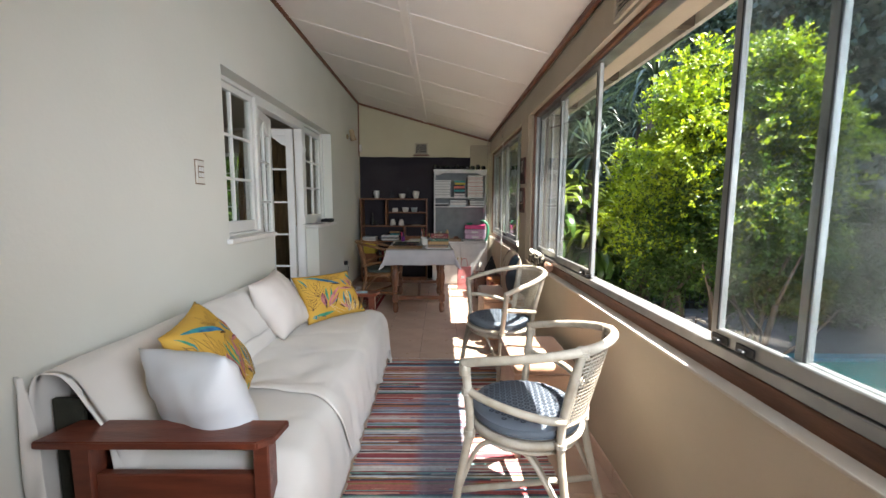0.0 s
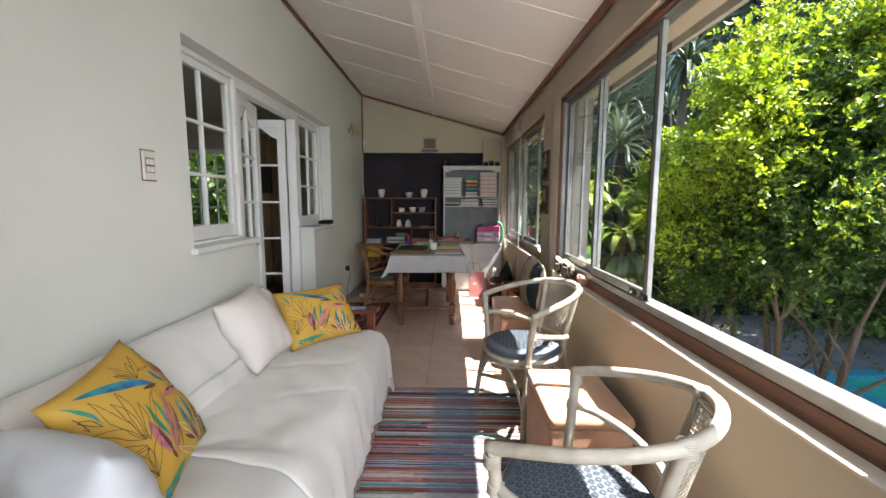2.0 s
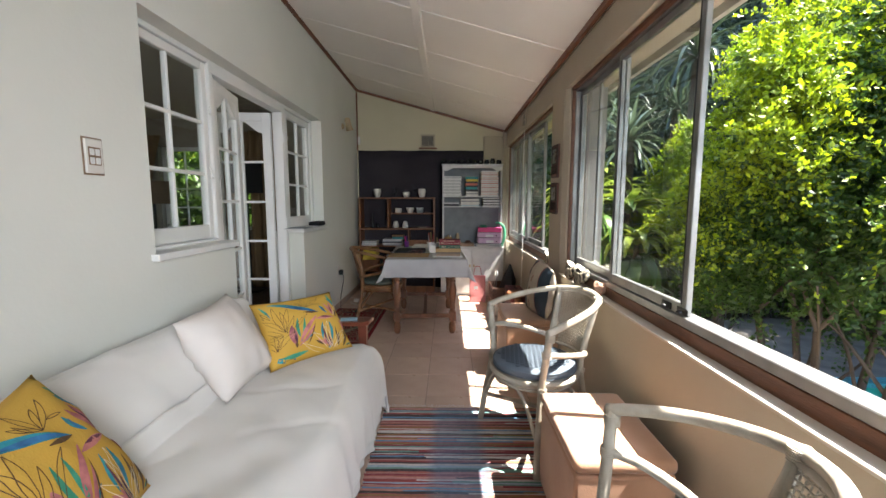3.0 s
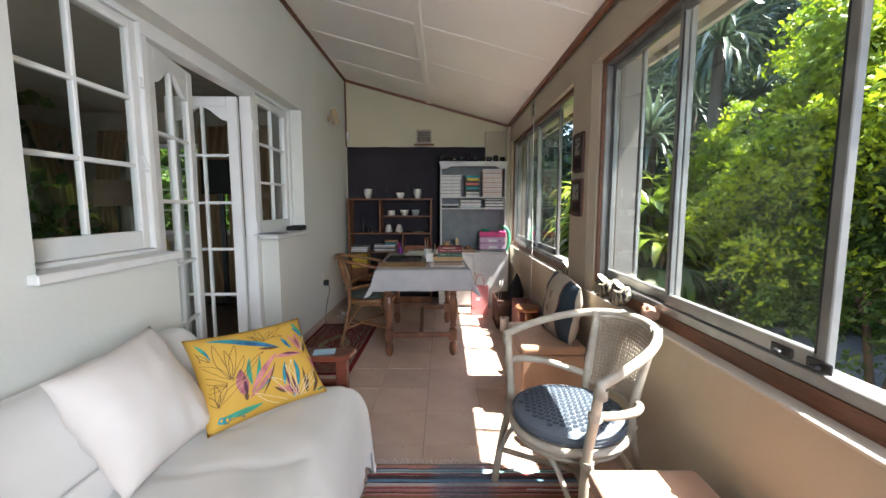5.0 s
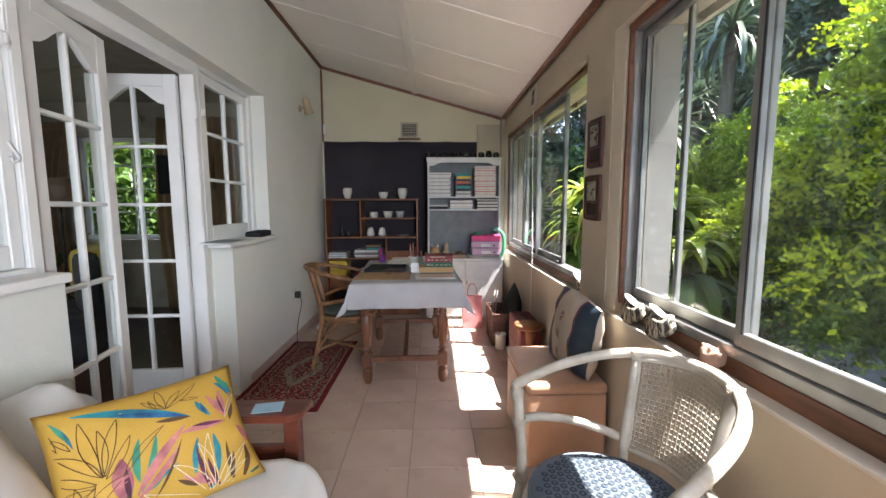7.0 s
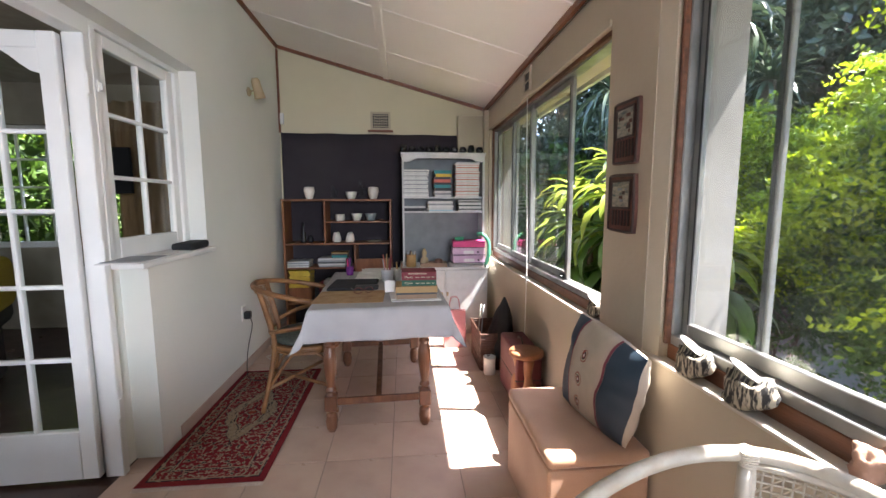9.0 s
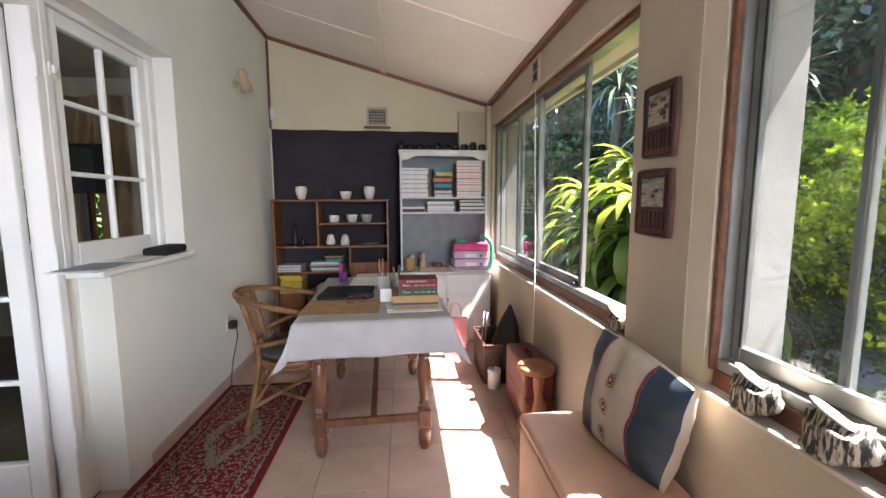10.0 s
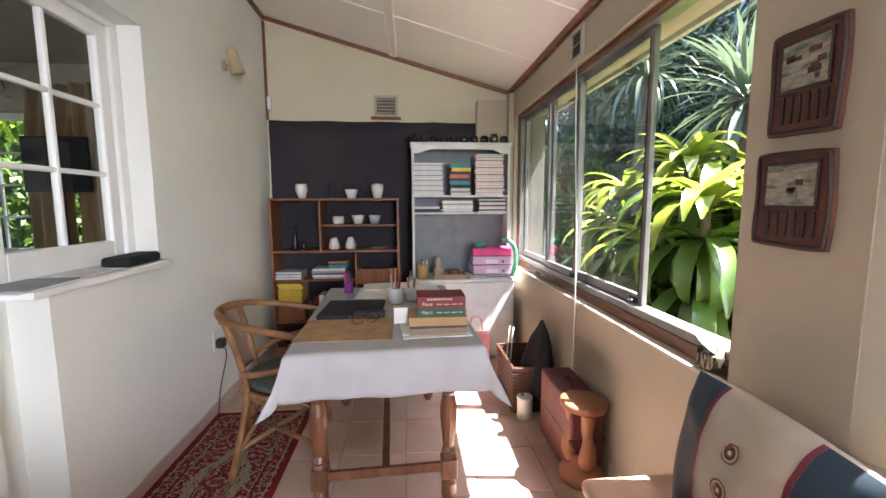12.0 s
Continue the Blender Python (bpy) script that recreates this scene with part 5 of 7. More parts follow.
    tube(bm, curve_pts([(0.153, -0.268, 0.15), (0.16, -0.15, 0.32), (0.165, 0, 0.372), (0.16, 0.15, 0.32), (0.153, 0.268, 0.15)], 6), 0.0095, 7)
    part("brace", bm, wood, t, smooth=True)
    # woven back panel: crossing strands inside a frame
    def bp(u, v):
        y = (u - 0.5) * 2 * (0.122 + 0.018 * v)
        z = 0.475 + v * (0.285 + 0.012 * math.sin(u * math.pi))
        x = -0.207 - 0.058 * v - math.sin(u * math.pi) * (0.030 + 0.016 * v)
        return Vector((x, y, z))
    bm = bmesh.new()
    n = 19
    for i in range(n + 1):
        tube(bm, [bp(i / n, j / 8) for j in range(9)], 0.0023, 4)
        tube(bm, [bp(j / 8, i / n) for j in range(9)], 0.0023, 4)
    for i in range(-n + 2, n - 1, 2):
        tube(bm, [bp(max(0, i / n) + s * (1 - abs(i) / n), max(0, -i / n) + s * (1 - abs(i) / n)) + Vector((0.003, 0, 0)) for s in (0, .25, .5, .75, 1)], 0.0013, 4)
    part("woven_back", bm, wood, t, "open woven cane back panel", kind="stuff")
    bm = bmesh.new()
    tube(bm, [bp(0, 0), *[bp(j / 8, 0) for j in range(1, 8)], *[bp(1, j / 8) for j in range(9)], *[bp(1 - j / 8, 1) for j in range(1, 9)], *[bp(0, 1 - j / 8) for j in range(1, 8)]], 0.009, 6, closed=True)
    part("back_frame", bm, wood, t, smooth=True)
    # pad
    pd = thing("seat_pad", m @ pose(0, 0, 0.412), "round " + ("blue patterned" if motif else "dark patterned") + " seat pad lying on a cane chair", "cushion", "seat pads")
    bm = bmesh.new()
    lathe(bm, [(0.17, 0.0), (0.208, 0.006), (0.216, 0.022), (0.208, 0.040), (0.17, 0.052), (0.09, 0.057), (0.004, 0.058)], 32)
    part("cover", bm, pad, pd, smooth=True)
    if motif:
        bm = bmesh.new()
        s = 0.0265
        for i in range(-9, 10):
            for j in range(-9, 10):
                x, y = i * s + (s / 2 if j % 2 else 0), j * s * 0.87
                rr = math.hypot(x, y)
                if rr > 0.185:
                    continue
                z = 0.0612 - 0.0055 * (rr / 0.17) ** 2 * (1 if rr < 0.17 else 1.15)
                vs = [(x + 0.0112 * math.cos(q * math.pi / 3), y + 0.0112 * math.sin(q * math.pi / 3)) for q in range(6)]
                vi = [(x + 0.0045 * math.cos(q * math.pi / 3), y + 0.0045 * math.sin(q * math.pi / 3)) for q in range(6)]
                o = [bm.verts.new((a, b, z - 0.001 * (math.hypot(a, b) / 0.17) ** 2)) for a, b in vs]
                ii = [bm.verts.new((a, b, z)) for a, b in vi]
                for q in range(6):
                    bm.faces.new((o[q], o[(q + 1) % 6], ii[(q + 1) % 6], ii[q]))
        part("printed_motif", bm, motif, pd, "dark printed ring motifs", kind="stuff")
        bm = bmesh.new()
        for z in (0.010, 0.036):
            tube(bm, [(0.213 * math.cos(2 * math.pi * q / 32), 0.213 * math.sin(2 * math.pi * q / 32), z) for q in range(32)], 0.003, 5, closed=True)
        part("piping", bm, pad, pd, smooth=True)
    return t


cane_chair("cane_armchair", pose(0.427, 1.284, 0.006, 0, 0, 143), "whitecane", "bluepad", "cream painted cane tub chair standing on the rag rug", "padmotif", group="cream cane chairs")
cane_chair("cane_armchair", pose(0.503, 2.555, 0.004, 0, 0, 202), "whitecane", "bluepad", "cream painted cane tub chair beside the suede ottoman", "padmotif", group="cream cane chairs")
cane_chair("cane_desk_chair", pose(-0.665, 4.765, 0.008, 0, 0, 10), "cane", "darkpad", "honey coloured cane tub chair pulled up to the writing table")

# ottoman and box seat
def soft_box(name, x0, x1, y0, y1, z1, label, cat):
    cx, cy = (x0 + x1) / 2, (y0 + y1) / 2
    t = thing(name, pose(cx, cy, 0), label, cat)
    part("base", bx(x0 - cx, x1 - cx, y0 - cy, y1 - cy, 0.0, z1 - 0.055, bev=0.012, seg=2), "suede", t, smooth=False)
    bm = bmesh.new()
    box(bm, x0 - cx - 0.004, x1 - cx + 0.004, y0 - cy - 0.004, y1 - cy + 0.004, z1 - 0.054, z1, bev=0.022, seg=3)
    part("lid", bm, "suede", t, "padded suede top", smooth=True)
    return t
soft_box("ottoman", 0.47, 0.81, 1.75, 2.24, 0.42, "square tan suede ottoman standing between two cane chairs", "ottoman")
soft_box("box_seat", 0.475, 0.855, 3.345, 3.885, 0.42, "low tan suede covered box seat below the pictures", "bench")

# ---- the writing table ----
TZ = 0.745
table = thing("writing_table", pose(-0.196, 4.80, 0, 0, 0, 2.4), "dark oak table with turned legs standing on the tiles", "table")
part("tabletop", bx(-0.355, 0.345, -0.575, 0.575, TZ - 0.028, TZ - 0.004, bev=0.004), "oak", table)
LX, LY = (-0.268, 0.268), (-0.475, 0.475)
for x in LX:
    for y in LY:
        bm = bmesh.new()
        box(bm, x - 0.034, x + 0.034, y - 0.034, y + 0.034, 0.60, TZ - 0.03, 0.003)
        box(bm, x - 0.034, x + 0.034, y - 0.034, y + 0.034, 0.13, 0.22, 0.004)
        lathe(bm, [(0.020, 0.0), (0.030, 0.02), (0.035, 0.06), (0.031, 0.10), (0.020, 0.115), (0.028, 0.13)], 16, (x, y, 0))
        lathe(bm, [(0.030, 0.22), (0.021, 0.235), (0.031, 0.25), (0.022, 0.27), (0.030, 0.33), (0.037, 0.40), (0.036, 0.45), (0.025, 0.50), (0.032, 0.515), (0.024, 0.53), (0.034, 0.55), (0.028, 0.57), (0.024, 0.585), (0.032, 0.60)], 16, (x, y, 0))
        part("leg", bm, "oak", table, smooth=False)
for y in LY:
    part("stretcher", bx(LX[0] + 0.034, LX[1] - 0.034, y - 0.010, y + 0.010, 0.155, 0.195, bev=0.002), "oak", table)
    part("apron", bx(LX[0] + 0.034, LX[1] - 0.034, y - 0.010, y + 0.010, 0.64, TZ - 0.03), "oak", table)
part("stretcher", bx(-0.017, 0.017, LY[0] + 0.010, LY[1] - 0.010, 0.160, 0.185, bev=0.002), "oak", table)
for x in LX:
    part("apron", bx(x - 0.01, x + 0.01, LY[0] + 0.034, LY[1] - 0.034, 0.64, TZ - 0.03), "oak", table)

cloth = thing("tablecloth", pose(-0.178, 4.80, TZ, 0, 0, 2.4), "pale grey cloth covering the writing table and hanging over its sides", "tablecloth")
def cloth_fn(u, v):
    hx, hy, hang = 0.378, 0.60, 0.18
    X, Y = (2 * u - 1) * (hx + hang), (2 * v - 1) * (hy + hang)
    ox, oy = max(0, abs(X) - hx), max(0, abs(Y) - hy)
    x, y = math.copysign(min(abs(X), hx), X), math.copysign(min(abs(Y), hy), Y)
    d = math.hypot(ox, oy) if (ox and oy) else max(ox, oy)
    wave = (0.007 * math.sin(X * 17 + 1.3) + 0.012 * noise.noise(Vector((X * 9, 3, 0)))) * (oy / hang) + (0.010 * math.sin(Y * 15 + 0.4) + 0.012 * noise.noise(Vector((5, Y * 8, 0)))) * (ox / hang) + 0.002 * math.sin(X * 40 + Y * 30) * (d / hang)
    fl = 0.12 + 0.34 * min(ox, oy) / hang
    x += math.copysign(ox * fl + (wave + 0.004) * (1 if ox else 0), X)
    y += math.copysign(oy * fl + (wave + 0.004) * (1 if oy else 0), Y)
    if ox and oy:
        d = max(ox, oy) + (0.30 if Y < 0 else 0.15) * min(ox, oy)
    z = 0.001 - d * (0.93 if not (ox and oy) else 0.90) * (1.0)
    if not d:
        z += 0.0022 * noise.noise(Vector((X * 7, Y * 7, 1))) + 0.002
    return Vector((x, y, z))
part("cloth", solid(grid_mesh(cloth_fn, 72, 96), 0.0015), "tablecloth", cloth, smooth=True)

M["card"] = mat("card", (0.38, 0.24, 0.12), 0.8, (0.28, 0.16, 0.07), 14, 0.3, 80)
M["black"] = mat("black", (0.014, 0.014, 0.016), 0.45)
M["blackcloth"] = mat("blackcloth", (0.012, 0.012, 0.014), 0.95, None, 9, 0.4, 90)
M["paper"] = mat("paper", (0.74, 0.73, 0.71), 0.8, (0.62, 0.61, 0.60), 9)
M["pages"] = mat("pages", (0.55, 0.45, 0.28), 0.85, (0.42, 0.33, 0.2), 30, stretch=(1, 1, 40))
M["ceramic"] = mat("ceramic", (0.72, 0.69, 0.64), 0.4, (0.62, 0.58, 0.53), 12, 0.2, 40)
M["ceramic_grey"] = mat("ceramic_grey", (0.36, 0.40, 0.40), 0.4, (0.26, 0.30, 0.31), 12, 0.2, 40)
M["white_pot"] = mat("white_pot", (0.74, 0.76, 0.78), 0.3)
def flat(name, c, r=0.6):
    M[name] = mat(name, c, r, tuple(x * 0.82 for x in c), 9)
    return name
for nm, c3 in (("red_book", (0.17, 0.012, 0.022)), ("green_book", (0.015, 0.08, 0.05)), ("tan_book", (0.40, 0.24, 0.10)), ("brown_book", (0.25, 0.16, 0.10)), ("teal_book", (0.03, 0.25, 0.27)), ("white_book", (0.62, 0.62, 0.62)), ("grey_book", (0.28, 0.30, 0.32)), ("dark_book", (0.035, 0.04, 0.05)), ("coral_book", (0.55, 0.14, 0.10)), ("yellow_book", (0.62, 0.45, 0.05)), ("pink_file", (0.60, 0.05, 0.20)), ("lilac_file", (0.52, 0.36, 0.50)), ("pink_bag", (0.55, 0.20, 0.20)), ("blush", (0.62, 0.40, 0.38)), ("purple", (0.30, 0.05, 0.35)), ("grass_green", (0.05, 0.30, 0.16)), ("maroon", (0.13, 0.025, 0.025)), ("wicker", (0.09, 0.035, 0.02)), ("stoolwood", (0.26, 0.10, 0.04)), ("gold_ink", (0.55, 0.48, 0.35)), ("blue_card", (0.36, 0.55, 0.66)), ("cabinet_white", (0.62, 0.63, 0.62)), ("case_grey", (0.60, 0.61, 0.62)), ("case_back", (0.22, 0.24, 0.26)), ("brass", (0.45, 0.34, 0.20)), ("clay", (0.15, 0.07, 0.045)), ("clay_dark", (0.05, 0.03, 0.025)), ("clay_pale", (0.45, 0.42, 0.36)), ("bone", (0.66, 0.62, 0.52)), ("navy", (0.022, 0.042, 0.065)), ("wine", (0.20, 0.03, 0.05)), ("calico", (0.50, 0.42, 0.33)), ("spice", (0.30, 0.07, 0.05))):
    flat(nm, c3)
M["plum_plastic"] = mat("plum_plastic", (0.16, 0.02, 0.20), 0.35)
M["wicker"] = mat("wicker_dark", (0.10, 0.04, 0.022), 0.6, (0.05, 0.02, 0.012), 30, 0.8, 40)


def book(x, y, z, w, d, h, cover, label, rz=0, name="book", group="books"):
    """A closed book lying flat: covers and spine, and the block of pages. w along x (the spine faces -y)."""
    t = thing(name, pose(x, y, z, 0, 0, rz), label, name, group)
    bm = bmesh.new()
    c = min(0.003, h * 0.15)
    box(bm, -w / 2, w / 2, -d / 2, d / 2, 0, c)
    box(bm, -w / 2, w / 2, -d / 2, d / 2, h - c, h)
    box(bm, -w / 2, w / 2, -d / 2, -d / 2 + c, c, h - c)
    part("cover", bm, cover, t)
    part("pages", bx(-w / 2 + 0.003, w / 2 - 0.003, -d / 2 + c, d / 2 - 0.003, c, h - c), "pages", t)
    return t


def text(body, m, size, material, parent=None, name="lettering"):
    cu = bpy.data.curves.new(name, "FONT")
    cu.body, cu.size, cu.extrude = body, size, 0.0003
    cu.materials.append(M[material])
    tmp = new(name, cu)
    dg = bpy.context.evaluated_depsgraph_get()
    me = bpy.data.meshes.new_from_object(tmp.evaluated_get(dg))
    bpy.data.objects.remove(tmp)
    ob = new(name, me)
    ob.matrix_basis = m
    ob.parent = parent
    return ob


def sheets(x, y, z, w, d, n, label, seed=1, material="paper", name="paper_stack"):
    """A loose pile of papers or magazines."""
    r = random.Random(seed)
    t = thing(name, pose(x, y, z), label, "papers")
    for k in range(n):
        s = part("sheet", bx(-w / 2, w / 2, -d / 2, d / 2, 0, 0.003), material if r.random() < 0.75 else "grey_book", t)
        s.matrix_basis = pose(r.uniform(-.015, .015), r.uniform(-.015, .015), k * 0.0034, 0, 0, r.uniform(-8, 8))
    return t


TT = TZ + 0.004
z = TT
sheets(0.05, 4.44, z, 0.28, 0.22, 3, "loose white papers under a pile of books on the table", 3)
z += 0.0105
for w, d, h, c, lb, rz in ((0.235, 0.17, 0.026, "brown_book", "thin brown book at the bottom of a pile on the table", 0), (0.235, 0.17, 0.010, "dark_book", "thin dark notebook in a pile on the table", 2), (0.24, 0.17, 0.036, "tan_book", "thick tan book in a pile on the table", 0)):
    book(0.05, 4.42, z, w, d, h, c, lb, rz)
    z += h
b1 = book(0.065, 4.42, z, 0.20, 0.14, 0.034, "green_book", "dark green cloth book with gold spine lettering in a pile")
for k in range(14):
    part("spine_lettering", bx(-0.02 + k * 0.0078, -0.0145 + k * 0.0078, -0.0709, -0.0700, 0.013, 0.018), "gold_ink", b1) if k % 4 != 3 else None
text("Plants", pose(-0.082, -0.0705, 0.011, 90, 0, 0), 0.019, "gold_ink", b1)
z += 0.034
b2 = book(0.065, 4.42, z, 0.20, 0.14, 0.048, "red_book", "dark red cloth book with gold spine lettering topping a pile")
for k in range(14):
    part("spine_lettering", bx(-0.02 + k * 0.0078, -0.0145 + k * 0.0078, -0.0709, -0.0700, 0.014, 0.019), "gold_ink", b2) if k % 4 != 3 else None
text("Plants", pose(-0.082, -0.0705, 0.012, 90, 0, 0), 0.019, "gold_ink", b2)
for k in range(9):
    part("spine_lettering", bx(-0.06 + k * 0.012, -0.053 + k * 0.012, -0.0709, -0.0700, 0.034, 0.042), "gold_ink", b2)
mt = thing("cork_board", pose(-0.335, 4.47, TT), "worn brown card writing mat lying on the tablecloth", "desk mat")
part("mat", bx(-0.205, 0.195, -0.155, 0.155, 0, 0.003, bev=0.001), "card", mt)
fd = thing("folder", pose(-0.355, 4.78, TT, 0, 0, -2), "black cloth folder lying on the table", "folder")
part("cover", bx(-0.15, 0.15, -0.155, 0.155, 0, 0.022, bev=0.006, seg=2), "blackcloth", fd)
fd2 = thing("pouch", pose(-0.26, 4.66, TT + 0.003), "small black zipped pouch lying on the mat", "pouch")
part("cover", bx(-0.075, 0.075, -0.03, 0.03, 0, 0.028, bev=0.01, seg=2), "black", fd2)
gl = thing("spectacles", pose(-0.27, 4.54, TT + 0.004, 0, 0, 20), "folded reading glasses with reddish frames lying on the mat", "glasses")
for sx in (-1, 1):
    bm = bmesh.new()
    tube(bm, [(sx * 0.033 + 0.026 * math.cos(a * math.pi / 8), 0, 0.02 + 0.018 * math.sin(a * math.pi / 8)) for a in range(16)], 0.0022, 6, closed=True)
    part("rim", bm, "maroon", gl, smooth=True)
    bm = bmesh.new()
    tube(bm, curve_pts([(sx * 0.06, 0, 0.025), (sx * 0.062, 0.05, 0.03), (sx * 0.05, 0.11, 0.012), (sx * 0.045, 0.13, 0.003)], 4), 0.0018, 6)
    part("temple", bm, "black", gl, smooth=True)
sheets(-0.27, 5.16, TT, 0.21, 0.297, 4, "white papers spread on the far end of the table", 8)
sheets(-0.20, 5.32, TT, 0.29, 0.20, 6, "pile of papers on the far end of the table", 9)
sheets(-0.02, 5.26, TT, 0.30, 0.21, 3, "white papers lying behind the pencil pot", 10)
pc = thing("note_paper", pose(-0.105, 4.44, TT), "small white note leaning on the pile of books", "paper")
part("sheet", bx(-0.03, 0.03, -0.001, 0.001, 0.03, 0.10), "paper", pc)


def pot(name, x, y, z, prof, material, label, category="pot", group="", n=20, jitter=0.0):
    t = thing(name, pose(x, y, z), label, category, group)
    bm = bmesh.new()
    inner = [(max(0.002, r - 0.004), zz) for r, zz in reversed(prof) if zz > 0.006]
    lathe(bm, prof + inner + [(0.002, 0.008)], n)
    if jitter:
        for v in bm.verts:
            v.co += noise.noise_vector(v.co * 30 + Vector((x * 9, y, z))) * jitter
    part("body", bm, material, t, smooth=True)
    return t


pp = pot("pencil_pot", -0.14, 4.93, TT, [(0.036, 0), (0.040, 0.004), (0.044, 0.085), (0.046, 0.088)], "white_pot", "white ceramic pencil pot holding pens on the table")
for k, (a, ln, c) in enumerate([(0.2, 0.17, "red_book"), (1.5, 0.16, "dark_book"), (2.6, 0.18, "coral_book"), (3.6, 0.15, "grey_book"), (4.7, 0.19, "tan_book"), (5.5, 0.16, "red_book")]):
    pn = thing("pen", pose(-0.14 + 0.012 * math.cos(a), 4.93 + 0.012 * math.sin(a), TT + 0.012), "slim pen standing in a white pot", "pen", "pens in the pot")
    bm = bmesh.new()
    tube(bm, [(0, 0, 0), (0.02 * math.cos(a), 0.02 * math.sin(a), ln)], 0.004, 7)
    part("barrel", bm, c, pn, smooth=True)
p5 = pot("mug", -0.055, 4.98, TT, [(0.026, 0), (0.029, 0.004), (0.029, 0.075), (0.030, 0.078)], "white_pot", "small white ceramic mug beside the pencil pot", "mug")
for k, (dx, ln, c) in enumerate(((-0.01, 0.12, "tan_book"), (0.01, 0.11, "clay"))):
    pn = thing("pen", pose(-0.055 + dx, 4.98, TT + 0.012), "short wooden tool standing in a small mug", "pen", "tools in the mug")
    bm = bmesh.new()
    tube(bm, [(0, 0, 0), (dx, 0, ln)], 0.006, 7)
    part("barrel", bm, c, pn, smooth=True)

mk = pot("marker_pot", -0.44, 5.22, TT, [(0.024, 0), (0.027, 0.004), (0.028, 0.07)], "plum_plastic", "small violet plastic tub with markers on the table", "pot")
for k, (dx, c) in enumerate(((-0.01, "pink_file"), (0.008, "black"), (0.0, "plum_plastic"))):
    pn = thing("marker", pose(-0.44 + dx, 5.22 + 0.008 * k, TT + 0.01), "thick felt marker standing in a violet tub", "pen", "markers in the tub")
    bm = bmesh.new()
    tube(bm, [(0, 0, 0), (dx * 0.8, 0, 0.12)], 0.007, 8)
    part("barrel", bm, c, pn, smooth=True)
sheets(-0.32, 5.02, TT, 0.20, 0.26, 3, "grey printed leaflets lying behind the black folder", 12, "grey_book")
ep = thing("eraser_box", pose(-0.02, 5.12, TT, 0, 0, 12), "small terracotta coloured box lying among the papers", "box")
part("body", bx(-0.035, 0.035, -0.02, 0.02, 0, 0.022, bev=0.002), "clay", ep)

# ---- far wall: cloth, vent, shelf, bookcase ----
bm = grid_mesh(lambda u, v: Vector((XL + 0.02 + u * 1.84, YF - 0.012 - 0.006 * math.sin(u * 22) * v - 0.004, 2.02 - 0.006 * abs(math.sin(u * 12)) - v * 2.0 + (0.006 * v))), 60, 10)
wc = thing("wall_cloth", pose(0, 0, 0), "large charcoal cloth pinned to the end wall behind the shelves", "wall hanging")
part("cloth", solid(bm, 0.002), "charcoal", wc, smooth=True)
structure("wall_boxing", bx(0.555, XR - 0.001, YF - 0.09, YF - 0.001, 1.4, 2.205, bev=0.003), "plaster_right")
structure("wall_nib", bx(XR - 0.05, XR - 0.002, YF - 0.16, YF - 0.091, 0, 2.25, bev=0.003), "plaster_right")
def vent(m, w, h, label, rows, cols, hole="black"):
    t = thing("air_vent", m, label, "vent")
    bm = bmesh.new()
    for a in ((-w / 2, w / 2, 0, 0.022), (-w / 2, w / 2, h - 0.022, h), (-w / 2, -w / 2 + 0.022, 0.022, h - 0.022), (w / 2 - 0.022, w / 2, 0.022, h - 0.022)):
        box(bm, a[0], a[1], -0.018, 0, a[2], a[3], 0.002)
    part("frame", bm, "plaster_right", t)
    part("backing", bx(-w / 2 + 0.02, w / 2 - 0.02, -0.004, -0.001, 0.02, h - 0.02), hole, t, "dark vent opening")
    for j in range(rows):
        zz = 0.022 + (h - 0.044) * (j + 0.5) / rows
        part("slat", bx(-w / 2 + 0.022, w / 2 - 0.022, -0.013, -0.006, zz - 0.0024, zz + 0.0024), "plaster_right", t)
    for i in range(1, cols):
        xx = -w / 2 + 0.022 + (w - 0.044) * i / cols
        part("bar", bx(xx - 0.0022, xx + 0.0022, -0.011, -0.008, 0.022, h - 0.022), "plaster_right", t)
    return t
vent(pose(-0.245, YF - 0.001, 2.06), 0.205, 0.185, "cream plaster air brick with square holes in the end wall", 5, 9)
part("ledge", bx(-0.13, 0.13, -0.05, 0.0, -0.022, -0.004, bev=0.003), "trim", bpy.data.objects["air_vent"])
vent(pose(XR - 0.001, 4.95, 2.07, 0, 0, -90), 0.17, 0.17, "open air vent above the second window", 1, 1)
vent(pose(XR - 0.001, 1.52, 2.075, 0, 0, -90), 0.24, 0.17, "cream louvred air vent high above the long window", 7, 1)

RXa, RXb, RY = -1.195, -0.14, 6.12
rack = thing("wooden_shelf_unit", pose(RXa, RY, 0), "open brown wooden shelf unit standing against the charcoal cloth", "shelf unit")
W = RXb - RXa
def rk(name, x0, x1, z0, z1, y0=0.0, y1=0.27):
    return part(name, bx(x0, x1, y0, y1, z0, z1, bev=0.002), "rackwood", rack)
rk("side", 0, 0.02, 0, 1.325), rk("side", W - 0.02, W, 0, 1.325)
rk("top", -0.004, W + 0.004, 1.3255, 1.345, -0.004, 0.274)
rk("shelf", 0.0205, W - 0.0205, 0.895, 0.913)
rk("divider", 0.395, 0.413, 0.9135, 1.325)
rk("shelf", 0.4135, W - 0.0205, 1.112, 1.128, 0.002)
rk("divider", 0.68, 0.698, 0.56, 0.8945)
rk("shelf", 0.0205, 0.6795, 0.655, 0.671)
rk("drawer_front", 0.6985, W - 0.0205, 0.62, 0.75, 0.01, 0.03)
rk("shelf", 0.0205, W - 0.0205, 0.30, 0.318)
rk("plinth", 0.0205, W - 0.0205, 0.0, 0.09, 0.01, 0.03)
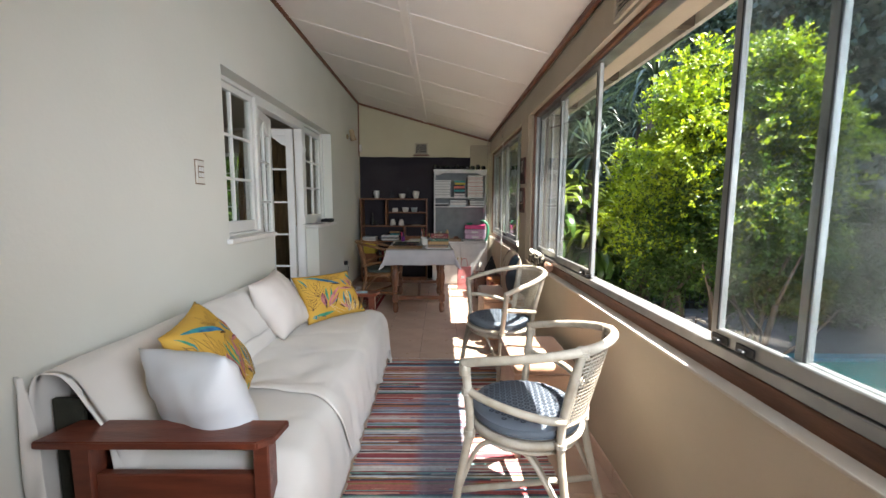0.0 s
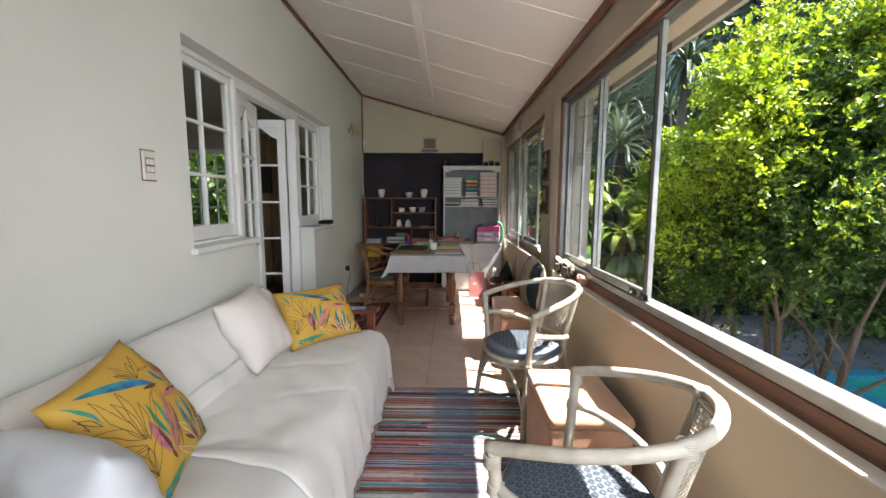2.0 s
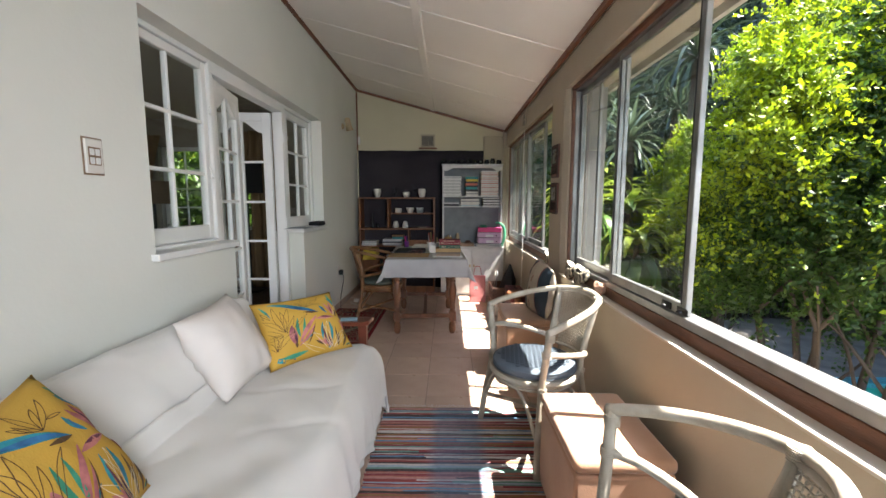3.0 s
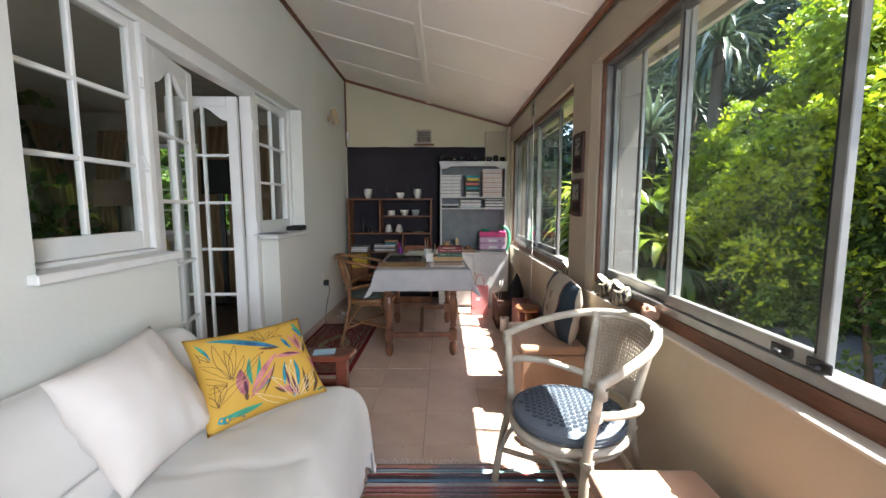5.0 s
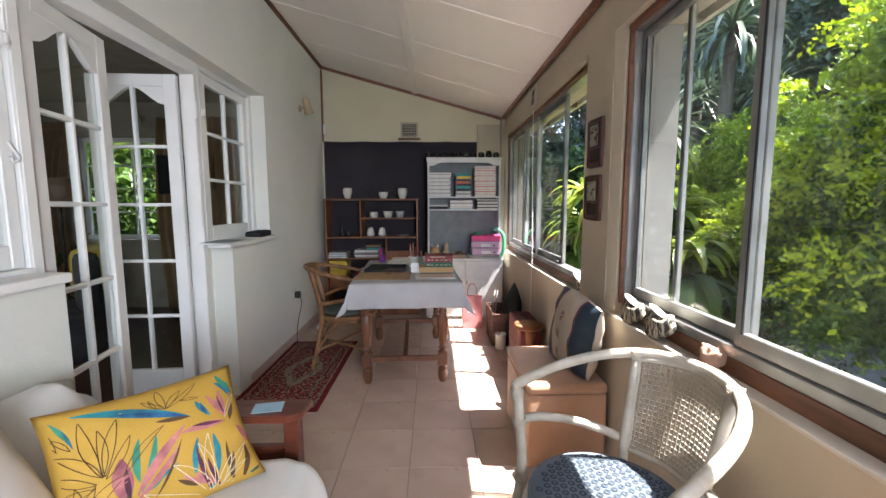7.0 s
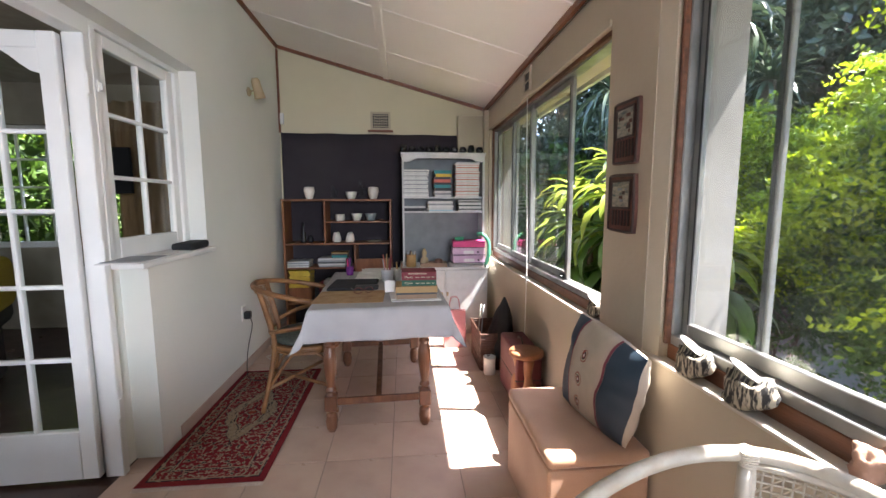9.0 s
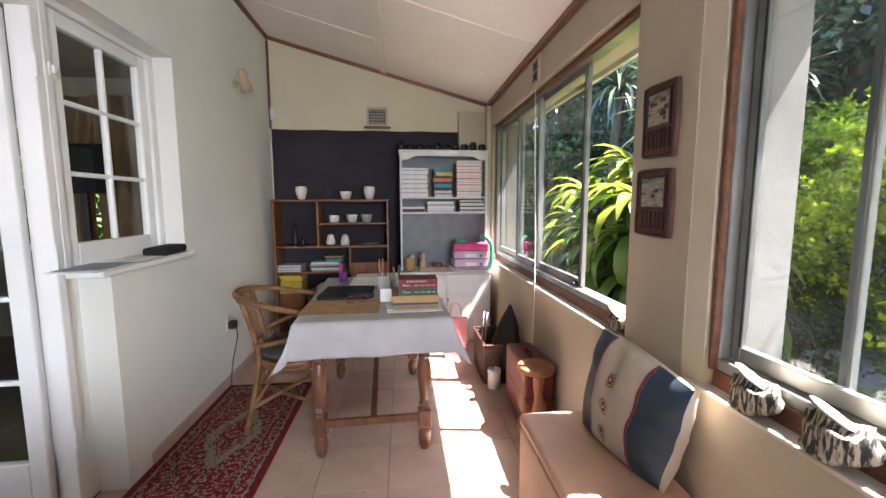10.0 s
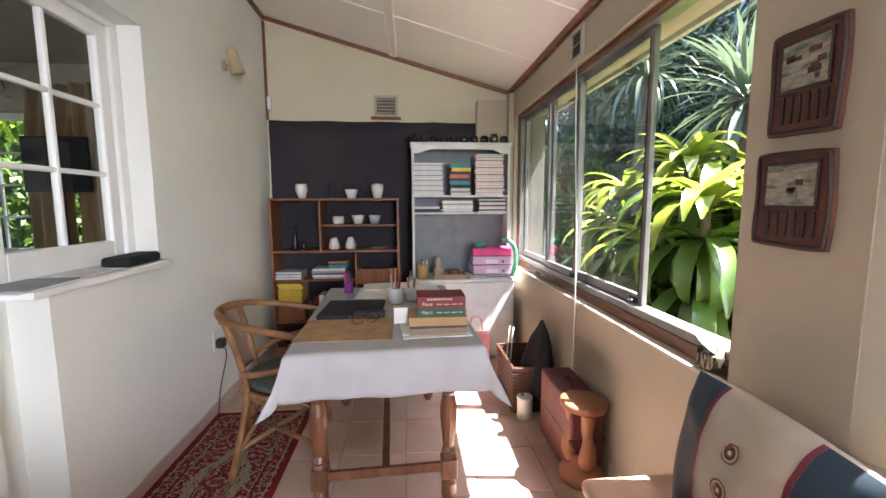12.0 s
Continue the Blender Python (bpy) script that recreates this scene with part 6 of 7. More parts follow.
cup = [(0.028, 0), (0.032, 0.006), (0.050, 0.06), (0.053, 0.085), (0.047, 0.12)]
low = [(0.042, 0), (0.046, 0.006), (0.048, 0.03), (0.046, 0.066)]
bowl = [(0.030, 0), (0.036, 0.005), (0.048, 0.04), (0.055, 0.074)]
vase = [(0.034, 0), (0.044, 0.01), (0.046, 0.03), (0.034, 0.075), (0.024, 0.098)]
YS = RY + 0.10
for nm, x, z, pr, mt_, lb in (("cup", -0.95, 1.345, cup, "ceramic", "faceted white ceramic cup standing on top of the shelf unit"), ("bowl", -0.54, 1.345, bowl, "ceramic", "small white crackled bowl on top of the shelf unit"), ("cup", -0.32, 1.345, cup, "ceramic", "tall white rough cup on top of the shelf unit"),
                            ("pot", -0.655, 1.128, low, "ceramic", "squat white pot on the small shelf"), ("bowl", -0.49, 1.128, bowl, "ceramic", "white carved bowl on the small shelf"), ("bowl", -0.35, 1.128, bowl, "ceramic_grey", "small grey green bowl on the small shelf"),
                            ("vase", -0.695, 0.913, vase, "ceramic", "white tapering vase on the middle shelf"), ("vase", -0.56, 0.913, vase, "ceramic", "white tapering vase beside another on the middle shelf")):
    pot(nm, x, YS, z, pr, mt_, lb, nm, "white pots on the shelf unit", 14, 0.004)
pot("dish", -0.32, YS, 0.913, [(0.02, 0), (0.05, 0.004), (0.08, 0.014)], "calico", "long shallow bone coloured dish on the middle shelf", "dish")
pot("dish", -0.25, YS, 1.128, [(0.012, 0), (0.022, 0.006), (0.03, 0.014)], "clay", "tiny clay dish on the small shelf", "dish")
pot("bottle", -1.02, YS, 0.913, [(0.025, 0), (0.028, 0.02), (0.022, 0.09), (0.010, 0.14), (0.012, 0.20)], "black", "slim black ceramic bottle in the dark shelf corner", "bottle")
pot("jug", -0.95, YS, 0.913, [(0.02, 0), (0.026, 0.02), (0.018, 0.05), (0.012, 0.07)], "black", "small black jug beside a slim bottle", "jug")
def wire_thing(x, y, z, s, n, label):
    t = thing("wire_sculpture", pose(x, y, z), label, "ornament")
    r = random.Random(n)
    bm = bmesh.new()
    for k in range(n):
        pts = [(r.uniform(-.05, .05) * s, r.uniform(-.03, .03) * s, 0.002 if k == 0 and i == 0 else r.uniform(0, 0.16) * s + 0.002) for i in range(4)]
        tube(bm, curve_pts(pts, 4), 0.0013, 4)
    part("wire", bm, "dark_book", t, kind="stuff")
wire_thing(-0.70, YS + 0.05, 1.345, 0.9, 9, "tangled thin wire ornament on the shelf unit")
wire_thing(-0.42, YS + 0.05, 1.345, 1.2, 9, "tall looped wire ornament on the shelf unit")
# books and yellow magazines in the lower bays
def stack(x, y, z, w, d, hs, cols, label, seed, name="book", step=0.0):
    r = random.Random(seed)
    for i, (h, c) in enumerate(zip(hs, cols)):
        book(x + r.uniform(-.008, .008), y + r.uniform(-.006, .006), z, w * r.uniform(0.92, 1.0), d, h, c, label, r.uniform(-2, 2), name, "stacked " + name + "s")
        z += h
    return z
stack(-1.06, RY + 0.115, 0.671, 0.21, 0.20, [0.012] * 5, ["paper", "grey_book", "white_book", "grey_book", "white_book"], "thin pale magazine stacked on the lower shelf", 1, "magazine")
stack(-0.74, RY + 0.115, 0.671, 0.28, 0.20, [0.016, 0.02, 0.014, 0.018, 0.02], ["grey_book", "white_book", "dark_book", "grey_book", "white_book"], "pale journal stacked on the lower shelf", 2, "magazine")
stack(-0.66, RY + 0.115, 0.76, 0.16, 0.15, [0.026, 0.014, 0.014], ["teal_book", "dark_book", "tan_book"], "small book lying on stacked journals", 3)
sy = thing("shelf_box", pose(-1.055, RY + 0.14, 0.318), "brown wooden box standing on the bottom shelf", "box")
part("body", bx(-0.11, 0.11, -0.12, 0.12, 0, 0.15, bev=0.003), "rackwood", sy)
stack(-1.06, RY + 0.13, 0.468, 0.20, 0.22, [0.014] * 12, ["yellow_book"] * 12, "yellow edged magazine in a stack on the shelf", 4, "magazine")
for k in range(14):
    c = ["dark_book", "red_book", "white_book", "brown_book", "grey_book", "maroon", "dark_book"][k % 7]
    u = thing("book", pose(-0.90 + k * 0.045, RY + 0.13, 0.318 if k % 2 else 0.318), "upright book standing on the bottom shelf", "book", "upright books")
    part("cover", bx(-0.019, 0.019, -0.085, 0.085, 0, 0.17 + 0.02 * (k * 7 % 3), bev=0.002), c, u)

# the white cabinet and the bookcase above it
CX0, CX1 = -0.05, 0.80
cab = thing("cabinet", pose(0.40, 6.14, 0), "low white cabinet with plain doors standing in the corner", "cabinet")
part("body", bx(CX0 - 0.40, CX1 - 0.40, -0.20, 0.25, 0.03, 0.665), "cabinet_white", cab)
part("plinth", bx(CX0 - 0.38, CX1 - 0.42, -0.17, 0.24, 0.0, 0.03), "cabinet_white", cab)
part("worktop", bx(CX0 - 0.41, CX1 - 0.395, -0.225, 0.26, 0.665, 0.685, bev=0.003), "cabinet_white", cab)
for a, b in ((CX0, 0.375), (0.38, CX1)):
    d_ = part("door", bx(a - 0.395, b - 0.405, -0.218, -0.2005, 0.05, 0.655, bev=0.003), "cabinet_white", cab)
    part("knob", bx((b if a < 0.2 else a + 0.05) - 0.44, (b if a < 0.2 else a + 0.05) - 0.42, -0.232, -0.218, 0.40, 0.44, bev=0.004), "brass", d_)
case = thing("bookcase", pose(0.38, 6.16, 0.685), "pale grey painted open bookcase standing on the white cabinet", "bookcase")
x0, x1, h = -0.41, 0.405, 1.088
part("side", bx(x0, x0 + 0.02, -0.11, 0.13, 0, h, bev=0.002), "case_grey", case)
part("side", bx(x1 - 0.02, x1, -0.11, 0.13, 0, h, bev=0.002), "case_grey", case)
part("back", bx(x0 + 0.02, x1 - 0.02, 0.12, 0.13, 0, h), "case_back", case, "dark grey bookcase back")
part("top", bx(x0 - 0.01, x1 + 0.01, -0.12, 0.13, h, h + 0.02, bev=0.003), "case_grey", case)
for zz in (0.665, 0.525):
    part("shelf", bx(x0 + 0.0205, x1 - 0.0205, -0.108, 0.119, zz, zz + 0.016), "case_grey", case)
bm = bmesh.new()
n = 24
prev = None
for i in range(n + 1):
    u = i / n
    d = 0.035 + 0.035 * (1 if (u < 0.06 or u > 0.94) else (0.5 + 0.5 * math.cos(math.pi * min(1, min(u - 0.06, 0.94 - u) / 0.10))))
    cur = (x0 + 0.02 + (x1 - x0 - 0.04) * u, h - d)
    if prev:
        for yy0 in (-0.11, -0.095):
            bm.faces.new([bm.verts.new(p) for p in ((prev[0], yy0, h), (cur[0], yy0, h), (cur[0], yy0, cur[1]), (prev[0], yy0, prev[1]))])
        bm.faces.new([bm.verts.new(p) for p in ((prev[0], -0.11, prev[1]), (cur[0], -0.11, cur[1]), (cur[0], -0.095, cur[1]), (prev[0], -0.095, prev[1]))])
    prev = cur
bmesh.ops.remove_doubles(bm, verts=bm.verts, dist=1e-5)
part("valance", bm, "case_grey", case)
zs = 0.685 + 0.681
mg = "magazine in a tall stack in the grey bookcase"
stack(0.105, 6.15, zs, 0.25, 0.19, [0.0082] * 32, (["white_book", "paper", "case_grey", "paper", "grey_book"] * 7)[:32], "white " + mg, 5, "magazine")
stack(0.37, 6.15, zs, 0.17, 0.18, [0.02, 0.018, 0.02, 0.03, 0.03, 0.022, 0.03, 0.024, 0.03, 0.034], ["white_book", "grey_book", "white_book", "dark_book", "teal_book", "dark_book", "coral_book", "dark_book", "yellow_book", "teal_book"], "coloured book in a stack in the grey bookcase", 6)
stack(0.615, 6.15, zs, 0.245, 0.19, [0.0082] * 41, (["white_book", "paper", "blush", "paper", "case_grey", "paper", "coral_book"] * 6)[:41], "pale " + mg, 7, "magazine")
zs = 0.685 + 0.541
stack(0.09, 6.15, zs, 0.22, 0.18, [0.015, 0.015, 0.018], ["dark_book", "dark_book", "white_book"], "book lying on the middle shelf of the bookcase", 8)
stack(0.35, 6.15, zs, 0.26, 0.18, [0.012] * 8, ["blue_card", "white_book", "white_book", "paper", "white_book", "grey_book", "white_book", "paper"], "white " + mg.replace("tall", "low"), 9, "magazine")
stack(0.64, 6.15, zs, 0.24, 0.18, [0.012] * 9, ["white_book", "dark_book", "paper"] * 3, "pale " + mg.replace("tall", "low"), 10, "magazine")
# black mugs on top
M["black_glaze"] = mat("black_glaze", (0.01, 0.01, 0.011), 0.18)
r = random.Random(4)
for k in range(10):
    x = -0.01 + k * 0.083
    t = pot("mug", x, 6.09, 1.793, [(0.024, 0), (0.033, 0.006), (0.035, 0.038), (0.026, 0.058 + 0.018 * (k % 4 == 0))], "black_glaze", "small black ceramic pot standing on the bookcase", "pot", "black pots on the bookcase", 12)
    if k % 2:
        bm = bmesh.new()
        tube(bm, [(0.026 + 0.012 * math.sin(q * math.pi / 5), 0, 0.012 + 0.024 * q / 5) for q in range(6)], 0.003, 5)
        part("mug_handle", bm, "black", t, smooth=True)
# files and small things on the cabinet
CZ = 0.685
sheets(0.62, 5.99, CZ, 0.34, 0.14, 12, "stack of papers under the ring binders", 21)
z = CZ + 0.0435
for k, (c, lb) in enumerate((("lilac_file", "lilac ring binder lying in a stack"), ("lilac_file", "pale pink ring binder lying in a stack"), ("pink_file", "bright pink ring binder topping the stack"))):
    hh = (0.078, 0.072, 0.060)[k]
    t = thing("ring_binder", pose(0.605 + 0.004 * k, 6.0, z, 0, 0, (2, -3, -4)[k]), lb, "binder", "ring binders")
    part("cover", bx(-0.155, 0.155, -0.115, 0.09, 0.0025, hh - 0.0025, bev=0.003), c, t)
    part("binder_edge", bx(-0.157, 0.157, -0.117, 0.09, hh - 0.0024, hh) if k < 2 else bx(-0.157, 0.157, -0.117, 0.09, 0, 0.0024), "black", t, "black edge")
    if k == 2:
        part("lid", bx(-0.156, 0.156, -0.116, 0.09, hh - 0.0024, hh), c, t)
    else:
        part("binder_edge", bx(-0.157, 0.157, -0.117, 0.09, 0, 0.0024), "black", t, "black edge")
    if k < 2:
        part("label", bx(-0.05, 0.05, -0.1162, -0.115, 0.012, 0.042), "white_book", t)
        bm = bmesh.new()
        lathe(bm, [(0.010, 0), (0.010, 0.0015)], 12)
        o = part("finger_hole", bm, "black", t)
        o.matrix_basis = pose(0.09, -0.115, 0.027, 90)
    z += hh
pot("tape_roll", 0.53, 6.02, z, [(0.045, 0), (0.045, 0.03)], "grass_green", "green roll lying on the pink binder", "tape")
wb = thing("watering_hose", pose(0.79, 5.93, CZ), "green plastic loop standing beside the binders", "hose")
bm = bmesh.new()
tube(bm, curve_pts([(-0.02, 0, 0.0), (0.015, -0.01, 0.12), (0.01, 0, 0.25), (-0.05, 0, 0.315), (-0.10, 0, 0.315)], 6), 0.019, 10)
part("loop", bm, "grass_green", wb, smooth=True)
jb = thing("wooden_pot", pose(0.05, 6.0, CZ), "carved wooden pot holding small tools on the cabinet", "pot")
bm = bmesh.new()
lathe(bm, [(0.045, 0), (0.05, 0.01), (0.046, 0.09), (0.05, 0.12), (0.042, 0.12), (0.04, 0.01)], 14)
part("body", bm, "tan_book", jb, smooth=True)
for k in range(4):
    bm = bmesh.new()
    tube(bm, [(0.02 * math.cos(k * 1.6), 0.02 * math.sin(k * 1.6), 0.012), (0.035 * math.cos(k * 1.6), 0.035 * math.sin(k * 1.6), 0.15)], 0.007, 6)
    part("tool", bm, ["ceramic", "clay", "grey_book", "brass"][k], jb, smooth=True)
tr = thing("wooden_tray", pose(0.27, 6.0, CZ), "low brown wooden tray with small ornaments on the cabinet", "tray")
part("base", bx(-0.13, 0.13, -0.08, 0.08, 0, 0.012), "brown_book", tr)
for a in ((-0.13, 0.13, -0.08, -0.07), (-0.13, 0.13, 0.07, 0.08), (-0.13, -0.12, -0.07, 0.07), (0.12, 0.13, -0.07, 0.07)):
    part("rim", bx(*a, 0.012, 0.04), "brown_book", tr)
og = pot("ornament", 0.18, 6.0, CZ + 0.012, [(0.038, 0), (0.040, 0.06), (0.018, 0.085), (0.026, 0.125), (0.008, 0.165)], "brass", "small gilded figure shaped ornament in the tray", "ornament")
bo = pot("ornament_box", 0.32, 6.0, CZ + 0.012, [(0.04, 0), (0.042, 0.04), (0.03, 0.06)], "clay", "squat brown pot standing in the tray", "pot")

# ---- along the garden wall ----
def pink_bag():
    t = thing("gift_bag", pose(0.43, 5.62, 0), "pink paper carrier bag standing by the cabinet", "bag")
    bm = bmesh.new()
    box(bm, -0.10, 0.10, -0.05, 0.05, 0, 0.34, 0.004)
    for v in bm.verts:
        if v.co.z > 0.3:
            v.co.y *= 0.5
    part("body", bm, "pink_bag", t)
    for y in (-0.02, 0.02):
        bm = bmesh.new()
        tube(bm, curve_pts([(-0.05, y, 0.35), (-0.03, y, 0.45), (0.03, y, 0.45), (0.05, y, 0.35)], 4), 0.003, 5)
        part("bag_handle", bm, "pink_bag", t)
    part("label", bx(-0.05, 0.0, -0.0525, -0.0505, 0.17, 0.21), "white_book", t)
pink_bag()
bk = thing("wicker_basket", pose(0.69, 5.25, 0), "tall dark wicker basket standing against the garden wall", "basket")
for i in range(16):
    zz = 0.008 + i * 0.019
    bm = bmesh.new()
    e = 0.004 * (i % 2)
    o = 0.012 * i / 16
    tube(bm, [(-0.115 - e - o, -0.20 - o, zz), (0.115 + e, -0.20 - o - e, zz), (0.125 + e, 0.20 + o, zz), (-0.115 - e - o, 0.20 + o + e, zz)], 0.0105, 6, closed=True)
    part("wicker_band", bm, "wicker", bk)
part("base", bx(-0.11, 0.11, -0.19, 0.19, 0, 0.012), "wicker", bk)
for i in range(9):
    for sx, sy_ in ((-1, 0), (1, 0)):
        y = -0.18 + i * 0.045
        part("upright", bx(-0.132 if sx < 0 else 0.118, -0.122 if sx < 0 else 0.128, y - 0.004, y + 0.004, 0, 0.31), "wicker", bk)
bg = thing("black_bag", pose(0.74, 5.14, 0.10), "slumped black cloth bag stuffed into the wicker basket", "bag")
def bagf(u, v):
    a = u * 2 * math.pi
    w = (0.11, 0.13, 0.125, 0.10, 0.065, 0.012)
    k = v * 5
    i = min(4, int(k))
    rr = w[i] + (w[i + 1] - w[i]) * (k - i)
    nn = 1 + 0.25 * noise.noise(Vector((math.cos(a) * 2, math.sin(a) * 2, v * 4)))
    return Vector((rr * 0.75 * math.cos(a) * nn + 0.03 * v, rr * 1.1 * math.sin(a) * nn, v * 0.46))
part("body", grid_mesh(bagf, 28, 16, True), "blackcloth", bg, smooth=True)
for k, (dx, dy, c) in enumerate(((-0.04, 0.12, "grey_book"), (-0.06, 0.15, "clay_pale"))):
    t = thing("rolled_paper", pose(0.66 + dx, 5.25 + dy, 0.012), "rolled papers standing in the wicker basket", "roll", "rolls in the basket")
    bm = bmesh.new()
    tube(bm, [(0, 0, 0), (0.03, 0.03, 0.36), (0.045, 0.05, 0.42)], 0.0045, 8)
    part("roll", bm, c, t, smooth=True)
sc = thing("suitcase", pose(0.755, 4.67, 0), "old maroon suitcase standing upright against the garden wall", "suitcase")
part("body", bx(-0.085, 0.085, -0.235, 0.185, 0.0, 0.375, bev=0.015, seg=2), "maroon", sc)
part("seam", bx(-0.087, 0.087, -0.237, 0.187, 0.185, 0.192, bev=0.001), "clay_dark", sc)
bm = bmesh.new()
tube(bm, curve_pts([(0, -0.09, 0.372), (0, -0.06, 0.40), (0, 0.0, 0.40), (0, 0.03, 0.372)], 5), 0.006, 6)
part("carry_grip", bm, "clay_dark", sc, smooth=True)
tin = pot("tin", 0.625, 5.0, 0.0, [(0.044, 0), (0.045, 0.003), (0.045, 0.115), (0.048, 0.118), (0.048, 0.135)], "ceramic", "small pale metal tin with a lid standing on the tiles", "tin")
st_ = thing("carved_stool", pose(0.735, 4.44, 0), "small carved wooden stool with a round seat", "stool")
bm = bmesh.new()
lathe(bm, [(0.05, 0.352), (0.098, 0.356), (0.108, 0.368), (0.107, 0.385), (0.096, 0.392), (0.004, 0.380)], 28)
part("seat", bm, "stoolwood", st_, smooth=True)
bm = bmesh.new()
lathe(bm, [(0.098, 0.0), (0.106, 0.02), (0.10, 0.045), (0.07, 0.06), (0.05, 0.10), (0.045, 0.12)], 24)
part("base", bm, "stoolwood", st_, smooth=True)
for a in (0.5, 2.6, 4.7):
    bm = bmesh.new()
    x, y = 0.048 * math.cos(a), 0.048 * math.sin(a)
    tube(bm, curve_pts([(x * 0.5, y * 0.5, 0.07), (x * 1.1, y * 1.1, 0.12), (x * 1.25, y * 1.25, 0.20), (x * 0.9, y * 0.9, 0.26), (x * 1.2, y * 1.2, 0.355)], 4), [0.025, 0.029, 0.032, 0.035, 0.038, 0.039, 0.036, 0.033, 0.028, 0.024, 0.022, 0.023, 0.026, 0.028, 0.030, 0.031, 0.032][:17], 9)
    part("carved_leg", bm, "stoolwood", st_, smooth=True)

# cushion on the box seat
cq = [(0.785, 3.79, 0.81), (0.79, 3.275, 0.785), (0.765, 3.36, 0.425), (0.69, 3.75, 0.435)]
bc, fb = pillow("seat_cushion", cq, 0.075, "calico", "long calico cushion with blue ends leaning on the wall", 7, pin=-0.07)
sgn = 1 if (fb(0.5, 0.5, 1) - fb(0.5, 0.5, -1)).x < 0 else -1
def patch(u0, u1, off, col, name, nu=10):
    g = grid_mesh(lambda a, b: fb(u0 + (u1 - u0) * a, 0.01 + 0.98 * b, sgn) + Vector((-off, 0, 0)), nu, 24)
    part(name, g, col, bc, smooth=True)
patch(0.003, 0.225, 0.0016, "navy", "blue_end"), patch(0.72, 0.975, 0.0016, "navy", "blue_end")
patch(0.225, 0.246, 0.0022, "wine", "stripe", 2), patch(0.695, 0.72, 0.0022, "wine", "stripe", 2)
for cv in (0.33, 0.60, 0.85):
    for rr_, c in ((0.052, "calico"), (0.045, "spice"), (0.037, "gold_ink"), (0.028, "clay_dark"), (0.018, "spice"), (0.009, "ceramic")):
        bm = bmesh.new()
        cu_ = 0.43
        ce = fb(cu_, cv, sgn)
        vs = [bm.verts.new(fb(cu_ + rr_ * 1.15 * math.cos(q * math.pi / 9), cv + rr_ * 1.7 * math.sin(q * math.pi / 9), sgn) + Vector((-0.002 - (0.053 - rr_) * 0.03, 0, 0))) for q in range(18)]
        bm.faces.new(vs)
        part("ring_motif", bm, c, bc)

# clay plaques on the pillar
M["glaze"] = mat("glaze", (0.42, 0.38, 0.29), 0.35, (0.06, 0.10, 0.10), 26, 0.2, 40, stretch=(1, 1, 3))
M["clay"] = mat("clay_red", (0.15, 0.05, 0.032), 0.6, (0.07, 0.028, 0.022), 16, 0.5, 60)
def plaque(y0, y1, z0, z1, label, seed):
    t = thing("clay_plaque", pose(XR - 0.001, (y0 + y1) / 2, z0, 0, 0, -90), label, "wall plaque", "clay plaques")
    w, h_ = abs(y1 - y0), z1 - z0
    r = random.Random(seed)
    def outline(s, k=0.0):
        pts = []
        for i in range(32):
            a = 2 * math.pi * i / 32
            cx, cy = math.cos(a), math.sin(a)
            e = 26.0
            rr = (abs(cx) ** e + abs(cy) ** e) ** (-1 / e)
            pts.append((cx * rr * w / 2 * s * (1 + 0.03 * math.sin(3 * a + seed)), h_ / 2 + cy * rr * h_ / 2 * s * (1 + 0.02 * math.cos(2 * a + seed)) + k))
        return pts
    def slab(pts, ya, yb):
        bm = bmesh.new()
        a = [bm.verts.new((x, ya, z_)) for x, z_ in pts]
        b = [bm.verts.new((x, yb, z_)) for x, z_ in pts]
        bm.faces.new(a), bm.faces.new(b[::-1])
        for i in range(len(pts)):
            bm.faces.new((a[i], a[(i + 1) % len(pts)], b[(i + 1) % len(pts)], b[i]))
        return bm
    part("slab", slab(outline(1.0), 0, -0.012), "clay", t)
    bm = bmesh.new()
    o = outline(0.94)
    tube(bm, [(x, -0.014, z_) for x, z_ in o], 0.0055, 6, closed=True)
    part("raised_rim", bm, "clay_dark", t, smooth=True)
    zc, zd = h_ * 0.44, h_ * 0.86
    part("scene_panel", bx(-w * 0.33, w * 0.33, -0.016, -0.0125, zc, zd), "glaze", t, "pale glazed panel with a painted landscape")
    for k in range(7):
        a, b = r.uniform(-w * .28, w * .2), r.uniform(zc + 0.01, zd - 0.03)
        part("relief_mark", bx(a, a + r.uniform(.01, .035), -0.018, -0.0165, b, b + r.uniform(.006, .018)), r.choice(["clay_dark", "grey_book", "case_back", "clay"]), t)
    for a in ((-w * 0.36, w * 0.36, zd, zd + 0.008), (-w * 0.36, w * 0.36, zc - 0.008, zc), (-w * 0.36, -w * 0.33, zc, zd), (w * 0.33, w * 0.36, zc, zd)):
        part("inner_frame", bx(a[0], a[1], -0.02, -0.0125, a[2], a[3], bev=0.001), "clay_dark", t)
    for k in range(6):
        xx = -w * 0.30 + k * w * 0.12
        part("picket", bx(xx, xx + w * 0.045, -0.018, -0.0125, h_ * 0.12, h_ * 0.38, bev=0.001), "clay_dark", t)
plaque(3.535, 3.71, 1.455, 1.705, "reddish clay relief plaque with a pale scene, hanging higher", 1)
plaque(3.535, 3.73, 1.185, 1.42, "reddish clay relief plaque with a pale scene, hanging lower", 2)

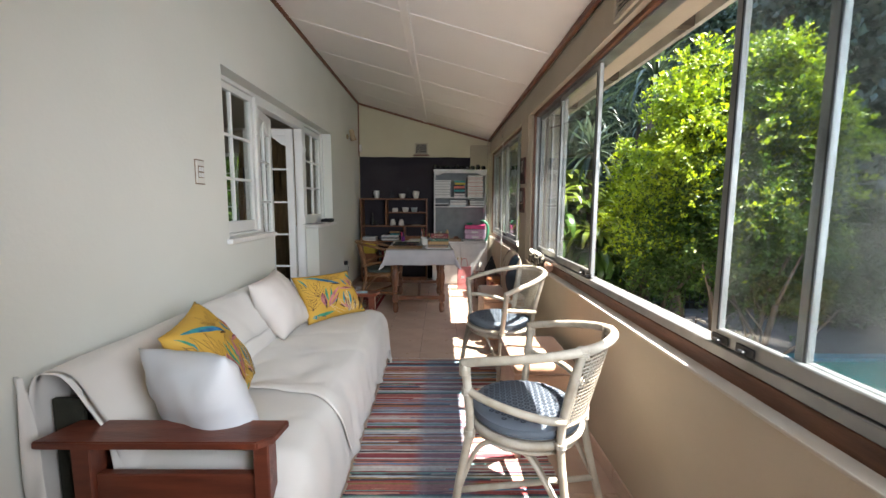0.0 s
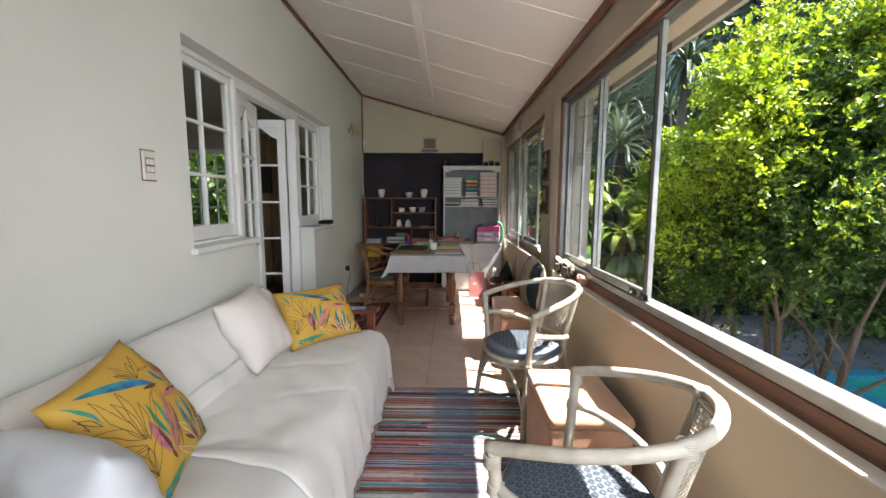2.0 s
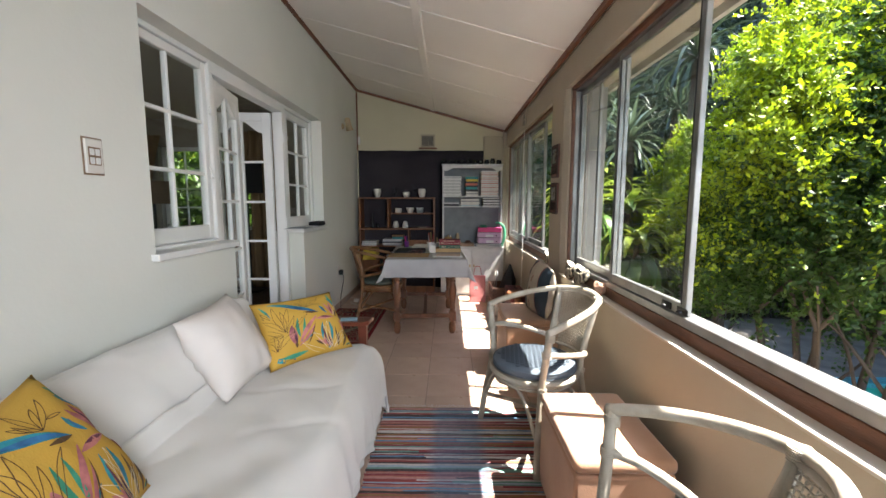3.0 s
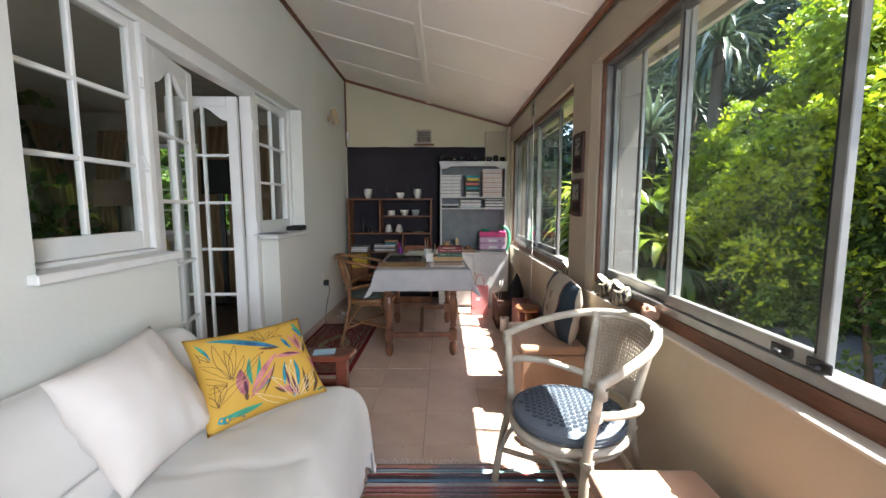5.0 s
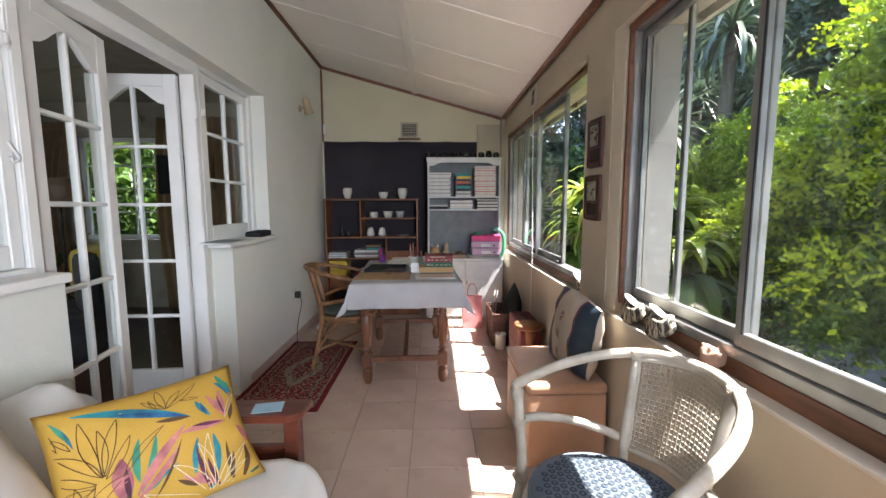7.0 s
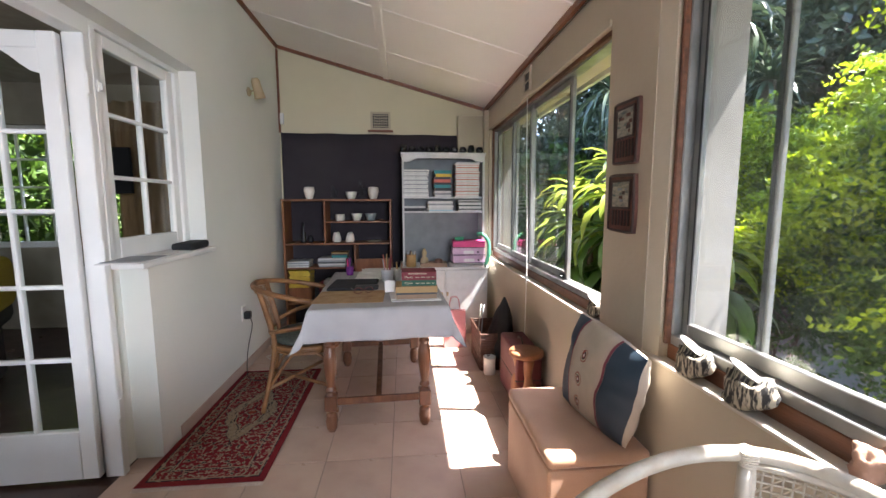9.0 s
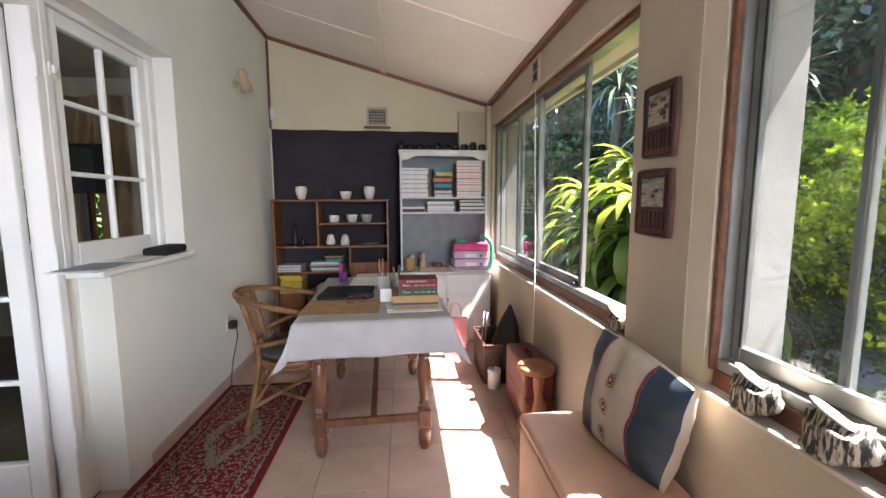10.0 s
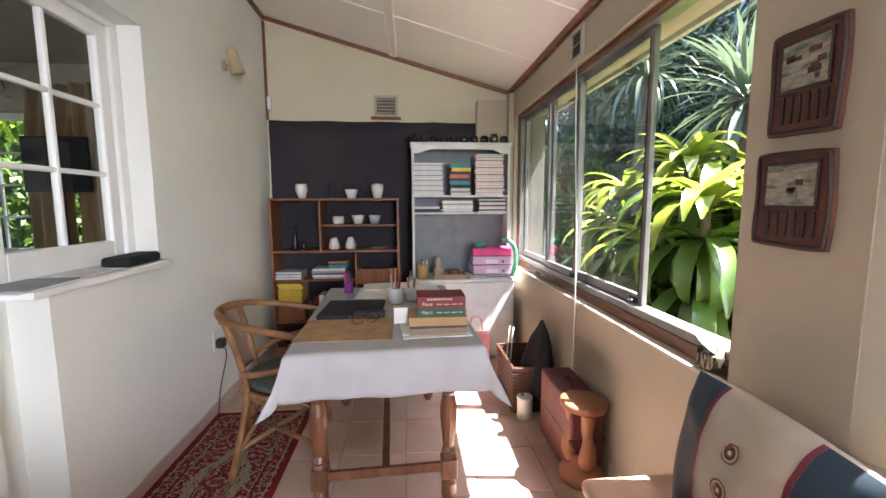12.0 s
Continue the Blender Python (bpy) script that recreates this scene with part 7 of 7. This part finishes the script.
# carved shells and stones on the sill
M["zebra"] = mat("zebra", (0.36, 0.31, 0.23), 0.75, (0.02, 0.017, 0.015), 34, 1.0, 60, amount=1, stretch=(1.2, 3.5, 0.7))
M["stone_red"] = mat("stone_red", (0.34, 0.20, 0.14), 0.8, (0.22, 0.12, 0.08), 18, 0.8, 50)
zr = M["zebra"].node_tree.nodes["Map Range"]
zr.inputs["From Min"].default_value, zr.inputs["From Max"].default_value = 0.45, 0.54
def chunk(x, y, z, rz, s, label, plate=True, m="zebra"):
    t = thing("carved_stone", pose(x, y, z, 0, 0, rz), label, "ornament", "ornaments on the sill")
    def f(u, v):
        a = u * 2 * math.pi
        k = v * math.pi
        p = Vector((math.cos(a) * math.sin(k) * 0.036, math.sin(a) * math.sin(k) * 0.062, 0.052 - math.cos(k) * 0.052))
        p.x *= 0.8 + 0.4 * v
        p += Vector((0.02 * v, 0.012 * math.sin(v * 9), 0))
        return p * s * (1 + 0.28 * noise.noise(p * 34) + 0.1 * noise.noise(p * 90))
    b = grid_mesh(f, 26, 18, True)
    zmin = min(v.co.z for v in b.verts)
    for v in b.verts:
        v.co.z -= zmin
    part("body", b, m, t, smooth=True)
    if plate:
        b = bmesh.new()
        lathe(b, [(0.004, 0), (0.03, 0.002), (0.05, 0.010), (0.047, 0.012), (0.004, 0.005)], 20)
        for v in b.verts:
            v.co.x *= 0.55
        o = part("shell_lid", b, "bone", t, "smooth pale shell disc", smooth=True)
        o.matrix_basis = pose(0.012 * s, 0.01, 0.098 * s, 24, 16, 0)
    return t
chunk(0.872, 3.21, 0.752, 10, 0.95, "striped black and cream carved stone with a pale disc on top")
chunk(0.874, 3.01, 0.752, 14, 1.0, "striped black and cream carved stone with a pale disc")
chunk(0.89, 3.90, 0.752, 12, 0.75, "small striped carved stone on the far sill")
chunk(0.895, 2.72, 0.752, 80, 0.7, "rough reddish stone lying on the sill", False, "stone_red")
# window catches
for y, xx in ((2.10, 0.936), (1.99, 0.936), (0.80, 0.936), (0.90, 0.936), (4.44, 0.960), (5.07, 0.936)):
    t = thing("window_catch", pose(xx - 0.006, y, 0.846), "black metal catch on the bottom of the sliding sash", "catch", "window catches")
    part("plate", bx(-0.006, 0, -0.035, 0.035, 0, 0.028, bev=0.003), "black", t)
    part("lever", bx(-0.022, -0.006, -0.012, 0.012, 0.006, 0.016, bev=0.003), "black", t)
# blind cord
cd = thing("blind_cord", pose(XR - 0.004, 4.86, 0.0), "thin white cord hanging in front of the second window", "cord")
bm = bmesh.new()
tube(bm, curve_pts([(0, 0.10, 2.05), (-0.006, 0.06, 1.6), (-0.012, 0.0, 1.1), (-0.012, -0.01, 0.75), (-0.02, -0.02, 0.4), (-0.01, 0.02, 0.15)], 6), 0.0032, 6)
part("cord", bm, "paper", cd, smooth=True)
structure("window_head", bx(XR - 0.012, XR - 0.001, 3.79, 6.25, 2.045, 2.075, bev=0.003), "plaster_right")

# ---- on the house wall ----
def plate(m, w, h_, label, cat="switch", rockers=4):
    t = thing("wall_" + cat, m, label, cat)
    part("plate", bx(-w / 2, w / 2, -0.009, 0, 0, h_, bev=0.003), "ceramic", t)
    return t
t = plate(pose(XL + 0.0005, 2.005, 1.37, 0, 0, 90), 0.075, 0.125, "old cream light switch with four rockers on the wall", "switch")
part("surround", bx(-0.044, 0.044, -0.003, 0, -0.006, 0.131, bev=0.001), "brown_book", t)
part("recess", bx(-0.026, 0.026, -0.0105, -0.009, 0.030, 0.096), "brown_book", t)
for i in range(2):
    for j in range(2):
        part("rocker", bx(-0.022 + i * 0.024, -0.003 + i * 0.024, -0.014, -0.009, 0.034 + j * 0.032, 0.058 + j * 0.032, bev=0.002), "paper", t)
t = plate(pose(XL + 0.0005, 5.26, 0.40, 0, 0, 90), 0.07, 0.115, "cream wall socket with a black plug and lead", "socket")
pl = part("plug", bx(-0.026, 0.026, -0.058, -0.009, 0.012, 0.070, bev=0.008), "black", t, "black plug")
t = plate(pose(XL + 0.0005, 0.62, 0.30, 0, 0, 90), 0.12, 0.09, "white double wall socket low on the wall", "socket")
ld = thing("power_lead", pose(0, 0, 0), "black and white power leads trailing on the tiles", "cable")
bm = bmesh.new()
tube(bm, curve_pts([(XL + 0.05, 5.26, 0.43), (XL + 0.07, 5.24, 0.36), (XL + 0.05, 5.18, 0.18), (XL + 0.07, 5.10, 0.02), (XL + 0.16, 5.02, 0.014), (XL + 0.25, 5.04, 0.013)], 6), 0.0035, 6)
part("black_lead", bm, "black", ld, smooth=True)
bm = bmesh.new()
tube(bm, curve_pts([(XL + 0.02, 5.75, 0.02), (XL + 0.12, 5.68, 0.012), (XL + 0.2, 5.55, 0.012), (XL + 0.08, 5.5, 0.012), (XL + 0.18, 5.38, 0.012)], 6), 0.004, 6)
part("white_lead", bm, "paper", ld, smooth=True)
ad = thing("plug_adaptor", pose(XL + 0.27, 5.04, 0.008), "black plug adaptor lying on the persian runner", "adaptor")
part("body", bx(-0.03, 0.03, -0.02, 0.02, 0, 0.03, bev=0.006), "black", ad)
ad = thing("plug_adaptor", pose(XL + 0.13, 5.60, 0.0), "white plug adaptor lying on the tiles by the wall", "adaptor")
part("body", bx(-0.03, 0.03, -0.02, 0.02, 0, 0.035, bev=0.008), "paper", ad)
# spot lamp
lp = thing("wall_lamp", pose(XL + 0.0005, 5.62, 2.21), "small brass spotlight on a bracket, switched off", "lamp")
bm = bmesh.new()
lathe(bm, [(0.035, 0), (0.035, 0.012), (0.02, 0.02)], 18)
o = part("rose", bm, "brass", lp, smooth=True)
o.matrix_basis = pose(0, 0, 0, 0, 90, 0)
bm = bmesh.new()
tube(bm, [(0.01, 0, 0), (0.05, -0.01, 0.01), (0.075, -0.02, 0.01)], 0.006, 8)
part("arm", bm, "brass", lp, smooth=True)
bm = bmesh.new()
lathe(bm, [(0.018, 0.075), (0.026, 0.06), (0.028, 0.0), (0.034, -0.045), (0.030, -0.045), (0.022, 0.0), (0.004, 0.01)], 20)
o = part("shade", bm, "brass", lp, smooth=True)
o.matrix_basis = pose(0.09, -0.03, 0.0, 12, -10, 0) @ Matrix.Diagonal((1.3, 1.3, 1.3, 1))
bx_ = thing("junction_box", pose(XL + 0.021, YF - 0.012, 2.10), "small white alarm sensor box on the corner trim", "sensor")
part("body", bx(0, 0.035, -0.03, 0.0, 0, 0.11, bev=0.005), "paper", bx_)
# things on the ledge by the casement
LZ = SILL_L + 0.033
cs = thing("spectacle_case", pose(-1.295, 4.62, LZ, 0, 0, 4), "black padded pouch lying on the white ledge", "pouch")
part("body", bx(-0.055, 0.055, -0.13, 0.13, 0, 0.045, bev=0.016, seg=3), "blackcloth", cs, smooth=True)
sheets(-1.31, 4.35, LZ, 0.15, 0.22, 3, "loose magazines lying on the white ledge", 31, "paper", "magazine_stack")
sheets(-1.30, 4.10, LZ, 0.17, 0.24, 3, "folded newspapers lying on the white ledge", 32, "paper", "magazine_stack")
# blue card on the far armrest
bc2 = thing("blue_card", pose(-0.56, 2.905, 0.5535, 0, 0, 10), "pale blue card lying on the sofa armrest", "card")
part("card", bx(-0.05, 0.05, -0.035, 0.035, 0, 0.002), "blue_card", bc2)
# hooks on the window and door frames
for y, zz in ((DY0 - 0.02, 1.78), (DY1 + 0.03, 1.80)):
    t = thing("shutter_catch", pose(HX + 0.046, y, zz), "small white painted metal catch on the door frame", "catch", "frame catches")
    part("plate", bx(0, 0.006, -0.014, 0.014, 0, 0.05, bev=0.002), "paint", t)
    part("pin", bx(0.006, 0.016, -0.005, 0.005, 0.01, 0.04, bev=0.002), "paint", t)

# ---- inside the house ----
M["curtain"] = mat("curtain", (0.46, 0.31, 0.17), 0.85, (0.34, 0.22, 0.12), 7, stretch=(6, 6, 0.5), trans=0.45)
def curtain(m, w, h_, label, sway=0.0):
    t = thing("curtain", m, label, "curtain", "curtains")
    part("cloth", solid(grid_mesh(lambda u, v: Vector((0.035 * math.sin(u * 26) * (1 - 0.3 * v), (u - 0.5) * w * (1 - 0.55 * sway * math.sin(math.pi * v) ) + sway * 0.25 * math.sin(math.pi * v), h_ * (1 - v))), 52, 14), 0.003), "curtain", t, smooth=True)
curtain(pose(-1.85, 2.60, 0.0), 0.35, 2.2, "gold brown curtain hanging beside the casement window")
curtain(pose(-4.85, 4.45, 0.0), 0.5, 2.25, "gold brown curtain hanging at the far window", 0.6)
curtain(pose(-4.85, 6.10, 0.0), 0.5, 2.25, "gold brown curtain tied back at the far window", 0.6)
curtain(pose(-4.4, 6.52, 0.0, 0, 0, 90), 0.4, 2.25, "gold brown curtain hanging at the corner window", 0.6)
curtain(pose(-3.0, 6.50, 0.0, 0, 0, 90), 0.5, 2.3, "gold brown curtain gathered at the corner window", 0.5)
curtain(pose(-2.58, 6.44, 0.0, 0, 0, 90), 0.58, 2.3, "gold brown curtain hanging straight beside a tied back one")
tvs = thing("television", pose(-2.81, 6.20, 0.0), "large dark flat television on a slim stand before the curtains", "television")
part("screen", bx(-0.24, 0.24, -0.02, 0.02, 1.40, 1.83, bev=0.006), "blackcloth", tvs)
part("stand_post", bx(-0.03, 0.03, -0.015, 0.015, 0.03, 1.40), "black", tvs)
part("stand_base", bx(-0.18, 0.18, -0.15, 0.15, 0, 0.03, bev=0.006), "black", tvs)
arm = thing("indoor_armchair", pose(-3.2, 4.9, 0, 0, 0, -60), "dark armchair with a mustard blanket standing in the room", "armchair")
part("seat", bx(-0.35, 0.35, -0.35, 0.35, 0.0, 0.42, bev=0.05, seg=2), "dark_book", arm)
part("backrest", bx(-0.35, 0.35, 0.25, 0.42, 0.42, 0.9, bev=0.06, seg=2), "dark_book", arm)
part("blanket", bx(-0.30, 0.30, 0.22, 0.46, 0.55, 0.93, bev=0.07, seg=2), "yellow_book", arm, "mustard blanket over the back")
tv = thing("indoor_floor_lamp", pose(-3.9, 5.9, 0), "dark standing lamp with a wide dark shade in the room", "floor lamp")
bm = bmesh.new()
lathe(bm, [(0.14, 0), (0.14, 0.02), (0.015, 0.03), (0.015, 1.3)], 16)
part("stand", bm, "black", tv)
bm = bmesh.new()
lathe(bm, [(0.22, 1.25), (0.20, 1.55)], 24)
part("shade", bm, "brown_book", tv)

# ---- floor tiles, piece by piece ----
GX, GY, P = -0.093, 3.365, 0.335
tile_meshes = {}
floor_ob = bpy.data.objects["floor"]
xs = [GX + P * k for k in range(-6, 5)]
for i in range(-15, 11):
    for j in range(len(xs)):
        x0, x1 = xs[j] + 0.0018, xs[j] + P - 0.0018
        y0, y1 = GY + P * i + 0.0018, GY + P * (i + 1) - 0.0018
        lo = XL if not (DY0 < (y0 + y1) / 2 < DY1 + 0.2) else HX + 0.02
        x0, x1 = max(x0, lo), min(x1, XR - 0.001)
        y0, y1 = max(y0, YB), min(y1, YF - 0.001)
        if x1 - x0 < 0.02 or y1 - y0 < 0.02:
            continue
        key = (round(x1 - x0, 4), round(y1 - y0, 4))
        if key not in tile_meshes:
            bm = bmesh.new()
            box(bm, 0, key[0], 0, key[1], -0.008, 0.0, 0.0015)
            me = bpy.data.meshes.new("floor_tile")
            bm.to_mesh(me)
            bm.free()
            me.materials.append(M["tile"])
            tile_meshes[key] = me
        o = new("floor_tile", tile_meshes[key])
        o.location = (x0, y0, random.uniform(-0.0004, 0.0004))
        o.parent = floor_ob
